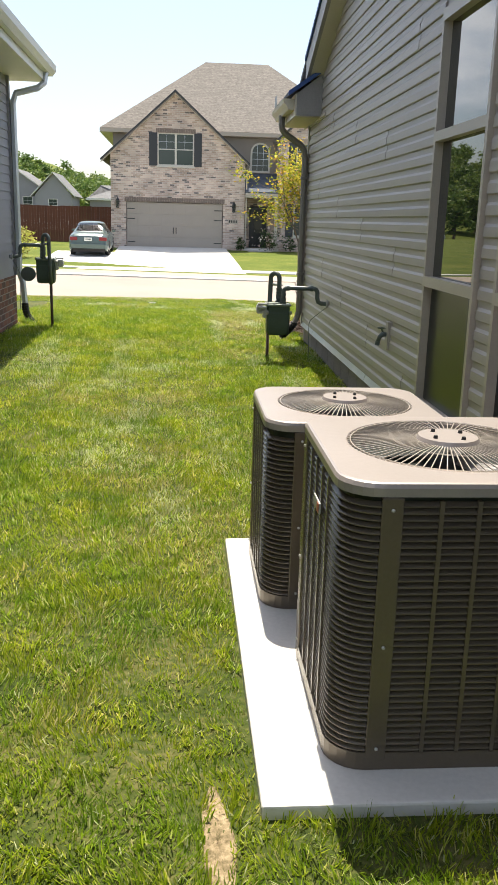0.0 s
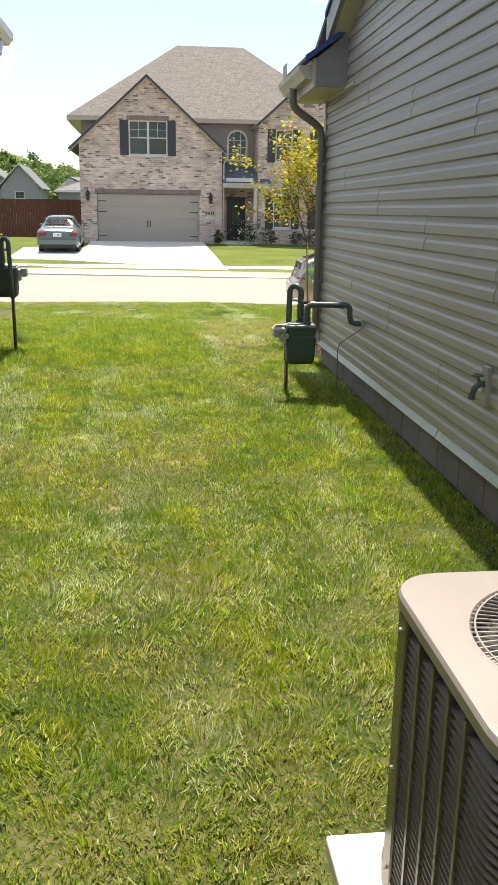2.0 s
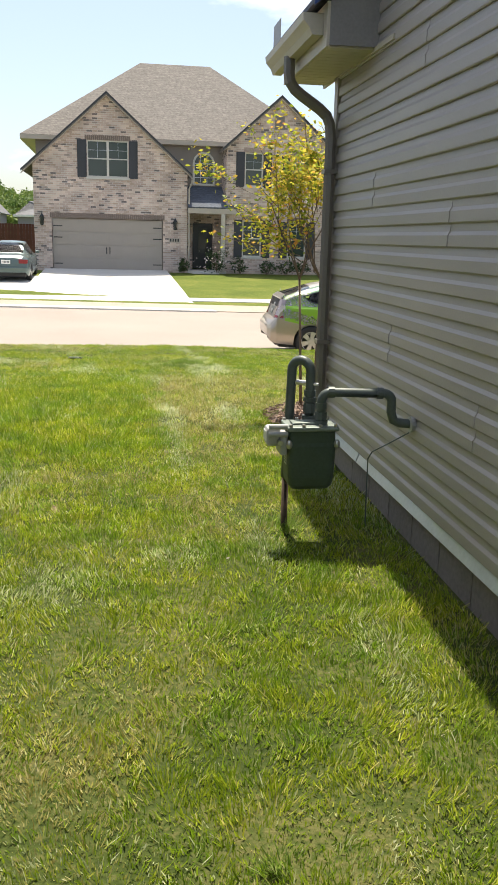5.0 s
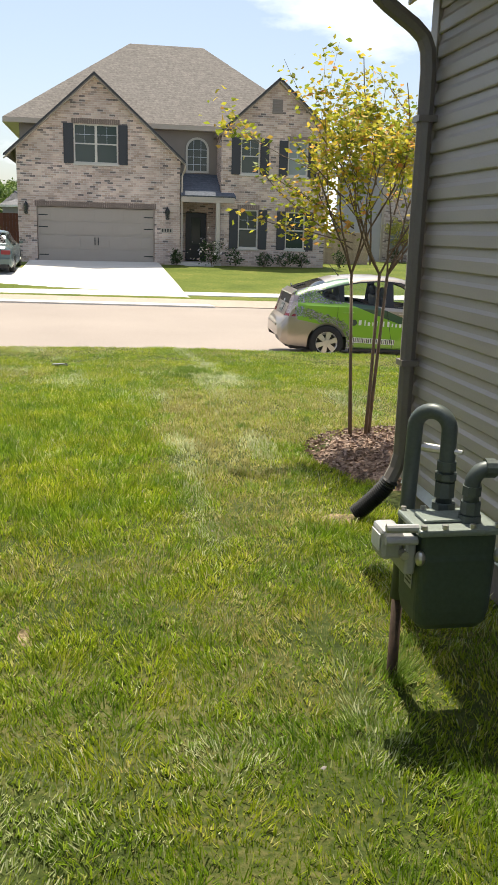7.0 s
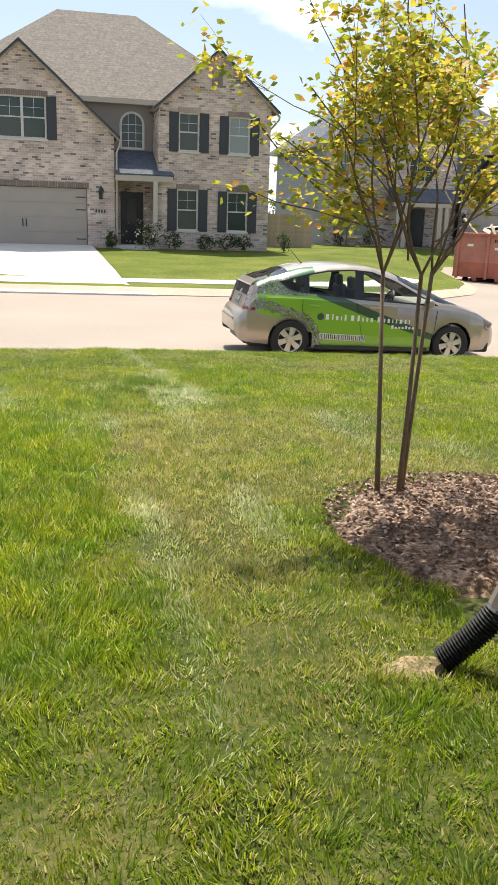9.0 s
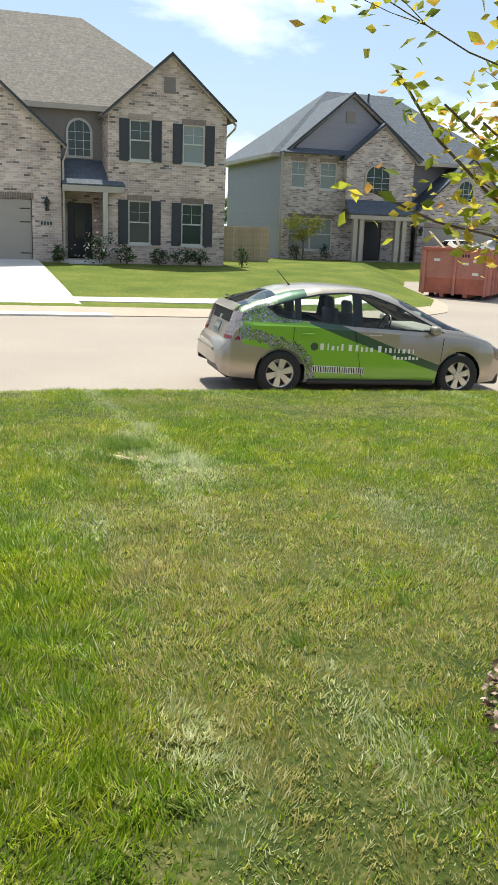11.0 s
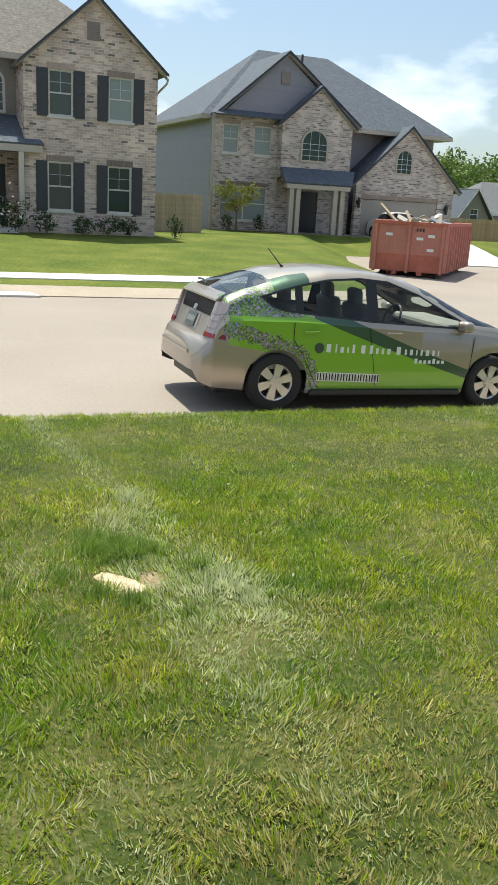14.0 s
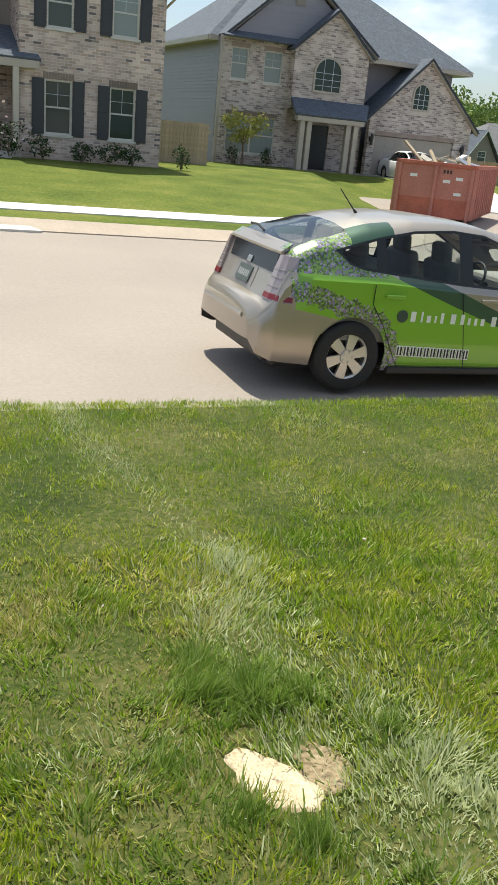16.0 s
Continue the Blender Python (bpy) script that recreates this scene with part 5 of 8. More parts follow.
def gas_meter(m, label, wall_run, low=0.0):
    """A meter on its riser: box, cast top, regulator and painted pipes; local x goes to the house wall."""
    g = empty("gas_meter", m, label, "gas meter", "gas meters")
    # case: shoulders under a bolted flange, sides drawn in to a rounded foot
    bm = bmesh.new()
    rows = []
    for z, k, r in ((0.345, 0.80, 0.03), (0.365, 0.93, 0.035), (0.41, 0.985, 0.03), (0.58, 1.0, 0.022), (0.60, 0.97, 0.02), (0.662, 0.97, 0.02)):
        rows.append([bm.verts.new((0.003 + px, py, z)) for px, py in rounded(0.255 * k, 0.195 * k, r, 4)])
    for a, b in zip(rows, rows[1:]):
        for q in range(len(a)):
            bm.faces.new((a[q], a[(q + 1) % len(a)], b[(q + 1) % len(a)], b[q]))
    bm.faces.new(rows[0][::-1])
    bm.faces.new(rows[-1])
    part("meter_case", bm, GREEN_METER, g, "dark green painted meter case")
    top = part("cast_top", bx(bmesh.new(), -0.135, 0.14, -0.108, 0.108, 0.664, 0.688, 0.008), METER_TOP, g, "bolted top flange, its green paled for light from above")
    part("raised_cover", bx(bmesh.new(), -0.10, 0.06, -0.045, 0.05, 0.689, 0.70, 0.008), METER_TOP, top)
    for px in (-0.118, -0.05, 0.04, 0.122):
        for py in (-0.094, 0.094):
            bm = bmesh.new()
            bmesh.ops.create_cone(bm, cap_ends=True, segments=6, radius1=0.011, radius2=0.010, depth=0.012, matrix=pose(px, py, 0.694))
            part("bolt", bm, STEEL, top)
    idx = part("index_box", bx(bmesh.new(), -0.235, -0.165, -0.055, 0.055, 0.575, 0.675, 0.014), METER_GREY, g, "pale clear-faced dial box")
    part("dial_window", bx(bmesh.new(), -0.24, -0.236, -0.04, 0.04, 0.60, 0.655, 0.002), WHITE, idx)
    part("index_bracket", bx(bmesh.new(), -0.166, -0.128, -0.075, 0.06, 0.53, 0.655, 0.01), METER_GREY, idx)
    for z in (0.645, 0.685):
        part("dial_barrel", tube(bmesh.new(), [(-0.23, -0.07, z), (-0.13, -0.075, z)], 0.014, 10), METER_GREY, idx)
    part("index_screw", tube(bmesh.new(), [(-0.17, -0.088, 0.60), (-0.17, -0.06, 0.60)], 0.014, 8), STEEL, idx)
    for sx in (-0.125, 0.132):
        bm = bmesh.new()
        bmesh.ops.create_uvsphere(bm, u_segments=10, v_segments=6, radius=0.017, matrix=pose(sx, -0.098, 0.595) @ Matrix.Diagonal((1, 1, 1.5, 1)))
        part("bolt_cap", bm, STEEL, g)
    part("serial_label", box(-0.1265, -0.1255, -0.045, 0.02, 0.47, 0.53), METER_GREY, g, "small pale label with plain bars")
    for q in range(3):
        part("label_bar", box(-0.1275, -0.1268, -0.038, 0.012, 0.483 + q * 0.014, 0.489 + q * 0.014), DOOR_DARK, g)
    # inlet: riser behind the case, over in a bend, down through the unions
    part("riser", tube(bmesh.new(), [(-0.085, 0.18, -0.45), (-0.084, 0.18, 0.36)], 0.019, 10), RUSTY_PIPE, g, "rusty dark riser pipe", True)
    side = Vector((0.10, -0.085, 0)).normalized()
    pts = [(-0.084, 0.18, 0.34), (-0.075, 0.178, 0.60), (-0.068, 0.175, 0.945)] + [tuple(p) for p in arc(Vector((-0.068, 0.175, 0.95)) + side * 0.058, 0.058, math.pi, 0, 14, side, (0, 0, 1))] + [tuple(Vector((-0.068, 0.175, 0.86)) + side * 0.116), tuple(Vector((-0.068, 0.175, 0.68)) + side * 0.116)]
    part("inlet_bend", tube(bmesh.new(), pts, 0.026, 14), PIPE, g, "", True)
    leg = Vector((-0.068, 0.175, 0)) + side * 0.116
    for z, rad, dep in ((0.70, 0.040, 0.022), (0.755, 0.034, 0.05), (0.80, 0.037, 0.022), (0.835, 0.033, 0.03)):
        bm = bmesh.new()
        bmesh.ops.create_cone(bm, cap_ends=True, segments=8, radius1=rad, radius2=rad, depth=dep, matrix=pose(leg.x, leg.y, z))
        part("union_nut", bm, PIPE, g)
    part("valve_stem", tube(bmesh.new(), [tuple(Vector((-0.068, 0.175, 0.885)) + side * 0.03), tuple(Vector((-0.068, 0.175, 0.885)) + side * 0.10), tuple(Vector((-0.068, 0.175, 0.885)) + side * 0.165)], [0.014, 0.014, 0.007], 8), STEEL, g, "zinc valve stem")
    # outlet: a stub, an elbow and a run to the wall
    wx, wy = wall_run
    ox, oy, oz = 0.055, -0.03, 0.862
    run = Vector((wx - 0.17 - ox, (wy - oy) * 0.45, 0)).normalized()
    pts = [(ox, oy, 0.69), (ox, oy, oz - 0.06)] + [tuple(p) for p in arc(Vector((ox, oy, oz - 0.05)) + run * 0.05, 0.05, math.pi, math.pi / 2, 7, run, (0, 0, 1))]
    end = Vector((wx - 0.17, oy + (wy - oy) * 0.45, oz))
    pts += [tuple(end)] + [tuple(p) for p in arc(end - Vector((0, 0, 0.045)), 0.045, math.pi / 2, 0, 6, run, (0, 0, 1))] + [tuple(end + run * 0.045 + Vector((0, 0, -0.10))), tuple(end + run * 0.06 + Vector((0, 0, -0.145))), tuple(end + run * 0.09 + Vector((0, 0, -0.158))), (wx + 0.01, wy, oz - 0.16)]
    part("outlet_pipe", tube(bmesh.new(), pts, 0.025, 12), PIPE, g, "", True)
    for z, rad, dep in ((0.70, 0.038, 0.022), (0.735, 0.033, 0.04), (0.79, 0.031, 0.03)):
        bm = bmesh.new()
        bmesh.ops.create_cone(bm, cap_ends=True, segments=8, radius1=rad, radius2=rad, depth=dep, matrix=pose(ox, oy, z))
        part("union_nut", bm, PIPE, g)
    for p, q in ((Vector(pts[9]), run), (end - run * 0.02, run)):
        part("pipe_collar", tube(bmesh.new(), [tuple(p - q * 0.016), tuple(p + q * 0.016)], 0.031, 12), PIPE, g)
    bm = bmesh.new()
    bmesh.ops.create_cone(bm, cap_ends=True, segments=12, radius1=0.045, radius2=0.04, depth=0.025, matrix=pose(wx - 0.02, wy, 0.702, 0, 90, 0))
    part("wall_flange", bm, METER_GREY, g)
    part("ground_wire", tube(bmesh.new(), [(wx - 0.03, wy, 0.66), (wx - 0.10, wy + 0.10, 0.58), (wx - 0.16, wy + 0.22, 0.50), (wx - 0.17, wy + 0.26, 0.45), (wx - 0.165, wy + 0.27, 0.25), (wx - 0.16, wy + 0.27, 0.02)], 0.0038, 6), PIPE, g)
    return g


METER_X, METER_Y = 1.155, 9.625
gas_meter(pose(METER_X, METER_Y, 0.0), "dark green gas meter on a riser beside the taupe wall", (1.705 - METER_X, -0.12))
gl = gas_meter(pose(-1.80, 12.45, 0.30, 0, 0, 180), "dark gas meter on a thin riser by the neighbouring wall", (0.47, 0.1))
bm = bmesh.new()
bmesh.ops.create_cone(bm, cap_ends=True, segments=24, radius1=0.10, radius2=0.10, depth=0.05, matrix=pose(0.24, 0.06, 0.47, 90, 0, 0))
bmesh.ops.create_cone(bm, cap_ends=True, segments=20, radius1=0.05, radius2=0.04, depth=0.06, matrix=pose(0.24, 0.10, 0.47, 90, 0, 0))
part("regulator", bm, PIPE, gl, "round black regulator")


def tap():
    t = base("garden_tap", 1.68, 6.67, 0.72, "small brass-grey garden tap on a mounting block", "tap")
    part("mounting_block", bx(bmesh.new(), 1.675, 1.705, 6.625, 6.715, 0.62, 0.84, 0.006), SIDING, t)
    bm = tube(bmesh.new(), [(1.68, 6.67, 0.74), (1.645, 6.67, 0.74), (1.625, 6.67, 0.72), (1.612, 6.67, 0.68)], [0.018, 0.02, 0.018, 0.016], 10)
    part("tap_body", bm, PIPE, t, "", True)
    bm = tube(bmesh.new(), [(1.65, 6.67, 0.75), (1.635, 6.67, 0.79)], 0.008, 6)
    part("spindle", bm, PIPE, t)
    bm = bmesh.new()
    tube(bm, [(1.635 + 0.028 * math.cos(k * math.pi / 8), 6.67 + 0.028 * math.sin(k * math.pi / 8), 0.79) for k in range(17)], 0.006, 6)
    part("handwheel", bm, PIPE, t)
    part("hose_thread", tube(bmesh.new(), [(1.613, 6.67, 0.685), (1.608, 6.67, 0.655)], 0.019, 10), PIPE, t)


tap()


# ---- young tree ----
LEAF = leaf_material("tree_leaf", [(0.0, (0.14, 0.20, 0.025)), (0.3, (0.36, 0.40, 0.04)), (0.55, (0.54, 0.50, 0.06)), (0.9, (0.66, 0.48, 0.07)), (1.0, (0.66, 0.30, 0.10))], 0.52, glow=1.1)
SHRUB = leaf_material("shrub_leaf", [(0.0, (0.02, 0.04, 0.012)), (0.6, (0.04, 0.08, 0.02)), (1.0, (0.08, 0.12, 0.03))], 0.3)
SHRUB_PALE = leaf_material("pale_shrub_leaf", [(0.0, (0.26, 0.29, 0.05)), (0.6, (0.46, 0.45, 0.09)), (1.0, (0.58, 0.5, 0.16))], 0.45)
FAR_LEAF = leaf_material("woodland_leaf", [(0.0, (0.09, 0.15, 0.035)), (0.5, (0.15, 0.23, 0.055)), (1.0, (0.24, 0.30, 0.085))], 0.3, 0.05, [(0.35, (0.7, 0.8, 0.8)), (0.6, (1.2, 1.1, 1.0))])
PETAL = leaf_material("pale_pink_petal", [(0.0, (0.55, 0.42, 0.42)), (1.0, (0.75, 0.68, 0.66))], 0.3)


def leaves(name, centres, size, mat, parent, rng, flat=0.4):
    """Pointed leaves, each of two triangles folded at the rib, at the centres given."""
    c = np.asarray(centres, float)
    n = len(c)
    d = rng.normal(size=(n, 3))
    d[:, 2] *= flat
    d /= np.linalg.norm(d, axis=1)[:, None]
    s = np.cross(d, rng.normal(size=(n, 3)))
    s /= np.linalg.norm(s, axis=1)[:, None]
    L = size * rng.uniform(0.6, 1.25, (n, 1))
    a, b = c - d * L * 0.5, c + d * L * 0.5
    nrm = np.cross(d, s)
    l, r = c + s * L * 0.27 + nrm * L * 0.08, c - s * L * 0.27 + nrm * L * 0.08
    verts = np.stack([a, l, b, r], 1).reshape(-1, 3)
    idx = (np.arange(n)[:, None] * 4 + np.array([0, 1, 2, 0, 2, 3])).reshape(-1)
    me = bpy.data.meshes.new(name)
    me.vertices.add(len(verts))
    me.vertices.foreach_set("co", verts.astype(np.float32).ravel())
    me.loops.add(len(idx))
    me.loops.foreach_set("vertex_index", idx.astype(np.int32))
    me.polygons.add(n * 2)
    me.polygons.foreach_set("loop_start", np.arange(0, n * 6, 3, dtype=np.int32))
    me.update(calc_edges=True)
    me.materials.append(mat)
    ob = new(name, me)
    ob.parent = parent
    if parent and parent.name in BASES:
        ob.matrix_parent_inverse = BASES[parent.name].inverted()
    return ob


def young_tree():
    rng = np.random.default_rng(4)
    t = base("young_tree", 1.96, 13.2, 0.05, "slender multi-stemmed young tree with yellow-green leaves in a mulch bed", "tree")
    tips = []
    def grow(p, d, length, r, depth, bm):
        pts, rs = [p], [r]
        n = 4
        for i in range(n):
            d = (d + Vector(rng.normal(0, 0.10, 3)) + Vector((0, 0, 0.05))).normalized()
            p = p + d * length / n
            pts.append(p)
            rs.append(r * (1 - 0.45 * (i + 1) / n))
        tube(bm, pts, rs, 5 if depth < 3 else 4, False)
        if depth >= 3:
            for k in range(42 if length < 0.6 else 120):
                f = rng.uniform(0.1, 1.0) * n
                q = pts[int(min(f, n - 1))].lerp(pts[int(min(f, n - 1)) + 1], f % 1)
                tips.append(tuple(q + Vector(rng.normal(0, 0.042, 3))))
            return
        for k in range(3 if depth < 2 else 3):
            j = rng.integers(2, n + 1)
            out = (d * 0.75 + Vector((rng.normal(0, 0.55), rng.normal(0, 0.55), rng.normal(0.1, 0.25)))).normalized()
            grow(pts[j], out, length * rng.uniform(0.55, 0.8), rs[j] * 0.7, depth + 1, bm)
    stems = [((1.90, 13.23), (1.84, 13.24), (1.70, 13.25)), ((2.00, 13.18), (2.04, 13.2), (1.98, 13.3)), ((2.03, 13.22), (2.10, 13.2), (2.30, 13.12))]
    for (x0, y0), (x1, y1), (x2, y2) in stems:
        bm = bmesh.new()
        pts = [Vector((x0, y0, 0.0)), Vector((x0 * 0.6 + x1 * 0.4, y0, 0.5)), Vector((x1, y1, 1.30))]
        tube(bm, pts, [0.017, 0.013, 0.011], 7)
        part("trunk", bm, BARK, t, "", True)
        bm = bmesh.new()
        for k in range(4):
            out = Vector((x2 - x1 + rng.normal(0, 0.28), y2 - y1 + rng.normal(0, 0.25), 0.62)).normalized()
            grow(Vector((x1, y1, 1.28)), out, rng.uniform(0.50, 0.76), 0.008, 1, bm)
        tagged(part("branch_work", bm, BARK, t), kind="stuff")
    bm = bmesh.new()
    grow(Vector((1.84, 13.24, 1.6)), Vector((-0.85, -0.1, 0.42)).normalized(), 0.6, 0.006, 3, bm)
    grow(Vector((1.98, 13.25, 1.35)), Vector((0.0, 0.05, 1)).normalized(), 0.75, 0.007, 2, bm)
    grow(Vector((1.98, 13.22, 1.9)), Vector((-0.12, 0.0, 1)).normalized(), 0.85, 0.006, 3, bm)
    grow(Vector((2.12, 13.2, 1.7)), Vector((0.32, 0.05, 0.9)).normalized(), 0.9, 0.006, 2, bm)
    grow(Vector((1.86, 13.24, 1.55)), Vector((-0.9, 0.05, 0.25)).normalized(), 0.5, 0.005, 3, bm)
    grow(Vector((2.1, 13.2, 1.45)), Vector((0.75, -0.1, 0.35)).normalized(), 0.5, 0.005, 2, bm)
    grow(Vector((1.86, 13.24, 1.85)), Vector((-0.72, -0.1, 0.66)).normalized(), 0.62, 0.006, 2, bm)
    grow(Vector((1.84, 13.24, 1.45)), Vector((-0.8, -0.04, 0.46)).normalized(), 0.92, 0.007, 3, bm)
    grow(Vector((1.84, 13.24, 1.62)), Vector((-0.7, -0.02, 0.36)).normalized(), 0.68, 0.006, 3, bm)
    grow(Vector((1.84, 13.24, 1.50)), Vector((-0.8, -0.05, 0.20)).normalized(), 0.84, 0.006, 3, bm)
    grow(Vector((1.84, 13.24, 1.75)), Vector((-0.6, -0.05, 0.34)).normalized(), 0.62, 0.006, 3, bm)
    tagged(part("branch_work", bm, BARK, t), kind="stuff")
    tagged(leaves("crown", tips, 0.050, LEAF, t, rng), "small yellow, green and orange leaves")


young_tree()


def blob_plant(name, x, y, z, rx, rz, n, size, mat, label, category, seed, group=""):
    """A shrub: short stems and a loose crown of leaves."""
    rng = np.random.default_rng(seed)
    t = base(name, x, y, z, label, category, group)
    bm = bmesh.new()
    for k in range(7):
        a = rng.uniform(0, 6.28)
        tube(bm, [(x, y, z - 0.05), (x + 0.5 * rx * math.cos(a), y + 0.5 * rx * math.sin(a), z + rz * rng.uniform(0.7, 1.4))], 0.012, 4)
    tagged(part("stem_mass", bm, BARK, t), kind="stuff")
    cl = rng.normal(size=(26, 3))
    cl /= np.linalg.norm(cl, axis=1)[:, None]
    cl = cl * np.array([rx, rx, rz]) * rng.uniform(0.45, 0.95, (26, 1)) + np.array([x, y, z + rz * 0.95])
    pts = cl[rng.integers(0, 26, n)] + rng.normal(0, 0.16, (n, 3)) * np.array([rx, rx, rz])
    pts[:, 2] = np.maximum(pts[:, 2], z + 0.03)
    leaves("crown", pts, size, mat, t, rng, 0.8)


for i, (x, y, rx, rz) in enumerate(((5.55, 43.5, 0.42, 0.42), (6.75, 43.5, 0.45, 0.3), (7.6, 43.4, 0.55, 0.36), (8.4, 43.5, 0.4, 0.34), (3.05, 43.7, 0.3, 0.32))):
    blob_plant("shrub", x, y, far_z(x, y), rx, rz, 420, 0.09, SHRUB, "low dark green shrub in the bed before the brick house", "shrub", 20 + i, "shrubs before the brick house")
blob_plant("flower_bush", 4.5, 43.3, far_z(4.5, 43.3), 0.55, 0.55, 500, 0.1, SHRUB, "loose dark bush with pale pink flowers", "flower bush", 31)
leaves("blossom", np.random.default_rng(5).normal(size=(70, 3)) * np.array([0.45, 0.4, 0.33]) + np.array([4.5, 43.2, far_z(4.5, 43.3) + 0.65]), 0.13, PETAL, bpy.data.objects["flower_bush"], np.random.default_rng(6))
blob_plant("small_tree", 15.75, 51.6, far_z(15.75, 51.6), 1.0, 0.72, 1500, 0.13, SHRUB_PALE, "small pale yellow-green ornamental tree before the gabled house", "tree", 33)
bpy.data.objects["small_tree"].location.z += 0.9
bpy.data.objects["small_tree"].children[0].scale.z = 1.0
for i, (x, y) in enumerate(((15.6, 52.3), (17.3, 52.3), (10.1, 43.6))):
    blob_plant("shrub", x, y, far_z(x, y), 0.35, 0.4, 350, 0.09, SHRUB, "low dark green shrub on the far lawn", "shrub", 40 + i)
blob_plant("shrub", -6.6, 36.8, far_z(-6.6, 36.8), 0.75, 0.7, 900, 0.12, SHRUB_PALE, "rounded light green shrub beside the far driveway", "shrub", 50)


# ---- fences, skip ----
def board_fence(name, x0, x1, y, z0, z1, mat, label):
    f = base(name, (x0 + x1) / 2, y, z0, label, "fence")
    n = int((x1 - x0) / 0.145)
    me = None
    for i in range(n):
        if me is None:
            b = part("board", bx(bmesh.new(), 0, 0.14, y - 0.012, y + 0.012, z0, z1, 0.004), mat, f)
            me = b.data
        else:
            b = new("board", me)
            b.parent = f
            b.matrix_parent_inverse = BASES[f.name].inverted()
        b.location.x = x0 + i * 0.145
        b.location.z = random.uniform(-0.015, 0.01)
    for z in (z0 + 0.3, z1 - 0.3):
        part("rail", box(x0, x1, y + 0.013, y + 0.06, z - 0.04, z + 0.04), mat, f)


board_fence("board_fence", 9.6, 12.9, 48.2, 0.0, 1.66, WOOD, "weathered pine board fence between the two houses")
board_fence("board_fence", 29.0, 44.0, 57.0, -0.6, 1.25, WOOD, "weathered pine board fence beyond the gabled house")
board_fence("stained_fence", -9.6, -3.5, 50.0, 0.1, 2.12, WOOD_RED, "red-brown stained board fence beside the brick house")


def skip():
    """An open roll-off container heaped with building waste."""
    rng = np.random.default_rng(8)
    zr = float(road_z(17, 33)) + 0.02
    s = empty("waste_container", pose(17.22, 37.3, zr, 0, 0, 45), "open red steel waste container heaped with building waste", "waste container")
    L, W, z0, z1 = 5.6, 2.35, 0.22, 1.72
    # local: x along the length, from the door end at 0; y across
    for name, b in (("side_panel", (0, L, 0, 0.05)), ("side_panel", (0, L, W - 0.05, W)), ("door", (0, 0.05, 0.05, W - 0.05)), ("front_panel", (L - 0.05, L, 0.05, W - 0.05))):
        part(name, box(b[0], b[1], b[2], b[3], z0 + 0.55, z1), RUST_LOW, s)
        part(name + "_lower", box(b[0] - 0.004, b[1] + 0.004, b[2] - 0.004, b[3] + 0.004, z0, z0 + 0.55), RUST, s)
    part("floor_plate", box(0.05, L - 0.05, 0.05, W - 0.05, z0, z0 + 0.08), RUST, s)
    for y in (-0.0, W):
        part("top_rail", bx(bmesh.new(), -0.06, L + 0.06, y - 0.06, y + 0.06, z1, z1 + 0.11, 0.01), RUST, s)
        for i in range(11):
            x = 0.05 + i * (L - 0.1) / 10
            part("side_rib", prism(bmesh.new(), [(x - 0.07, y + (0.0 if y else -0.0), z0), (x - 0.04, y + (0.10 if y else -0.10), z0), (x + 0.04, y + (0.10 if y else -0.10), z0), (x + 0.07, y, z0)], (0, 0, z1 - z0)), RUST_LOW, s)
    for x in (-0.0, L):
        part("end_rail", bx(bmesh.new(), x - 0.06, x + 0.06, 0.06, W - 0.06, z1, z1 + 0.11, 0.01), RUST, s)
    for y in (0.06, W / 2, W - 0.06):
        part("door_post", bx(bmesh.new(), -0.07, -0.005, y - 0.05, y + 0.05, z0 - 0.05, z1, 0.008), RUST_LOW, s)
    for y, z in ((0.45, 1.35), (0.45, 0.9), (W - 0.5, 1.35), (W / 2 - 0.35, 1.25)):
        part("sticker", box(-0.012, -0.006, y - 0.11, y + 0.11, z, z + 0.09), WHITE, s)
    for i in range(3):
        part("number_bar", box(-0.012, -0.006, 0.7 + i * 0.1, 0.76 + i * 0.1, 1.52, 1.62), DOOR_DARK, s)
    for x in (0.35, L - 0.35):
        for y in (0.3, W - 0.3):
            bm = bmesh.new()
            bmesh.ops.create_cone(bm, cap_ends=True, segments=18, radius1=0.11, radius2=0.11, depth=0.16, matrix=pose(x, y, 0.11, 90, 0, 0))
            part("roller", bm, BLACK, s)
    for y in (0.75, W - 0.75):
        part("skid", box(0, L, y - 0.08, y + 0.08, 0.10, z0), RUST, s)
    # waste on top
    bm = bmesh.new()
    g = [[bm.verts.new((0.06 + (L - 0.12) * i / 12, 0.06 + (W - 0.12) * j / 6, 1.45 + 0.25 * math.sin(math.pi * i / 12) * math.sin(math.pi * j / 6) + rng.uniform(-0.1, 0.12))) for j in range(7)] for i in range(13)]
    for p, q in zip(g, g[1:]):
        for j in range(6):
            bm.faces.new((p[j], p[j + 1], q[j + 1], q[j]))
    w = tagged(part("building_waste", bm, SOIL), "heap of cardboard, boards and plastic in the container", "waste")
    w.matrix_world = s.matrix_world.copy()
    for k in range(34):
        mat = (WHITE, WOOD, CREAM, FLASHING, WOOD)[k % 5]
        a, b, c = rng.uniform(0.25, 0.9), rng.uniform(0.15, 0.5), rng.uniform(0.02, 0.1)
        if k % 5 in (1, 4):
            a, b, c = rng.uniform(0.7, 1.3), 0.1, 0.05
        bm = moved(box(-a / 2, a / 2, -b / 2, b / 2, -c / 2, c / 2), pose(rng.uniform(0.3, L - 0.4), rng.uniform(0.3, W - 0.3), rng.uniform(1.58, 1.92), rng.uniform(-35, 35), rng.uniform(-35, 35), rng.uniform(0, 180)))
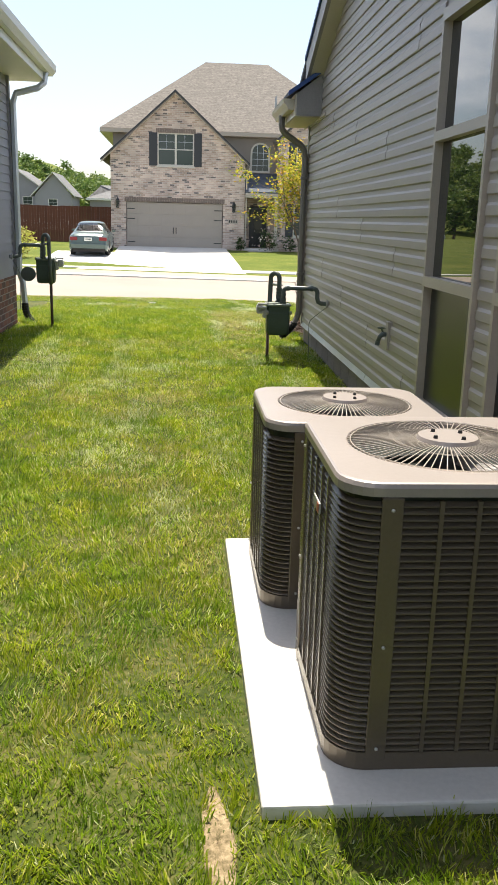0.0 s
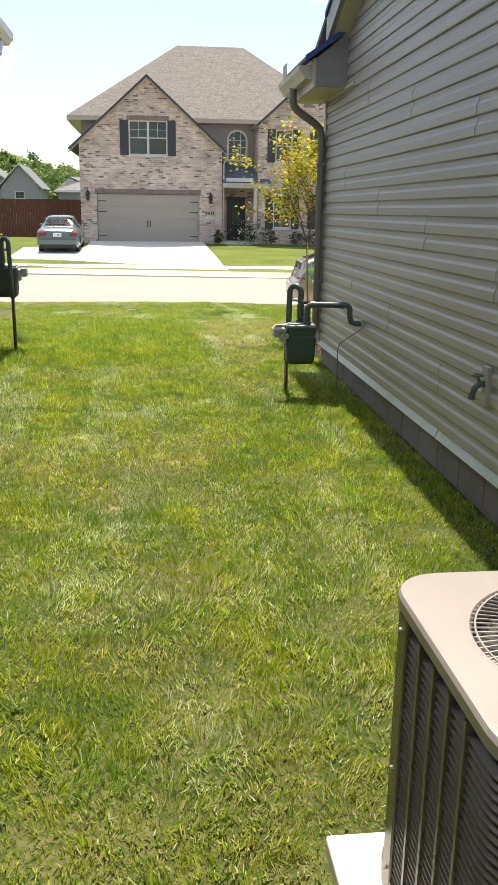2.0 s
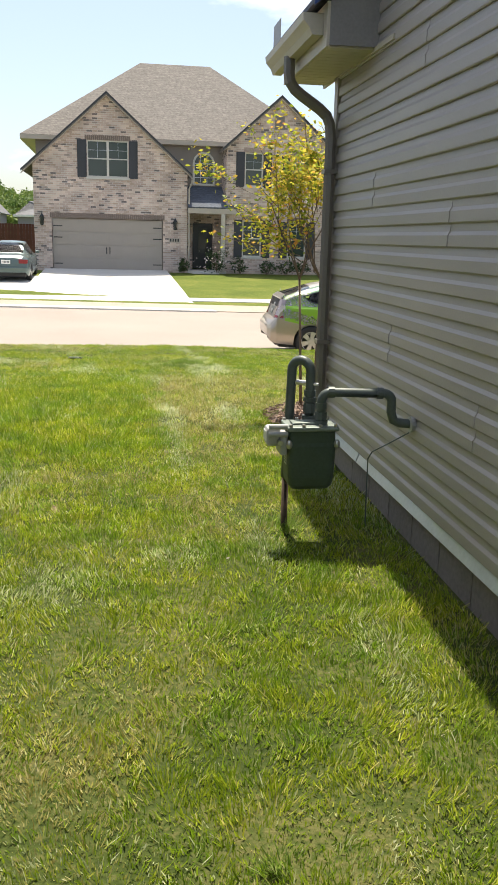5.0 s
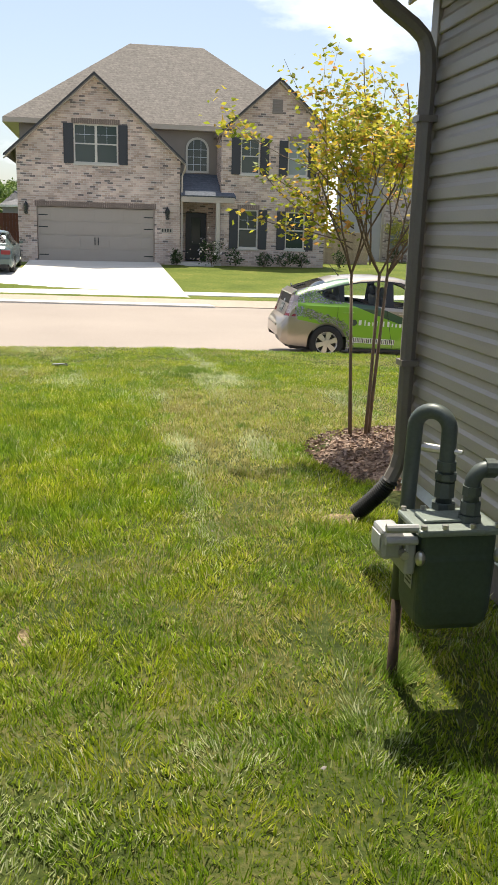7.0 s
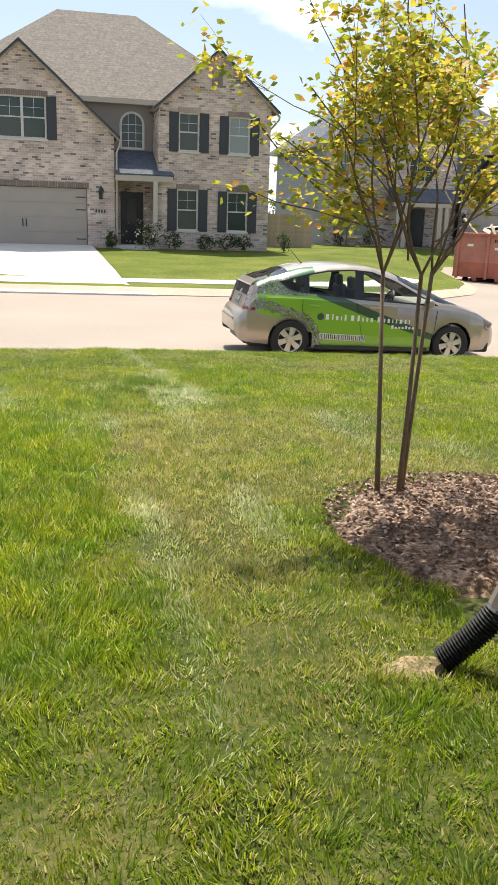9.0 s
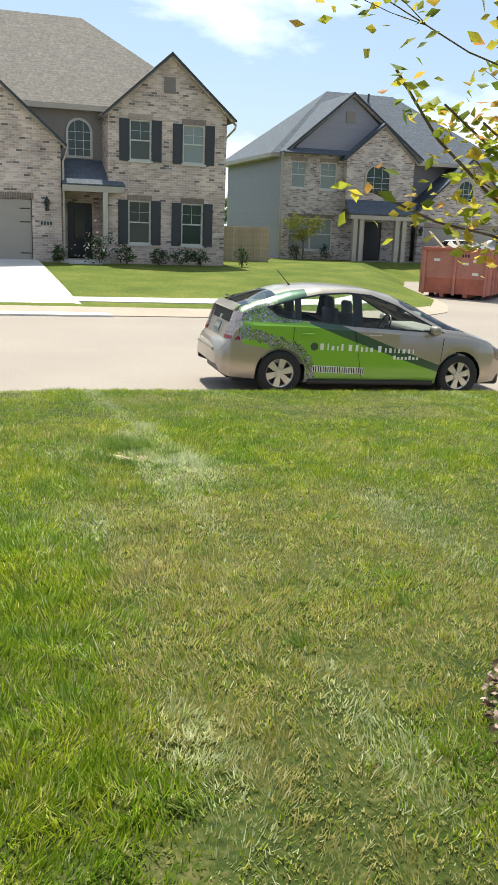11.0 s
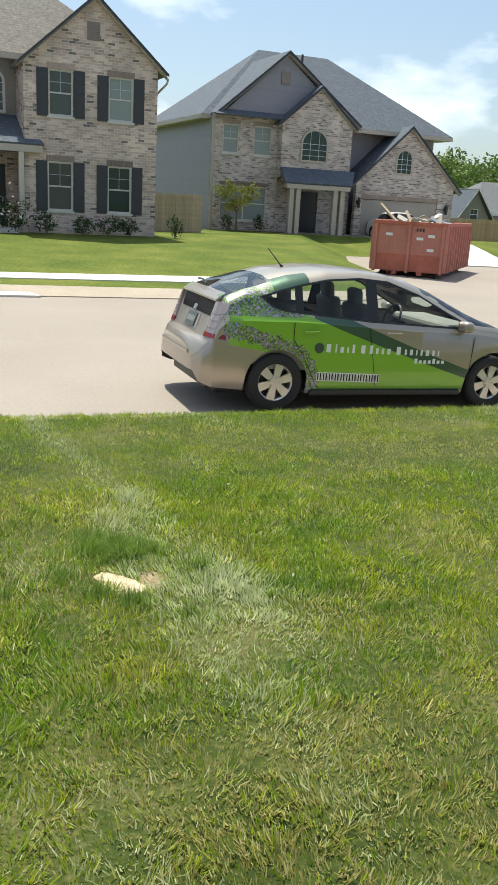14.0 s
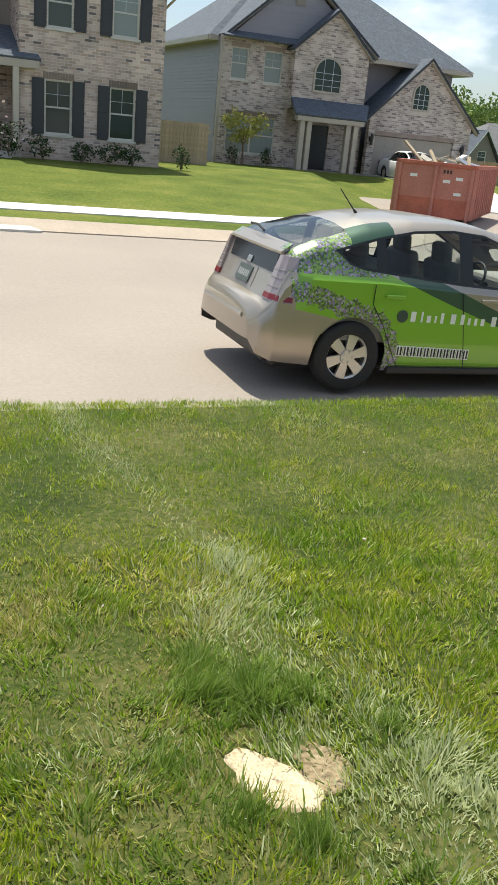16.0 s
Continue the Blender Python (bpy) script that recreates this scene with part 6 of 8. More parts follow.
        part(("cardboard_sheet", "timber_offcut", "box_scrap", "plastic_sheet", "timber_offcut")[k % 5], bm, mat, w)
    bm = moved(box(-0.7, 0.7, -0.06, 0.06, -0.03, 0.03), pose(0.35, 1.9, 1.95, 0, -35, 60))
    part("timber_offcut", bm, WOOD, w)


skip()


# ---- cars ----
def see_through_glass(name, ior, clear):
    m = bpy.data.materials.new(name)
    m.use_nodes = True
    n, l = m.node_tree.nodes, m.node_tree.links
    n.clear()
    tr, gl, fr, mix, out = n.new("ShaderNodeBsdfTransparent"), n.new("ShaderNodeBsdfGlossy"), n.new("ShaderNodeFresnel"), n.new("ShaderNodeMixShader"), n.new("ShaderNodeOutputMaterial")
    tr.inputs["Color"].default_value = (clear * 0.95, clear, clear * 0.98, 1)
    gl.inputs["Roughness"].default_value = 0.03
    fr.inputs["IOR"].default_value = ior
    l.new(fr.outputs[0], mix.inputs["Fac"])
    l.new(tr.outputs[0], mix.inputs[1])
    l.new(gl.outputs[0], mix.inputs[2])
    l.new(mix.outputs[0], out.inputs["Surface"])
    return m


CAR_GLASS = see_through_glass("car_glass", 1.45, 0.88)
REAR_GLASS = see_through_glass("tinted_rear_glass", 2.4, 0.28)
TYRE = material("tyre_rubber", (0.02, 0.02, 0.021), 0.75, vary=0.2, fine=90, bump=0.3)
ALLOY = material("dusty_alloy", (0.62, 0.60, 0.58), 0.35, 0.75, vary=0.08)
CABIN = material("grey_cabin_cloth", (0.33, 0.32, 0.30), 0.9, vary=0.1)
DARK_TRIM = material("black_plastic_trim", (0.018, 0.018, 0.02), 0.45, vary=0.1)
LAMP_RED = material("red_lamp_lens", (0.20, 0.02, 0.025), 0.15, vary=0.05, bump=0)
LAMP_CLEAR = material("clear_lamp_lens", (0.40, 0.33, 0.33), 0.12, 0.4, vary=0.05, bump=0)
# Dark green paint, paled to hold the reflections on the bodywork.
SEDAN_PAINT = material("reflection_paled_green_paint", (0.13, 0.17, 0.165), 0.25, 0.4, vary=0.05, bump=0)
LETTER = material("white_vinyl_lettering", (0.80, 0.82, 0.78), 0.4, vary=0.04, bump=0)
LETTER_DARK = material("black_vinyl_lettering", (0.02, 0.02, 0.018), 0.4, vary=0.04, bump=0)


def wrap_paint():
    """Champagne metallic paint with a printed wrap on the flanks: lime field, dark sweep, flower border."""
    m = bpy.data.materials.new("printed_car_wrap")
    m.use_nodes = True
    n, l = m.node_tree.nodes, m.node_tree.links
    b = n["Principled BSDF"]
    tc, sep = n.new("ShaderNodeTexCoord"), n.new("ShaderNodeSeparateXYZ")
    l.new(tc.outputs["Object"], sep.inputs[0])
    X, Y, Z = sep.outputs["X"], sep.outputs["Y"], sep.outputs["Z"]
    def f(op, a, b2=None):
        k = n.new("ShaderNodeMath")
        k.operation = op
        for i, v in enumerate((a, b2)):
            if v is None:
                continue
            if isinstance(v, (int, float)):
                k.inputs[i].default_value = v
            else:
                l.new(v, k.inputs[i])
        return k.outputs[0]
    def band(v, lo, hi):
        return f("MULTIPLY", f("GREATER_THAN", v, lo), f("LESS_THAN", v, hi))
    # height over the sweep's lower edge, a shallow curve falling to the front
    xs = f("ADD", X, 0.90)
    d = f("SUBTRACT", Z, f("ADD", f("SUBTRACT", 0.98, f("MULTIPLY", xs, 0.36)), f("MULTIPLY", f("MULTIPLY", xs, xs), 0.02)))
    sweep = f("MULTIPLY", f("GREATER_THAN", d, 0.0), f("LESS_THAN", d, f("SUBTRACT", 0.135, f("MULTIPLY", X, 0.03))))
    sweep = f("MULTIPLY", sweep, f("MULTIPLY", band(X, -0.95, 1.02), f("LESS_THAN", Z, 1.05)))
    lime = f("MULTIPLY", f("LESS_THAN", d, 0.0), band(X, -1.90, 0.99))
    lime = f("MAXIMUM", lime, f("MULTIPLY", band(X, -1.90, -0.90), band(Z, 0.55, 0.995)))
    pillar = f("MULTIPLY", band(X, -1.50, -0.98), f("GREATER_THAN", Z, 1.16))
    wob = n.new("ShaderNodeTexNoise")
    wob.inputs["Scale"].default_value, wob.inputs["Detail"].default_value = 13, 4
    l.new(tc.outputs["Object"], wob.inputs["Vector"])
    shift = f("MULTIPLY", f("SUBTRACT", wob.outputs["Fac"], 0.5), 0.16)
    r = f("SQRT", f("ADD", f("POWER", f("ADD", X, 1.35), 2), f("POWER", f("SUBTRACT", Z, 0.30), 2)))
    flowers = f("MULTIPLY", f("LESS_THAN", f("ADD", r, shift), 0.49), f("GREATER_THAN", X, -1.30))
    crest = f("ADD", f("ADD", Z, f("MULTIPLY", f("ADD", X, 1.35), 0.27)), shift)
    flowers = f("MAXIMUM", flowers, f("MULTIPLY", band(crest, 0.64, 0.80), band(X, -1.95, -1.05)))
    flowers = f("MAXIMUM", flowers, f("MULTIPLY", band(f("ADD", X, shift), -1.97, -1.40), f("GREATER_THAN", Z, 1.0)))
    flowers = f("MAXIMUM", flowers, f("MULTIPLY", f("MULTIPLY", f("GREATER_THAN", Z, 1.0), f("LESS_THAN", f("ADD", Z, f("MULTIPLY", X, 0.5)), 0.50)), band(X, -1.5, -1.05)))
    rear = f("MULTIPLY", f("LESS_THAN", X, -1.15), f("LESS_THAN", f("ADD", Z, f("MULTIPLY", f("ADD", X, 1.85), 0.17)), 0.70))
    rear = f("MAXIMUM", f("MULTIPLY", rear, f("LESS_THAN", X, -1.36)), f("LESS_THAN", X, -1.955))
    side = f("GREATER_THAN", f("ABSOLUTE", Y), 0.50)
    vor = n.new("ShaderNodeTexVoronoi")
    vor.inputs["Scale"].default_value = 58
    l.new(tc.outputs["Object"], vor.inputs["Vector"])
    fr = n.new("ShaderNodeValToRGB")
    fr.color_ramp.interpolation = "CONSTANT"
    for p, c in ((0.18, (0.06, 0.12, 0.03)), (0.36, (0.24, 0.19, 0.34)), (0.55, (0.17, 0.28, 0.05)), (0.75, (0.40, 0.36, 0.45)), (0.85, (0.10, 0.15, 0.04))):
        e = fr.color_ramp.elements.new(p)
        e.color = (*c, 1)
    fr.color_ramp.elements[0].color = (0.22, 0.38, 0.06, 1)
    sv = n.new("ShaderNodeSeparateXYZ")
    l.new(vor.outputs["Color"], sv.inputs[0])
    l.new(sv.outputs["X"], fr.inputs["Fac"])
    def over(base_c, fac, col):
        k = n.new("ShaderNodeMixRGB")
        l.new(fac, k.inputs["Fac"])
        if isinstance(base_c, tuple):
            k.inputs["Color1"].default_value = (*base_c, 1)
        else:
            l.new(base_c, k.inputs["Color1"])
        if isinstance(col, tuple):
            k.inputs["Color2"].default_value = (*col, 1)
        else:
            l.new(col, k.inputs["Color2"])
        return k.outputs[0]
    silver = (0.40, 0.35, 0.295)
    c = over(silver, f("MULTIPLY", side, lime), (0.22, 0.45, 0.03))
    c = over(c, f("MULTIPLY", side, f("MAXIMUM", sweep, pillar)), (0.035, 0.085, 0.05))
    c = over(c, f("MULTIPLY", side, flowers), fr.outputs["Color"])
    c = over(c, rear, silver)
    l.new(c, b.inputs["Base Color"])
    printed = f("MULTIPLY", side, f("MAXIMUM", f("MAXIMUM", lime, sweep), flowers))
    printed = f("MULTIPLY", printed, f("SUBTRACT", 1.0, rear))
    met = f("MULTIPLY", f("SUBTRACT", 1.0, printed), 0.55)
    l.new(met, b.inputs["Metallic"])
    b.inputs["Roughness"].default_value = 0.32
    b.inputs["Coat Weight"].default_value = 0.6
    b.inputs["Coat Roughness"].default_value = 0.06
    return m


def wheel(parent, x, y, r, width, side):
    m = pose(x, y, r)
    bm = bmesh.new()
    prof = [(r - 0.115, -width * 0.40), (r - 0.035, -width / 2), (r - 0.008, -width * 0.40), (r, -width * 0.25), (r, width * 0.25), (r - 0.008, width * 0.40), (r - 0.035, width / 2), (r - 0.115, width * 0.40)]
    seg = 36
    rows = [[bm.verts.new((p * math.cos(2 * math.pi * k / seg), q, p * math.sin(2 * math.pi * k / seg))) for k in range(seg)] for p, q in prof]
    for a, c in zip(rows, rows[1:]):
        for k in range(seg):
            bm.faces.new((a[k], a[(k + 1) % seg], c[(k + 1) % seg], c[k]))
    w = part("wheel", moved(bm, m), TYRE, parent, "", True)
    out = -side * width * 0.36
    bm = bmesh.new()
    rows = [[bm.verts.new((p * math.cos(2 * math.pi * k / seg), q, p * math.sin(2 * math.pi * k / seg))) for k in range(seg)] for p, q in ((r - 0.113, out), (r - 0.128, out + side * 0.012), (r - 0.135, out + side * 0.09))]
    for a, c in zip(rows, rows[1:]):
        for k in range(seg):
            bm.faces.new((a[k], a[(k + 1) % seg], c[(k + 1) % seg], c[k]))
    bmesh.ops.create_cone(bm, cap_ends=True, segments=16, radius1=0.068, radius2=0.062, depth=0.03, matrix=pose(0, out, 0, 90, 0, 0))
    for k in range(5):
        t = 2 * math.pi * k / 5
        bmesh.ops.create_cone(bm, cap_ends=True, segments=6, radius1=0.011, radius2=0.010, depth=0.02, matrix=pose(0.046 * math.cos(t), out - side * 0.018, 0.046 * math.sin(t), 90, 0, 0))
    for k in range(6):
        t = math.pi / 3 * k + 0.3
        c, s = math.cos(t), math.sin(t)
        pts = [(0.04 * c - 0.032 * s, out, 0.04 * s + 0.032 * c), (0.04 * c + 0.032 * s, out, 0.04 * s - 0.032 * c), ((r - 0.12) * c + 0.050 * s, out, (r - 0.12) * s - 0.050 * c), ((r - 0.12) * c - 0.050 * s, out, (r - 0.12) * s + 0.050 * c)]
        prism(bm, pts, (0, side * 0.03, 0))
    part("rim", moved(bm, m), ALLOY, w, "pale six-spoke alloy rim")
    bm = bmesh.new()
    bmesh.ops.create_cone(bm, cap_ends=True, segments=28, radius1=r - 0.12, radius2=r - 0.12, depth=0.01, matrix=m @ pose(0, out + side * 0.07, 0, 90, 0, 0))
    part("brake_disc", bm, DARK_TRIM, w)


def car_body(parent, st, paint, axles, r_arch, half, glass_spans, screen_spans, black_spans):
    """A body lofted from stations (x, sill, belt, top, half width, half roof); glass panels are meshes of their own."""
    xs0 = [s[0] for s in st]
    xs = sorted(set(list(np.linspace(xs0[0], xs0[-1], 75)) + [a + r_arch * c for a in axles for c in (-1, -0.98, -0.92, -0.8, -0.6, -0.35, 0, 0.35, 0.6, 0.8, 0.92, 0.98, 1)] + [v for sp in glass_spans + screen_spans + black_spans for v in sp[:2]]))
    cols = [[s[k] for s in st] for k in range(6)]
    rings = []
    for x in xs:
        sill, belt, top, w, wr = (float(np.interp(x, cols[0], cols[k])) for k in range(1, 6))
        zb = sill
        for a in axles:
            if abs(x - a) < r_arch:
                zb = max(zb, 0.31 + math.sqrt(r_arch ** 2 - (x - a) ** 2))
        z1 = max(zb + 0.01, min(0.36, belt - 0.2))
        z2 = max(z1 + 0.01, min(0.58, belt - 0.12))
        z3 = max(z2 + 0.01, belt - 0.06)
        rise = max(0.0, top - belt)
        half_pts = [(w * (0.95 if zb < 0.3 else 1.0), zb), (w, z1), (w * 1.002, z2), (w * 0.985, z3), (w * 0.95, max(belt, z3 + 0.008)), (w * 0.925, max(belt, z3 + 0.008) + min(0.02, rise * 0.2)), (wr, belt + rise * 0.84), (wr * 0.93, belt + rise * 0.92), (wr * 0.6, belt + rise * 0.985), (0.0, max(top, belt + 0.012))]
        rings.append([(x, -p, q) for p, q in half_pts] + [(x, p, q) for p, q in half_pts[-2::-1]])
    n = len(rings[0])
    groups = {"body": []}
    for i in range(len(xs) - 1):
        xm = (xs[i] + xs[i + 1]) / 2
        for k in range(n - 1):
            kk = min(k, n - 2 - k)
            key = "body"
            if kk == 5:
                for sp in glass_spans:
                    if sp[0] < xm < sp[1]:
                        key = ("window", k, sp[0])
                for sp in black_spans:
                    if sp[0] < xm < sp[1]:
                        key = ("pillar", k, sp[0])
            if kk >= 7 or (kk == 6):
                for sp in screen_spans:
                    if sp[0] < xm < sp[1] and kk >= 7:
                        key = (sp[2], 0, sp[0])
            groups.setdefault(key, []).append((i, k))
    body = None
    for key, cells in groups.items():
        used, verts, faces = {}, [], []
        for i, k in cells:
            f = []
            for a, c in ((i, k), (i + 1, k), (i + 1, k + 1), (i, k + 1)):
                if (a, c) not in used:
                    used[(a, c)] = len(verts)
                    verts.append(rings[a][c])
                f.append(used[(a, c)])
            faces.append(f)
        if key == "body":
            for e in (0, len(xs) - 1):
                ids = []
                for c in range(n):
                    if (e, c) not in used:
                        used[(e, c)] = len(verts)
                        verts.append(rings[e][c])
                    ids.append(used[(e, c)])
                faces.append(ids)
        name = key if isinstance(key, str) else key[0]
        mat = paint if name == "body" else (DARK_TRIM if name == "pillar" else CAR_GLASS)
        ob = mesh_object(name, verts, faces, mat, True, parent)
        if name == "body":
            mod = ob.modifiers.new("edge", "EDGE_SPLIT")
            mod.split_angle = radians(38)
            body = ob
    return body


def hatch_shell(parent, paint, axles, r_arch):
    """The hatchback's shell: cross-sections whose rows follow the window line, so that the side glass tapers to its tips."""
    line = lambda pts: ([p[0] for p in pts], [p[1] for p in pts])
    rows = {
        "sill": line([(-2.21, 0.40), (-2.17, 0.30), (-2.05, 0.25), (-1.6, 0.22), (-0.9, 0.19), (0.9, 0.19), (1.7, 0.20), (2.1, 0.23), (2.28, 0.34)]),
        "width": line([(-2.23, 0.50), (-2.215, 0.62), (-2.16, 0.75), (-2.05, 0.815), (-1.9, 0.84), (-1.5, 0.8625), (1.3, 0.8625), (1.65, 0.845), (1.9, 0.79), (2.1, 0.69), (2.2, 0.58), (2.28, 0.40)]),
        "crease": line([(-2.23, 0.50), (-2.14, 0.62), (-2.08, 0.70), (-2.0, 0.89), (-1.9, 0.985), (-1.05, 0.985), (-0.3, 0.945), (0.7, 0.90), (1.1, 0.885), (1.5, 0.85), (1.8, 0.77), (2.05, 0.64), (2.2, 0.52), (2.28, 0.44)]),
        "belt": line([(-2.23, 0.51), (-2.14, 0.635), (-2.08, 0.715), (-2.0, 0.91), (-1.9, 1.07), (-1.7, 1.17), (-1.55, 1.195), (-1.42, 1.09), (-1.3, 1.055), (-1.08, 1.035), (-0.3, 0.97), (0.71, 0.925), (1.09, 0.915), (1.5, 0.875), (1.8, 0.795), (2.05, 0.665), (2.2, 0.545), (2.28, 0.455)]),
        "glass": line([(-2.23, 0.52), (-2.14, 0.65), (-2.08, 0.73), (-2.0, 0.93), (-1.9, 1.09), (-1.7, 1.18), (-1.55, 1.20), (-1.3, 1.275), (-1.09, 1.33), (-0.77, 1.395), (-0.37, 1.425), (-0.03, 1.405), (0.36, 1.28), (0.72, 1.10), (0.98, 0.98), (1.09, 0.92), (1.5, 0.885), (1.8, 0.81), (2.05, 0.68), (2.2, 0.56), (2.28, 0.465)]),
        "top": line([(-2.23, 0.60), (-2.218, 0.69), (-2.20, 0.72), (-2.09, 0.742), (-2.078, 0.765), (-1.955, 1.12), (-1.94, 1.165), (-1.90, 1.205), (-1.44, 1.375), (-1.19, 1.45), (-0.76, 1.495), (-0.4, 1.50), (-0.03, 1.48), (0.36, 1.41), (0.72, 1.285), (1.09, 1.12), (1.45, 0.955), (1.6, 0.91), (1.9, 0.80), (2.1, 0.70), (2.2, 0.61), (2.28, 0.49)]),
    }
    panes = [(-1.50, -1.16), (-1.07, -0.31), (-0.17, 0.92)]
    screens = [(-1.885, -1.385, "rear_window"), (0.42, 1.43, "windscreen")]
    xs = sorted(set([round(v, 4) for v in np.linspace(-2.23, 2.28, 95)] + [round(p, 4) for r in rows.values() for p in r[0]] + [round(a + r_arch * c, 4) for a in axles for c in (-1, -0.98, -0.92, -0.8, -0.6, -0.35, 0, 0.35, 0.6, 0.8, 0.92, 0.98, 1)] + [v for sp in panes + screens for v in sp[:2]]))
    rings = []
    for x in xs:
        sill, w, crease, belt, glass, top = (float(np.interp(x, *rows[k])) for k in ("sill", "width", "crease", "belt", "glass", "top"))
        zb = sill
        for a in axles:
            if abs(x - a) < r_arch:
                zb = max(zb, 0.31 + math.sqrt(r_arch ** 2 - (x - a) ** 2))
        z1 = max(zb + 0.01, min(0.36, crease - 0.2))
        z2 = max(z1 + 0.01, min(0.62, crease - 0.1))
        z3 = max(z2 + 0.006, crease - 0.03)
        z4 = max(z3 + 0.005, crease)
        z5 = max(z4 + 0.004, belt)
        z8 = max(z5 + 0.004, glass)
        lean = lambda z: 0.955 * w - 0.40 * (z - z4)
        rim = min(0.022, (z8 - z5) * 0.3)
        z9 = max(z8 + 0.004, min(z8 + 0.045, z8 + (top - z8) * 0.55))
        ztop = max(top, z9 + 0.006)
        y8 = lean(z8)
        half = [(w * (0.95 if zb < 0.3 else 1.0), zb), (w, z1), (w * 1.003, z2), (w * 0.988, z3), (w * 0.962, z4), (lean(z5), z5), (lean(z5 + rim), z5 + rim), (lean(z8 - rim), z8 - rim), (y8, z8), (y8 - 0.045, z9), (y8 * 0.80, z9 + (ztop - z9) * 0.50), (y8 * 0.42, z9 + (ztop - z9) * 0.90), (0.0, ztop)]
        rings.append([(x, -p, q) for p, q in half] + [(x, p, q) for p, q in half[-2::-1]])
    n = len(rings[0])
    groups = {"body": []}
    for i in range(len(xs) - 1):
        xm = (xs[i] + xs[i + 1]) / 2
        for k in range(n - 1):
            kk = min(k, n - 2 - k)
            key = "body"
            if kk in (5, 6, 7) and -1.55 < xm < 1.09:
                key = ("window_frame", 0 if k < n / 2 else 1)
                for a, b in panes:
                    if kk == 6 and a < xm < b:
                        key = ("window", k, a)
            if kk >= 9:
                for a, b, name in screens:
                    if a < xm < b and (kk >= 10 or name == "windscreen"):
                        key = (name, 0)
            groups.setdefault(key, []).append((i, k))
    for key, cells in groups.items():
        used, verts, faces = {}, [], []
        for i, k in cells:
            face = []
            for a, c in ((i, k), (i + 1, k), (i + 1, k + 1), (i, k + 1)):
                if (a, c) not in used:
                    used[(a, c)] = len(verts)
                    verts.append(rings[a][c])
                face.append(used[(a, c)])
            faces.append(face)
        if key == "body":
            for e in (0, len(xs) - 1):
                ids = []
                for c in range(n):
                    if (e, c) not in used:
                        used[(e, c)] = len(verts)
                        verts.append(rings[e][c])
                    ids.append(used[(e, c)])
                faces.append(ids)
        name = key if isinstance(key, str) else key[0]
        ob = mesh_object(name, verts, faces, paint if name == "body" else (DARK_TRIM if name == "window_frame" else (REAR_GLASS if name == "rear_window" else CAR_GLASS)), True, parent)
        if name == "body":
            ob.modifiers.new("edge", "EDGE_SPLIT").split_angle = radians(34)


def ring_loft(bm, low, high, f0=0.0, f1=1.0, grow=0.0):
    """A solid between two outlines of alike points, from share f0 to f1 of the way, swollen by grow."""
    low, high = [Vector(p) for p in low], [Vector(p) for p in high]
    out = []
    for f in (f0, f1):
        pts = [a.lerp(b, f) for a, b in zip(low, high)]
        mid = sum(pts, Vector()) / len(pts)
        out.append([bm.verts.new(p + (p - mid).normalized() * grow) for p in pts])
    a, b = out
    for i in range(len(a)):
        bm.faces.new((a[i], a[(i + 1) % len(a)], b[(i + 1) % len(a)], b[i]))
    bm.faces.new(a[::-1])
    bm.faces.new(b)
    return bm


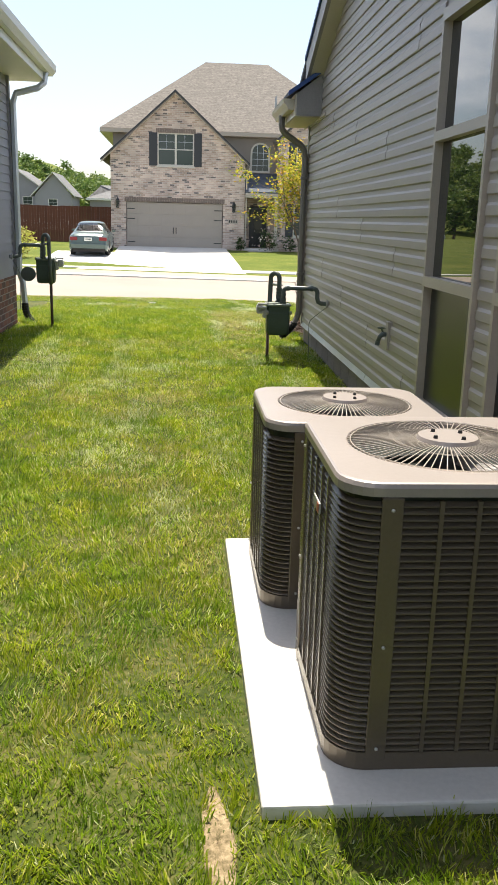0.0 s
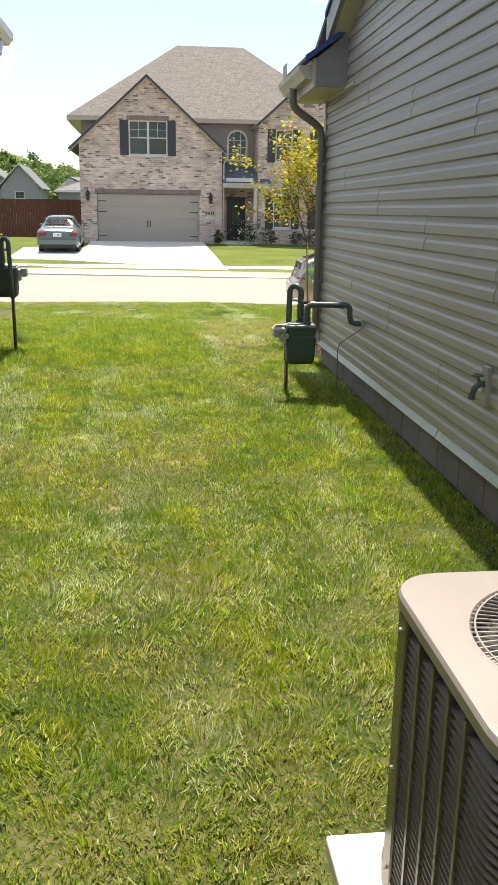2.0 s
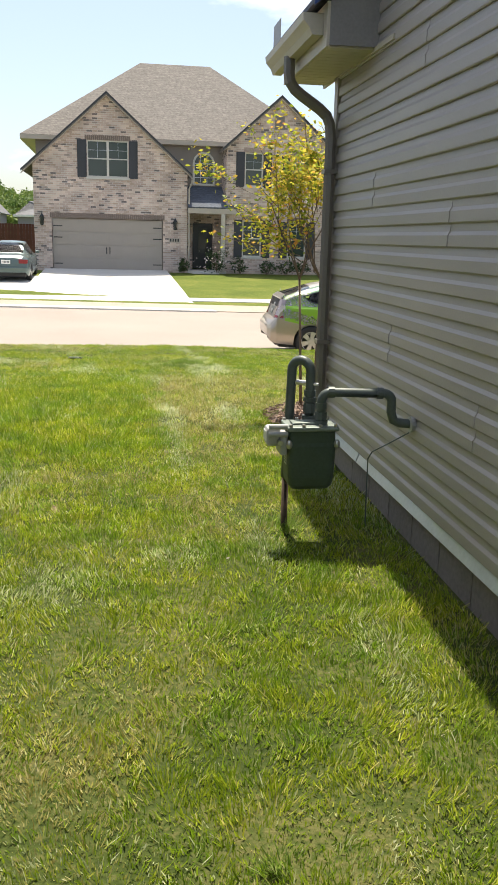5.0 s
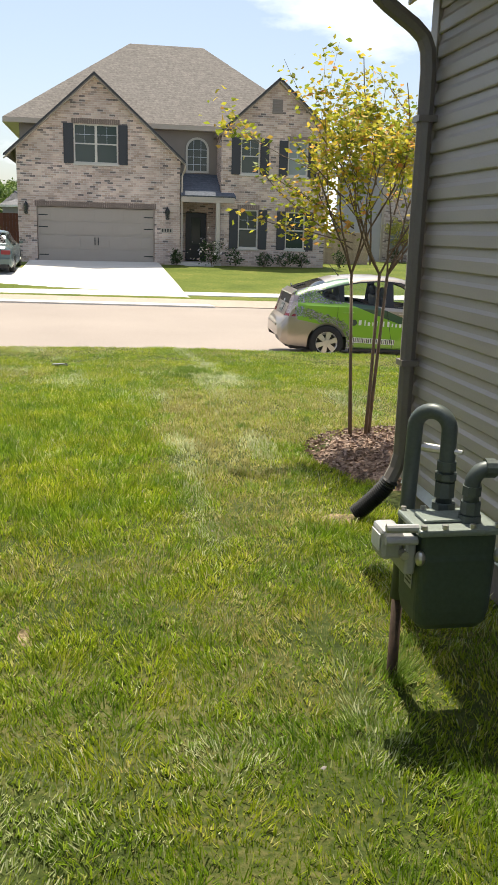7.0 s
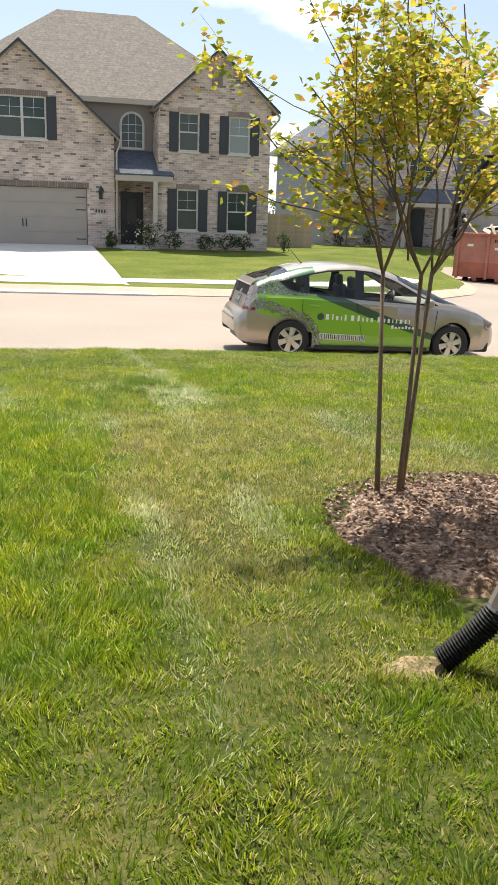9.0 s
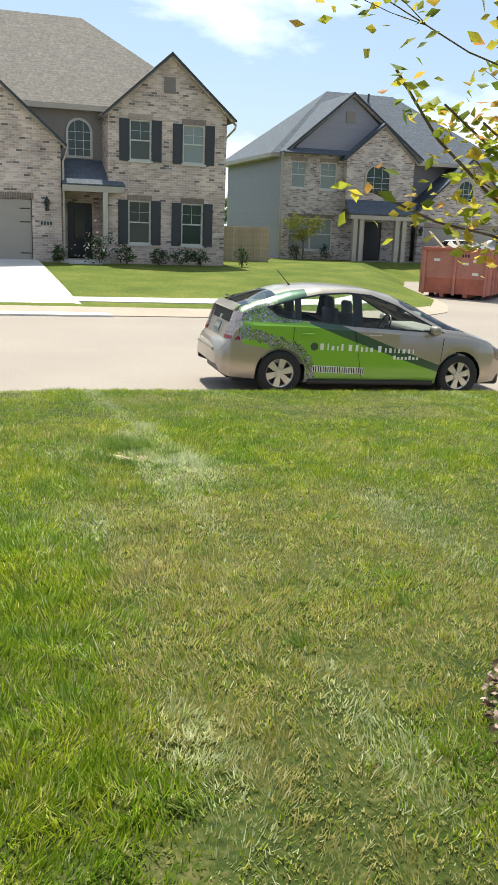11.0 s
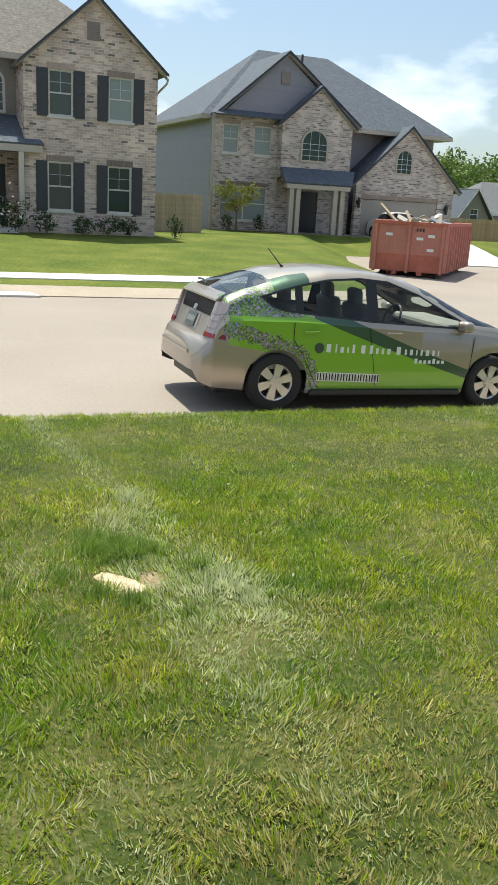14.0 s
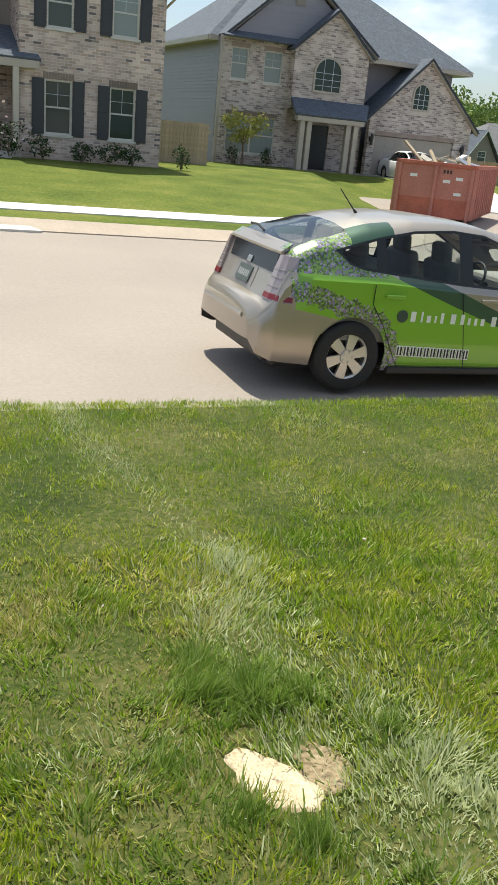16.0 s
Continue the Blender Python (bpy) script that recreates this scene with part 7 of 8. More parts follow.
def hatchback():
    c = empty("hatchback_car", pose(5.325, 22.56, -0.662, 0, 1.3, -3.0), "champagne hatchback with a lime printed wrap, parked at the kerb", "car")
    paint = wrap_paint()
    hatch_shell(c, paint, (-1.35, 1.35), 0.355)
    for x in (-1.35, 1.35):
        for s in (1, -1):
            wheel(c, x, -s * 0.765, 0.312, 0.19, s)
    part("underbody", bx(bmesh.new(), -2.0, 2.1, -0.70, 0.70, 0.17, 0.42, 0.04), DARK_TRIM, c)
    for x in (-1.35, 1.35):
        part("wheel_arch_liner", bx(bmesh.new(), x - 0.36, x + 0.36, -0.66, 0.66, 0.30, 0.68, 0.03), DARK_TRIM, c)
    part("floor", box(-1.6, 1.2, -0.72, 0.72, 0.42, 0.46), CABIN, c)
    part("door_lining", box(-1.6, 1.3, -0.80, -0.77, 0.45, 0.88), CABIN, c)
    part("door_lining", box(-1.6, 1.3, 0.77, 0.80, 0.45, 0.88), CABIN, c)
    part("dashboard", bx(bmesh.new(), 0.85, 1.35, -0.72, 0.72, 0.62, 0.93, 0.05), CABIN, c)
    for x, y in ((-0.05, -0.36), (-0.05, 0.36), (-0.92, -0.36), (-0.92, 0.36)):
        seat = part("seat", bx(bmesh.new(), x - 0.1, x + 0.42, y - 0.25, y + 0.25, 0.46, 0.62, 0.04), CABIN, c, "grey cloth seat", True)
        part("backrest", moved(bx(bmesh.new(), -0.07, 0.07, -0.24, 0.24, 0, 0.60, 0.05), pose(x - 0.08, y, 0.55, 0, -12, 0)), CABIN, seat, "", True)
        part("headrest", moved(bx(bmesh.new(), -0.05, 0.05, -0.13, 0.13, 0, 0.2, 0.045), pose(x - 0.20, y, 1.10, 0, -8, 0)), CABIN, seat, "", True)
    bm = bmesh.new()
    tube(bm, [Vector((0.66, 0.36, 0.88)) + 0.18 * Vector((0.35 * math.sin(k * math.pi / 10), math.cos(k * math.pi / 10), 0.93 * math.sin(k * math.pi / 10))) for k in range(21)], 0.014, 6)
    tube(bm, [(0.66, 0.36, 0.88), (0.9, 0.36, 0.8)], 0.03, 8)
    part("steering_wheel", bm, DARK_TRIM, c)
    part("mirror", bx(bmesh.new(), 0.83, 0.96, -0.99, -0.80, 0.90, 1.02, 0.04), paint, c, "champagne door mirror", True)
    part("mirror", bx(bmesh.new(), 0.83, 0.96, 0.80, 0.99, 0.90, 1.02, 0.04), paint, c, "champagne door mirror", True)
    # tail: the face falls back from the spoiler to the bumper
    def tail(z, out=0.0):
        return -1.955 - 0.347 * (1.12 - z) - out
    part("spoiler", prism(bmesh.new(), [(-1.885, -0.60, 1.205), (-1.985, -0.60, 1.135), (-1.985, -0.60, 1.115), (-1.90, -0.60, 1.15)], (0, 1.2, 0)), paint, c)
    part("lower_rear_glass", prism(bmesh.new(), [(tail(1.105, 0.006), -0.53, 1.105), (tail(0.955, 0.006), -0.57, 0.955), (tail(0.955), -0.57, 0.955), (tail(1.105), -0.53, 1.105)], (0, 1.06, 0)), TAIL_GLASS, c, "dark vertical rear glass")
    for k in (-1, 1):
        low = [(-2.098, k * 0.57, 0.748), (-2.094, k * 0.69, 0.748), (-2.055, k * 0.795, 0.748), (-1.95, k * 0.848, 0.745), (-1.90, k * 0.80, 0.745), (-2.03, k * 0.57, 0.745)]
        high = [(-1.985, k * 0.60, 1.115), (-1.98, k * 0.655, 1.115), (-1.955, k * 0.71, 1.115), (-1.885, k * 0.768, 1.115), (-1.84, k * 0.71, 1.115), (-1.93, k * 0.60, 1.115)]
        lamp = part("tail_lamp", ring_loft(bmesh.new(), low, high), LAMP_CLEAR, c, "clear and red tail lamp")
        for f0, f1 in ((0.03, 0.15),):
            part("lamp_lens", ring_loft(bmesh.new(), low, high, f0, f1, 0.004), LAMP_RED, lamp)
        for f0 in (0.30, 0.50, 0.68):
            part("lamp_bar", ring_loft(bmesh.new(), low, high, f0, f0 + 0.025, 0.004), FASCIA, lamp)
    part("bumper_lip", prism(bmesh.new(), [(-2.228, -0.48, 0.60), (-2.238, -0.48, 0.575), (-2.228, -0.48, 0.55), (-2.20, -0.48, 0.575)], (0, 1.0, 0)), paint, c)
    part("bumper_valance", bx(bmesh.new(), -2.06, -1.75, -0.62, 0.62, 0.20, 0.34, 0.03), DARK_TRIM, c)
    part("plate_recess", prism(bmesh.new(), [(tail(0.945, 0.004), -0.24, 0.945), (tail(0.775, 0.004), -0.24, 0.775), (tail(0.775, -0.01), -0.24, 0.775), (tail(0.945, -0.01), -0.24, 0.945)], (0, 0.48, 0)), FASCIA, c)
    pl = part("number_plate", moved(bx(bmesh.new(), -0.010, 0.0, -0.155, 0.155, -0.075, 0.075, 0.002), pose(tail(0.86, 0.006), 0, 0.86, 0, 21, 0)), PIPE, c, "small dark plate with plain bars")
    for i in range(6):
        part("plate_bar", moved(box(-0.0125, -0.0105, -0.12 + i * 0.042, -0.095 + i * 0.042, -0.03, 0.03), pose(tail(0.86, 0.006), 0, 0.86, 0, 21, 0)), METER_GREY, pl)
    part("tail_badge", moved(bx(bmesh.new(), -0.012, 0.0, -0.05, 0.05, -0.03, 0.03, 0.008), pose(tail(0.985, 0.006), 0, 0.985, 0, 21, 0)), STEEL, c, "plain chrome badge")
    part("rear_wiper", tube(bmesh.new(), [(-1.90, 0.02, 1.235), (-1.87, 0.25, 1.265), (-1.84, 0.5, 1.25)], 0.011, 6), DARK_TRIM, c)
    part("aerial", tube(bmesh.new(), [(-1.05, -0.05, 1.46), (-1.08, -0.05, 1.49), (-1.24, -0.05, 1.66)], [0.018, 0.007, 0.004], 6), DARK_TRIM, c)
    part("headlamp", moved(bx(bmesh.new(), -0.16, 0.16, -0.05, 0.05, -0.07, 0.07, 0.03), pose(1.93, -0.70, 0.67, 0, 26, -22)), LAMP_CLEAR, c, "clear headlamp", True)
    part("headlamp", moved(bx(bmesh.new(), -0.16, 0.16, -0.05, 0.05, -0.07, 0.07, 0.03), pose(1.93, 0.70, 0.67, 0, 26, 22)), LAMP_CLEAR, c, "clear headlamp", True)
    # seams, handles, sill on the kerb side
    y = -0.8645
    for x0, z0, x1, z1 in ((-1.19, 0.95, -1.19, 0.78), (-1.19, 0.78, -1.06, 0.60), (-1.06, 0.60, -0.90, 0.3), (-0.30, 0.92, -0.16, 0.26), (1.06, 0.84, 1.02, 0.30), (-0.88, 0.25, 1.0, 0.25)):
        part("panel_seam", tube(bmesh.new(), [(x0, y, z0), (x1, y, z1)], 0.004, 4), DARK_TRIM, c)
    for x in (-1.09, -0.10):
        part("door_handle", bx(bmesh.new(), x, x + 0.19, y - 0.028, y - 0.002, 0.845, 0.872, 0.008), paint, c)
    part("side_sill", bx(bmesh.new(), -0.95, 0.95, -0.862, -0.80, 0.17, 0.235, 0.015), DARK_TRIM, c)
    # lettering reduced to plain bars
    rng = np.random.default_rng(3)
    x = -0.80
    for run in (5, 5, 8):
        for i in range(run):
            w = 0.050 if i == 0 else 0.016 + 0.030 * rng.random()
            hh = 0.088 if i == 0 else 0.062 + (0.03 if rng.random() < 0.25 else 0)
            z = 0.648 - 0.030 * (x + 0.8) / 1.5
            part("lettering_bar", box(x, x + w, y - 0.0035, y - 0.0005, z, z + hh), LETTER, c)
            x += w + (0.055 if i == 0 else 0.042)
        x += 0.035
    x = -0.88
    for i in range(11):
        z = 0.345 - 0.03 * (x + 0.88)
        part("lettering_outline", box(x - 0.008, x + 0.054, y - 0.0005, y + 0.003, z - 0.008, z + 0.086), LETTER, c)
        part("lettering_bar", box(x, x + 0.014, y - 0.0035, y - 0.0006, z, z + 0.078), LETTER_DARK, c)
        part("lettering_bar", box(x + 0.030, x + 0.046, y - 0.0035, y - 0.0006, z, z + 0.078), LETTER_DARK, c)
        x += 0.070
    for i in range(7):
        part("lettering_bar", box(0.30 + i * 0.058, 0.335 + i * 0.058, y - 0.0035, y - 0.0005, 0.535, 0.535 + (0.055 if i in (0, 4) else 0.036)), LETTER, c)
    bm = bmesh.new()
    bmesh.ops.create_cone(bm, cap_ends=True, segments=20, radius1=0.055, radius2=0.055, depth=0.004, matrix=pose(-0.885, y - 0.002, 0.69, 90, 0, 0))
    part("round_emblem", bm, GREEN_METER, c)


hatchback()


def sedan(m, paint, label, scale=1.0):
    c = empty("sedan_car", m, label, "car")
    st = [(-2.25, 0.36, 0.52, 0.62, 0.70, 0.6), (-2.2, 0.28, 0.72, 0.88, 0.78, 0.62), (-2.05, 0.24, 0.86, 0.98, 0.83, 0.62), (-1.45, 0.22, 0.90, 1.02, 0.85, 0.60), (-1.0, 0.20, 0.90, 1.30, 0.85, 0.56), (-0.6, 0.20, 0.89, 1.39, 0.85, 0.56), (0.2, 0.20, 0.87, 1.40, 0.85, 0.56), (0.55, 0.20, 0.87, 1.30, 0.85, 0.58), (1.1, 0.20, 0.86, 0.97, 0.85, 0.62), (1.8, 0.22, 0.78, 0.86, 0.82, 0.6), (2.2, 0.26, 0.6, 0.68, 0.72, 0.5), (2.28, 0.34, 0.48, 0.54, 0.6, 0.4)]
    car_body(c, st, paint, (-1.33, 1.33), 0.345, 0.85, [(-1.05, -0.35), (-0.27, 0.75)], [(-1.42, -0.72, "rear_window"), (0.35, 1.08, "windscreen")], [(-0.35, -0.27)])
    for x in (-1.33, 1.33):
        for s in (1, -1):
            wheel(c, x, -s * 0.75, 0.305, 0.19, s)
    part("underbody", bx(bmesh.new(), -2.1, 2.1, -0.68, 0.68, 0.18, 0.66, 0.04), DARK_TRIM, c)
    part("rear_bumper", bx(bmesh.new(), -2.32, -2.15, -0.76, 0.76, 0.36, 0.58, 0.04), paint, c)
    for s in (-1, 1):
        part("tail_lamp", bx(bmesh.new(), -2.27, -2.15, s * 0.62 - 0.16, s * 0.62 + 0.16, 0.70, 0.84, 0.015), LAMP_RED, c, "red tail lamp")
    pl = part("number_plate", bx(bmesh.new(), -2.262, -2.24, -0.16, 0.16, 0.68, 0.82, 0.003), WHITE, c, "small pale plate with plain bars")
    for i in range(5):
        part("plate_bar", box(-2.266, -2.2625, -0.12 + i * 0.05, -0.09 + i * 0.05, 0.72, 0.78), DOOR_DARK, pl)
    for s in (-1, 1):
        part("mirror", bx(bmesh.new(), 0.72, 0.82, s * 0.92 - 0.07, s * 0.92 + 0.07, 0.90, 1.0, 0.02), paint, c)
    return c


sedan(pose(-3.95, 40.2, far_z(-3.95, 38.5) + 0.06, 0, -2.5, 91), SEDAN_PAINT, "dark green saloon parked on the far driveway")


# ---- distance ----
tree_ob = bpy.data.objects["small_tree"]
zt = far_z(15.75, 51.6)
part("trunk", tube(bmesh.new(), [(15.75, 51.6, zt - 1.0), (15.77, 51.6, zt - 0.3), (15.75, 51.6, zt + 0.4)], [0.05, 0.04, 0.03], 7), BARK, tree_ob)


def plain_house(name, x0, x1, y0, y1, z0, ze, zr, wall_mat, roof_mat, label, gable_front=True, windows=()):
    h = base(name, (x0 + x1) / 2, (y0 + y1) / 2, z0, label, "house")
    xm = (x0 + x1) / 2
    out = [(x0, z0), (x1, z0), (x1, ze)] + ([(xm, zr)] if gable_front else []) + [(x0, ze)]
    part("wall", wall_mesh(out, [w[:4] for w in windows], 0.25, at_y(y0)), wall_mat, h)
    for w in windows:
        window(h, *w[:4], at_y(y0), WHITE, GLASS, cols=2, rows=1, sill=False)
    part("wall", box(x0, x0 + 0.2, y0 + 0.25, y1, z0, ze), wall_mat, h)
    part("wall", box(x1 - 0.2, x1, y0 + 0.25, y1, z0, ze), wall_mat, h)
    part("wall", box(x0 + 0.2, x1 - 0.2, y1 - 0.2, y1, z0, ze), wall_mat, h)
    if gable_front:
        gable_roof(h, x0 - 0.4, x1 + 0.4, xm, ze - 0.1, zr + 0.2, y0, y1 + 0.3, roof_mat, WHITE, 0.3)
    else:
        ym = (y0 + y1) / 2
        hip_roof(h, x0 - 0.4, x1 + 0.4, y0 - 0.4, y1 + 0.4, ze + 0.1, x0 + (y1 - y0) * 0.45, x1 - (y1 - y0) * 0.45, ym, zr, roof_mat, WHITE)
    return h


plain_house("grey_house", -20.0, -13.9, 92, 100, 0.0, 4.0, 6.0, SIDING_BLUE, SHINGLE_GREY, "distant grey-blue house with a dark gabled roof", True, [(-18.6, -17.6, 1.9, 3.4), (-16.2, -15.2, 1.9, 3.4)])
plain_house("grey_house", -14.6, -11.0, 90, 97, 0.0, 3.6, 5.6, SIDING_BLUE, SHINGLE_GREY, "distant grey-blue house wing with a white-trimmed gable", True, [(-13.3, -12.4, 1.9, 3.2)])
plain_house("low_house", -9.8, -5.4, 96, 104, 0.0, 3.4, 5.0, SIDING_BLUE, SHINGLE_GREY, "distant low grey house", False)
plain_house("tan_house", 49.6, 53.0, 80, 88, -1.5, 1.2, 3.6, SIDING_TAUPE, SHINGLE_DARK, "distant tan house with a grey gabled roof", True, [(50.8, 51.7, 1.0, 2.0)])
plain_house("slate_house", 60.5, 76.0, 92, 102, -1.5, 1.6, 5.2, SIDING_BLUE, SHINGLE_GREY, "distant house with a broad slate roof", False)
plain_house("taupe_house", 33.4, 46.0, 50.0, 53.6, -0.9, 5.3, 7.4, TRIM, SHINGLE_GREY, "pale taupe two-storey house at the court's end", False, [(34.4, 35.4, 3.4, 4.7)])
WHITE_CAR = material("white_car_paint", (0.7, 0.7, 0.69), 0.3, vary=0.03, bump=0)
for x, y, a in ((-10.8, 76, 5), (-15.8, 80, 175), (-18.5, 79, 170), (-13.2, 82, 0)):
    sedan(pose(x, y, far_z(x, y) + 0.02, 0, 0, a), WHITE_CAR if x != -13.2 else SEDAN_PAINT, "distant white parked car" if x != -13.2 else "distant dark parked car")
sedan(pose(24.0, 50.6, far_z(24.0, 49.5) + 0.05, 0, 0, -100), WHITE_CAR, "white car on the driveway of the gabled house")


def woods(name, spots, mat, seed, label):
    """Far woodland: trunks and clumped crowns with gaps, uncountable."""
    rng = np.random.default_rng(seed)
    t = base(name, spots[0][0], spots[0][1], 0, label, "woodland", kind="stuff")
    pts, bm = [], bmesh.new()
    for x, y, z, hgt in spots:
        tube(bm, [(x, y, z), (x + rng.normal(0, 0.3), y, z + hgt * 0.6)], [0.25, 0.1], 5, False)
        for k in range(9):
            c = np.array([x, y, z + hgt * rng.uniform(0.3, 0.9)]) + rng.normal(0, 1, 3) * np.array([hgt * 0.17, hgt * 0.17, 0])
            pts.append(c + rng.normal(0, 1, (70, 3)) * hgt * np.array([0.09, 0.09, 0.065]))
    tagged(part("trunk_mass", bm, BARK, t), kind="stuff")
    leaves("crown_mass", np.concatenate(pts), 0.72, mat, t, rng, 0.8)


def hill_z(x, y):
    return max(0, y - 112) * 0.12 * min(max((4 - x) / 50, 0.18), 1.3) * (1 if y < 230 else 230 / y) - 1.2


rs = random.Random(12)
left_spots = []
for i in range(210):
    x = rs.uniform(-75, 2)
    y = 118 + 125 * rs.random() ** 1.4
    left_spots.append((x, y, hill_z(x, y), rs.uniform(4.5, 7.5)))
woods("woodland", left_spots, FAR_LEAF, 1, "sunlit green wooded hillside behind the houses")
right_spots = [(rs.uniform(40, 130), rs.uniform(120, 165), rs.uniform(-0.5, 3.0), rs.uniform(7, 11)) for i in range(80)]
woods("woodland", right_spots, FAR_LEAF, 2, "sunlit green trees beyond the court")
# hill under the woods
hx, hy = np.linspace(-260, 160, 43), np.linspace(104, 420, 24)
hv = [(x, y, hill_z(x, y)) for y in hy for x in hx]
hf = [(j * 43 + i, j * 43 + i + 1, (j + 1) * 43 + i + 1, (j + 1) * 43 + i) for j in range(23) for i in range(42)]
tagged(mesh_object("hill", hv, hf, TURF_FAR, True), "green wooded hill in the distance", "hill", kind="structure")


# ---- lawn ----
def disc(name, x, y, rx, ry, dz, mat, label, category, seed, dome=0.0, kind="structure", slant=0.0):
    """An uneven patch lying on the lawn."""
    rng = np.random.default_rng(seed)
    ph = rng.uniform(0, 6.28, 4)
    verts, faces, n, rings = [], [], 40, 7
    for j in range(rings + 1):
        f = j / rings
        for i in range(n):
            a = 2 * math.pi * i / n
            k = 1 + 0.10 * math.sin(2 * a + ph[0]) + 0.07 * math.sin(3 * a + ph[1]) + 0.05 * math.sin(7 * a + ph[2])
            px, py = x + rx * f * k * math.cos(a) + slant * ry * f * k * math.sin(a), y + ry * f * k * math.sin(a)
            z = float(lawn_z(px, py)) + dz + dome * (1 - f * f) + rng.uniform(-0.003, 0.003)
            verts.append((px, py, z - (0.05 if j == rings else 0)))
    for j in range(rings):
        for i in range(n):
            faces.append((j * n + i, j * n + (i + 1) % n, (j + 1) * n + (i + 1) % n, (j + 1) * n + i))
    return tagged(mesh_object(name, verts, faces, mat, True), label, category, kind=kind)


disc("mulch_bed", 2.40, 12.76, 0.92, 0.86, 0.03, MULCH, "brown bark mulch round the young tree", "mulch bed", 3, 0.06)
disc("bare_patch", 1.03, 17.19, 0.095, 0.15, 0.006, DIRT, "small patch of bare pale dirt in the lawn", "bare soil", 4, 0.0, slant=-0.45)
disc("bare_patch", 1.18, 17.2, 0.09, 0.11, 0.002, THIN_SOIL, "small brown scar beside the bare patch", "bare soil", 9, 0.0)
disc("bare_patch", 1.33, 11.48, 0.15, 0.09, 0.002, THIN_SOIL, "small patch of bare washed dirt below the outlet", "bare soil", 5, 0.0)
disc("bare_patch", 0.19, 2.06, 0.05, 0.24, 0.002, THIN_SOIL, "narrow worn strip of bare dirt by the pad", "bare soil", 6, 0.0)
disc("bare_patch", -0.23, 10.25, 0.04, 0.09, 0.002, THIN_SOIL, "small worn spot of bare dirt in the lawn", "bare soil", 15, 0.0)
disc("bare_patch", -0.37, 6.85, 0.06, 0.10, 0.002, THIN_SOIL, "worn spot of thin dry soil in the lawn", "bare soil", 16, 0.0)
vb = base("valve_box", -0.5, 18.25, float(lawn_z(-0.5, 18.25)), "small dark open valve box with a pale lid in the lawn", "valve box")
vz = float(lawn_z(-0.5, 18.25))
bm = bmesh.new()
tube(bm, [(-0.5 + 0.10 * math.cos(k * math.pi / 12), 18.25 + 0.10 * math.sin(k * math.pi / 12), vz + 0.012) for k in range(25)], 0.014, 6)
part("rim", bm, BLACK, vb)
bm = bmesh.new()
bmesh.ops.create_cone(bm, cap_ends=True, segments=24, radius1=0.098, radius2=0.098, depth=0.02, matrix=pose(-0.5, 18.25, vz + 0.002))
part("recess", bm, BLACK, vb)
part("lid", moved(bx(bmesh.new(), -0.075, 0.075, -0.035, 0.035, -0.006, 0.006, 0.003), pose(-0.52, 18.15, vz + 0.035, -25, 0, 4)), WHITE, vb, "tilted pale lid")
chips = np.random.default_rng(14)
n = 5200
a, f = chips.uniform(0, 6.28, n), np.sqrt(chips.uniform(0, 1, n)) * 1.02
cx, cy = 2.40 + 0.92 * f * np.cos(a), 12.76 + 0.86 * f * np.sin(a)
cz = np.array([float(lawn_z(p, q)) for p, q in zip(cx, cy)]) + 0.038 + 0.06 * np.clip(1 - f * f, 0, 1)
CHIP = leaf_material("bark_chip", [(0.0, (0.09, 0.06, 0.045)), (0.5, (0.26, 0.18, 0.14)), (1.0, (0.46, 0.36, 0.30))], 0.05, rough=0.9)
ob = leaves("bark_chips", np.stack([cx, cy, cz + 0.01], 1), 0.034, CHIP, None, chips, 0.25)
tagged(ob, "loose brown bark chips on the mulch bed", "bark chips", kind="stuff")


def smooth_noise(x, y, scale, seed):
    """Value noise on a grid, for thin and thick places of the turf."""
    g = np.random.default_rng(seed).uniform(0, 1, (96, 96))
    fx, fy = (np.asarray(x) + 40) * scale, (np.asarray(y) + 40) * scale
    ix, iy = np.floor(fx).astype(int), np.floor(fy).astype(int)
    tx, ty = fx - ix, fy - iy
    tx, ty = tx * tx * (3 - 2 * tx), ty * ty * (3 - 2 * ty)
    h = lambda i, j: g[i % 96, j % 96]
    return (h(ix, iy) * (1 - tx) + h(ix + 1, iy) * tx) * (1 - ty) + (h(ix, iy + 1) * (1 - tx) + h(ix + 1, iy + 1) * tx) * ty


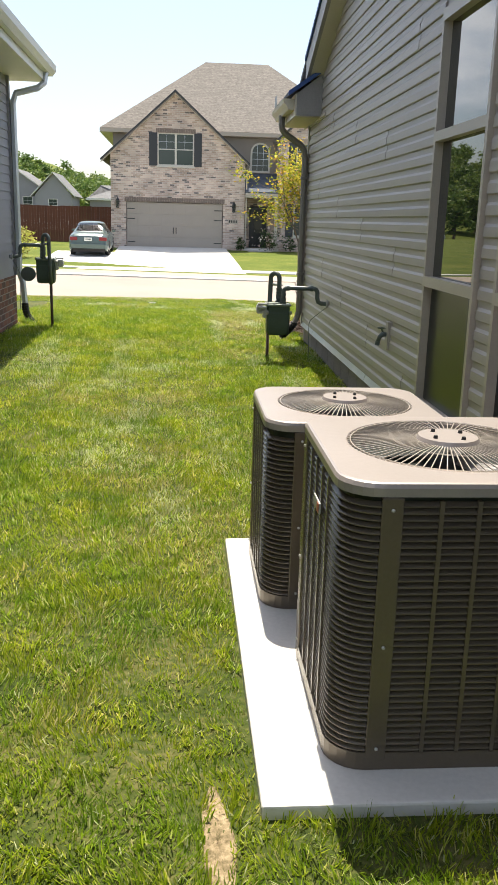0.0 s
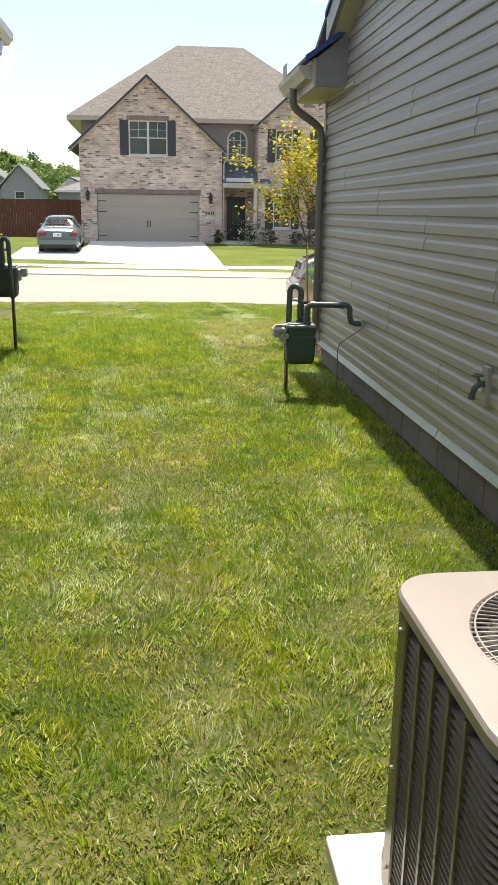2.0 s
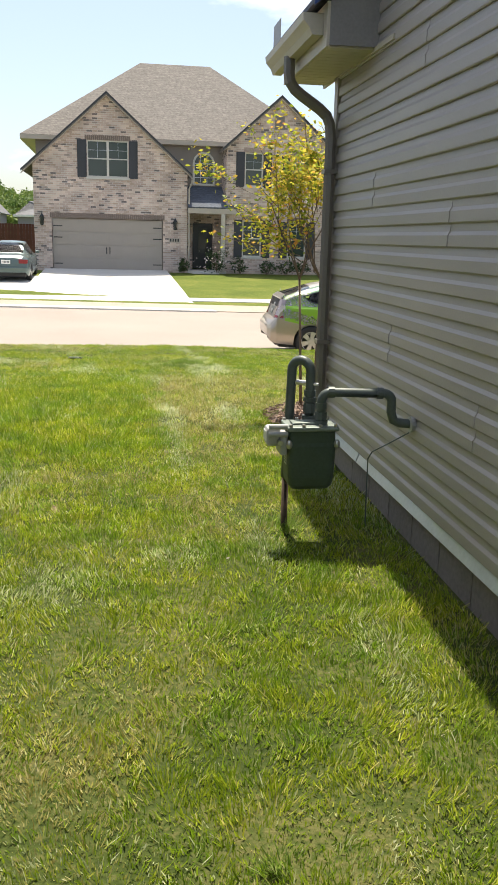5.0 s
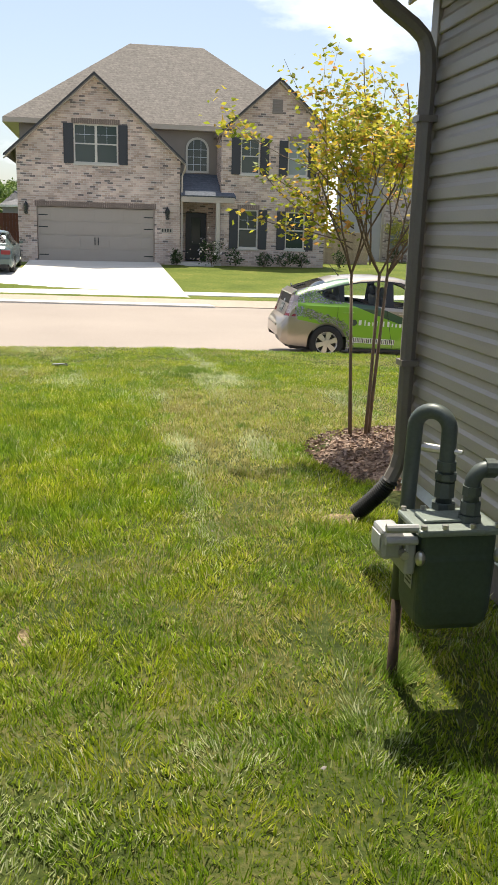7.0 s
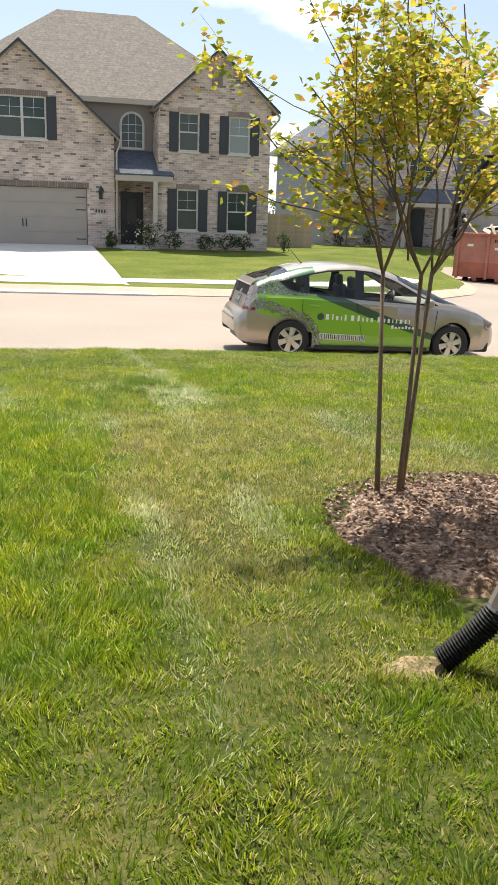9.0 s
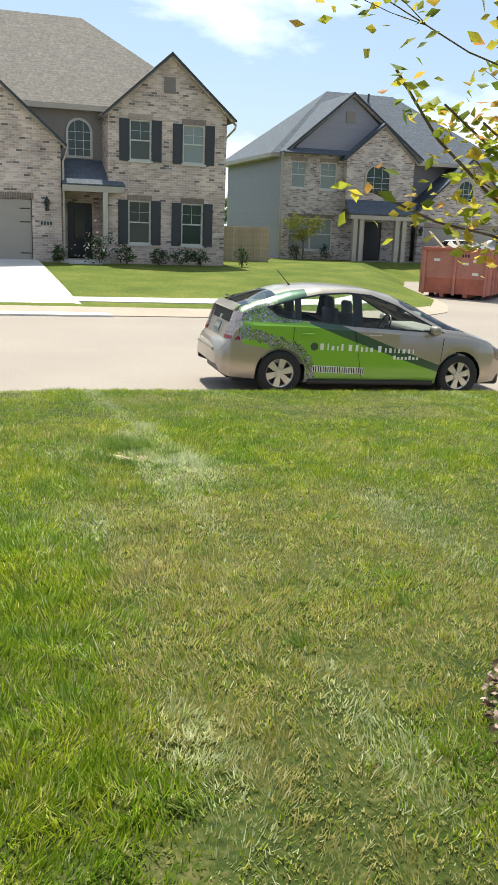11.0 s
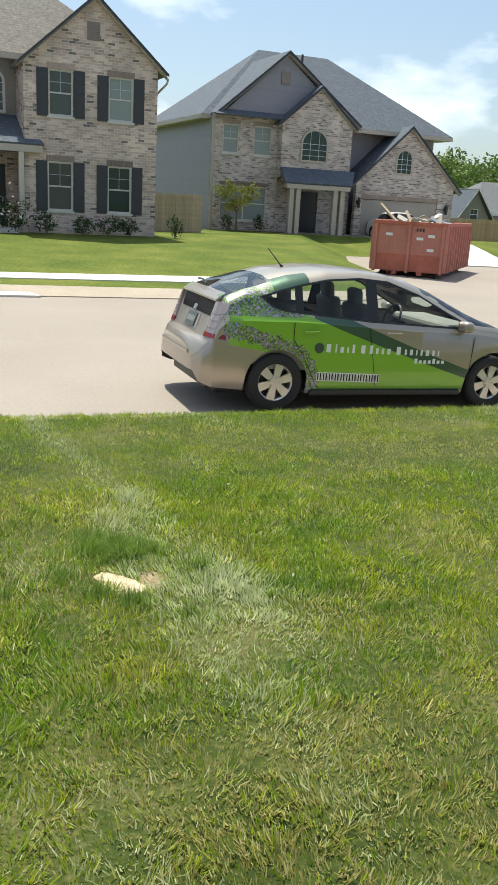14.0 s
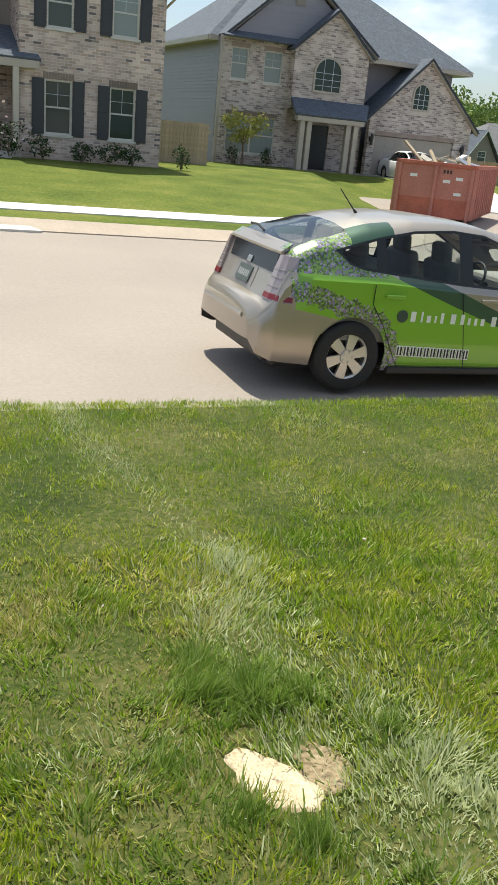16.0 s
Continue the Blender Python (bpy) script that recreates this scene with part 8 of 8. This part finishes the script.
def blades(name, x, y, z, height, width, lean, mat, rng, label, cut=False):
    """Grass: each blade a thin leaning lance, or one cut blunt by the mower; neighbours lean alike."""
    n = len(x)
    t = rng.uniform(0, 2 * np.pi, n)
    side = np.stack([np.cos(t), np.sin(t), np.zeros(n)], 1) * width[:, None]
    u = 2 * np.pi * (1.6 * smooth_noise(x, y, 6.0, 71) + 0.4 * smooth_noise(x, y, 23.0, 72)) + rng.normal(0, 0.8, n)
    out = np.stack([np.cos(u), np.sin(u), np.zeros(n)], 1) * (lean * height)[:, None]
    p = np.stack([x, y, z - 0.01], 1)
    up = np.array([0, 0, 1.0])
    tip = p + up * (height * (1 - 0.25 * np.minimum(lean, 1.2)))[:, None] + out
    k = 4 if cut else 3
    v = np.stack([p - side, p + side, tip + side * 0.45, tip - side * 0.45] if cut else [p - side, p + side, tip], 1).reshape(-1, 3)
    me = bpy.data.meshes.new(name)
    me.vertices.add(len(v))
    me.vertices.foreach_set("co", v.astype(np.float32).ravel())
    me.loops.add(n * k)
    me.loops.foreach_set("vertex_index", np.arange(n * k, dtype=np.int32))
    me.polygons.add(n)
    me.polygons.foreach_set("loop_start", np.arange(0, n * k, k, dtype=np.int32))
    me.update(calc_edges=True)
    me.materials.append(mat)
    return tagged(new(name, me), label, "grass", kind="stuff")


def spot(x, y, at):
    """Share of odd blades round some places of the lawn."""
    return smooth_noise(x, y, 9.0, 44) * sum(0.8 * np.exp(-((x - a) ** 2 + (y - b) ** 2) / (r * r)) for a, b, r in at)


STREAK = (1.29, 18.0)


def lawn():
    rng = np.random.default_rng(21)
    for x0, x1, y0, y1, density in ((-2.3, 1.70, 0.9, 12.0, 13500), (-3.0, 7.6, 12.0, 15.0, 13500), (-2.6, 6.4, 15.0, 18.6, 13500), (-4.6, 9.0, 18.6, 20.82, 8500)):
        n = int((x1 - x0) * (y1 - y0) * density)
        x, y = rng.uniform(x0, x1, n), rng.uniform(y0, y1, n)
        thick = smooth_noise(x, y, 2.2, 1) * 0.5 + smooth_noise(x, y, 7.0, 2) * 0.5
        keep = rng.uniform(0, 1, n) < (0.45 + 0.9 * thick) * np.where((x > -1.0) & (x < 2.2) | (y0 > 18), 1.0, 0.6)
        keep &= ~((x > 0.30) & (x < 1.63) & (y > 2.13) & (y < 4.15))
        keep &= ~((x > 1.69) & (y < 11.53)) & ~((x < -2.22) & (y < 12.9))
        keep &= ((x - 2.40) / 0.90) ** 2 + ((y - 12.76) / 0.84) ** 2 > 1
        for px, py, rx, ry in ((-0.5, 18.22, 0.15, 0.16), (-0.23, 10.25, 0.025, 0.06), (-0.37, 6.85, 0.035, 0.06), (1.18, 17.2, 0.06, 0.08), (1.33, 11.48, 0.13, 0.07), (0.19, 2.06, 0.035, 0.2)):
            keep &= ((x - px) / rx) ** 2 + ((y - py) / ry) ** 2 > rng.uniform(0.45, 1.3, n)
        keep &= ((x - 1.03 + 0.45 * (y - 17.19)) / 0.09) ** 2 + ((y - 17.19) / 0.15) ** 2 > rng.uniform(0.6, 1.2, n)
        x, y, thick = x[keep], y[keep], thick[keep]
        n = len(x)
        clump = smooth_noise(x, y, 17.0, 31) * 0.6 + smooth_noise(x, y, 41.0, 32) * 0.4
        hgt = (0.022 + 0.026 * thick) * (0.55 + 1.15 * clump) * rng.uniform(0.55, 1.3, n)
        z = lawn_z(x, y)
        ramp = np.clip((y - 9.5) / 5.0, 0, 1)
        spots = smooth_noise(x, y, 1.1, 5) * 0.6 + smooth_noise(x, y, 3.3, 6) * 0.4
        # a lush strip beside the worn middle of the lawn
        lush = np.clip((y - 11.0) / 0.8, 0, 1) * np.clip((16.2 - y) / 0.8, 0, 1) / (1 + np.exp(np.clip((x - 0.62 + 0.35 * smooth_noise(x, y, 4.0, 77)) / 0.06, -30, 30)))
        hgt = hgt * (1 + 0.45 * lush)
        dry = rng.uniform(0, 1, n) * (1 + 4.0 * lush) < np.clip(0.08 + (spots - 0.47) * 1.9 + 0.20 * ramp + 0.62 * np.exp(-((x - 0.98) / 0.6) ** 2 - ((y - 15.2) / 1.3) ** 2), 0.04, 0.8) + spot(x, y, ((0.86, 16.66, 0.22), (1.23, 16.46, 0.2), (0.68, 12.86, 0.35), (0.51, 14.8, 0.3), (-0.3, 10.4, 0.3)))
        wid, lean = rng.uniform(0.0017, 0.0036, n), rng.uniform(0.15, 0.95, n)
        # Pale blades paint the sheen: one long streak, soft bands and spots.
        line = np.abs(x - STREAK[0] - np.clip((19.5 - y) * 0.1, -0.1, 0.22))
        pale = rng.uniform(0, 1, n) * (1 + 2.5 * lush) < 0.03 + 1.0 * np.exp(-(line / 0.11) ** 2) * np.clip((y - 16.3) / 0.8, 0, 1) * smooth_noise(x, y, 2.5, 9) + np.clip((smooth_noise(x * 2.4, y * 0.6, 1.4, 12) - 0.66) * 1.8, 0, 0.5) + spot(x, y, ((0.66, 17.38, 0.17), (1.42, 17.05, 0.16), (0.37, 9.43, 0.2), (-0.27, 9.07, 0.35), (-0.45, 5.8, 0.3), (-0.6, 8.2, 0.3), (-0.42, 6.6, 0.3)))
        dry &= ~pale
        for sel, mat, name, label in ((~dry & ~pale, GRASS, "grass", "sunlit mown yellow-green lawn grass"), (pale, GRASS_SHEEN, "pale_grass", "blades coloured pale for the sheen in streaks across the lawn"), (dry, GRASS_DRY, "dry_grass", "dry straw-coloured blades among the lawn")):
            blades(name, x[sel], y[sel], z[sel], hgt[sel] * (0.8 if mat is GRASS_DRY else 1.0), wid[sel], lean[sel], mat, rng, label, y0 < 18)
    # taller tufts
    for cx, cy, r, n, h in ((1.12, 17.52, 0.13, 1000, 0.12), (0.98, 17.6, 0.13, 700, 0.10), (1.28, 17.5, 0.12, 600, 0.10), (1.02, 17.75, 0.2, 500, 0.085), (0.90, 17.08, 0.11, 380, 0.075), (1.02, 16.95, 0.10, 420, 0.08), (0.78, 17.3, 0.2, 350, 0.085), (1.45, 17.3, 0.22, 350, 0.08), (-1.80, 13.0, 0.15, 500, 0.16), (-2.1, 12.7, 0.12, 300, 0.14), (0.1, 16.2, 0.35, 300, 0.07), (1.07, 9.82, 0.10, 200, 0.10)):
        a, f = rng.uniform(0, 6.28, n), np.abs(rng.normal(0, 0.5, n))
        x, y = cx + r * f * np.cos(a), cy + r * f * np.sin(a)
        blades("grass_tuft", x, y, lawn_z(x, y), h * rng.uniform(0.5, 1.2, n), rng.uniform(0.0022, 0.0042, n), rng.uniform(0.2, 1.0, n), GRASS_TALL, rng, "tall unmown tuft of grass")
    # coarse lush clumps that the mower leaves proud of the rest
    spots = [(rng.uniform(-2.1, 3.2), rng.uniform(4.5, 19.5)) for k in range(230)]
    spots = [(p, q) for p, q in spots if not (p > 1.3 and q < 14.0) and (smooth_noise(p, q, 0.9, 61) > 0.42 or p < -0.3)]
    per = 130
    cx, cy = np.repeat(np.array(spots), per, 0).T
    size = np.repeat(rng.uniform(0.05, 0.14, len(spots)), per)
    a, f = rng.uniform(0, 6.28, len(cx)), np.abs(rng.normal(0, 0.6, len(cx)))
    x, y = cx + size * f * np.cos(a), cy + size * f * np.sin(a)
    keep = ((x - 2.40) / 0.92) ** 2 + ((y - 12.76) / 0.86) ** 2 > 1
    x, y, f, n = x[keep], y[keep], f[keep], int(keep.sum())
    blades("grass_clump", x, y, lawn_z(x, y), (0.062 - 0.017 * np.minimum(f, 2)) * rng.uniform(0.6, 1.15, n), rng.uniform(0.0018, 0.0034, n), rng.uniform(0.3, 1.1, n), GRASS_TALL, rng, "coarse lush green clumps in the lawn", True)
    # clover heads and fallen leaves
    rngc = np.random.default_rng(30)
    n = 60
    x, y = rngc.uniform(-2.1, 4, n), rngc.uniform(6, 20, n)
    k = ~((x > 1.2) & (y < 14))
    ob = leaves("clover_heads", np.stack([x[k], y[k], lawn_z(x[k], y[k]) + 0.05], 1), 0.02, PETAL, None, rngc, 1.0)
    tagged(ob, "small white clover heads in the lawn", "clover", kind="stuff")


lawn()
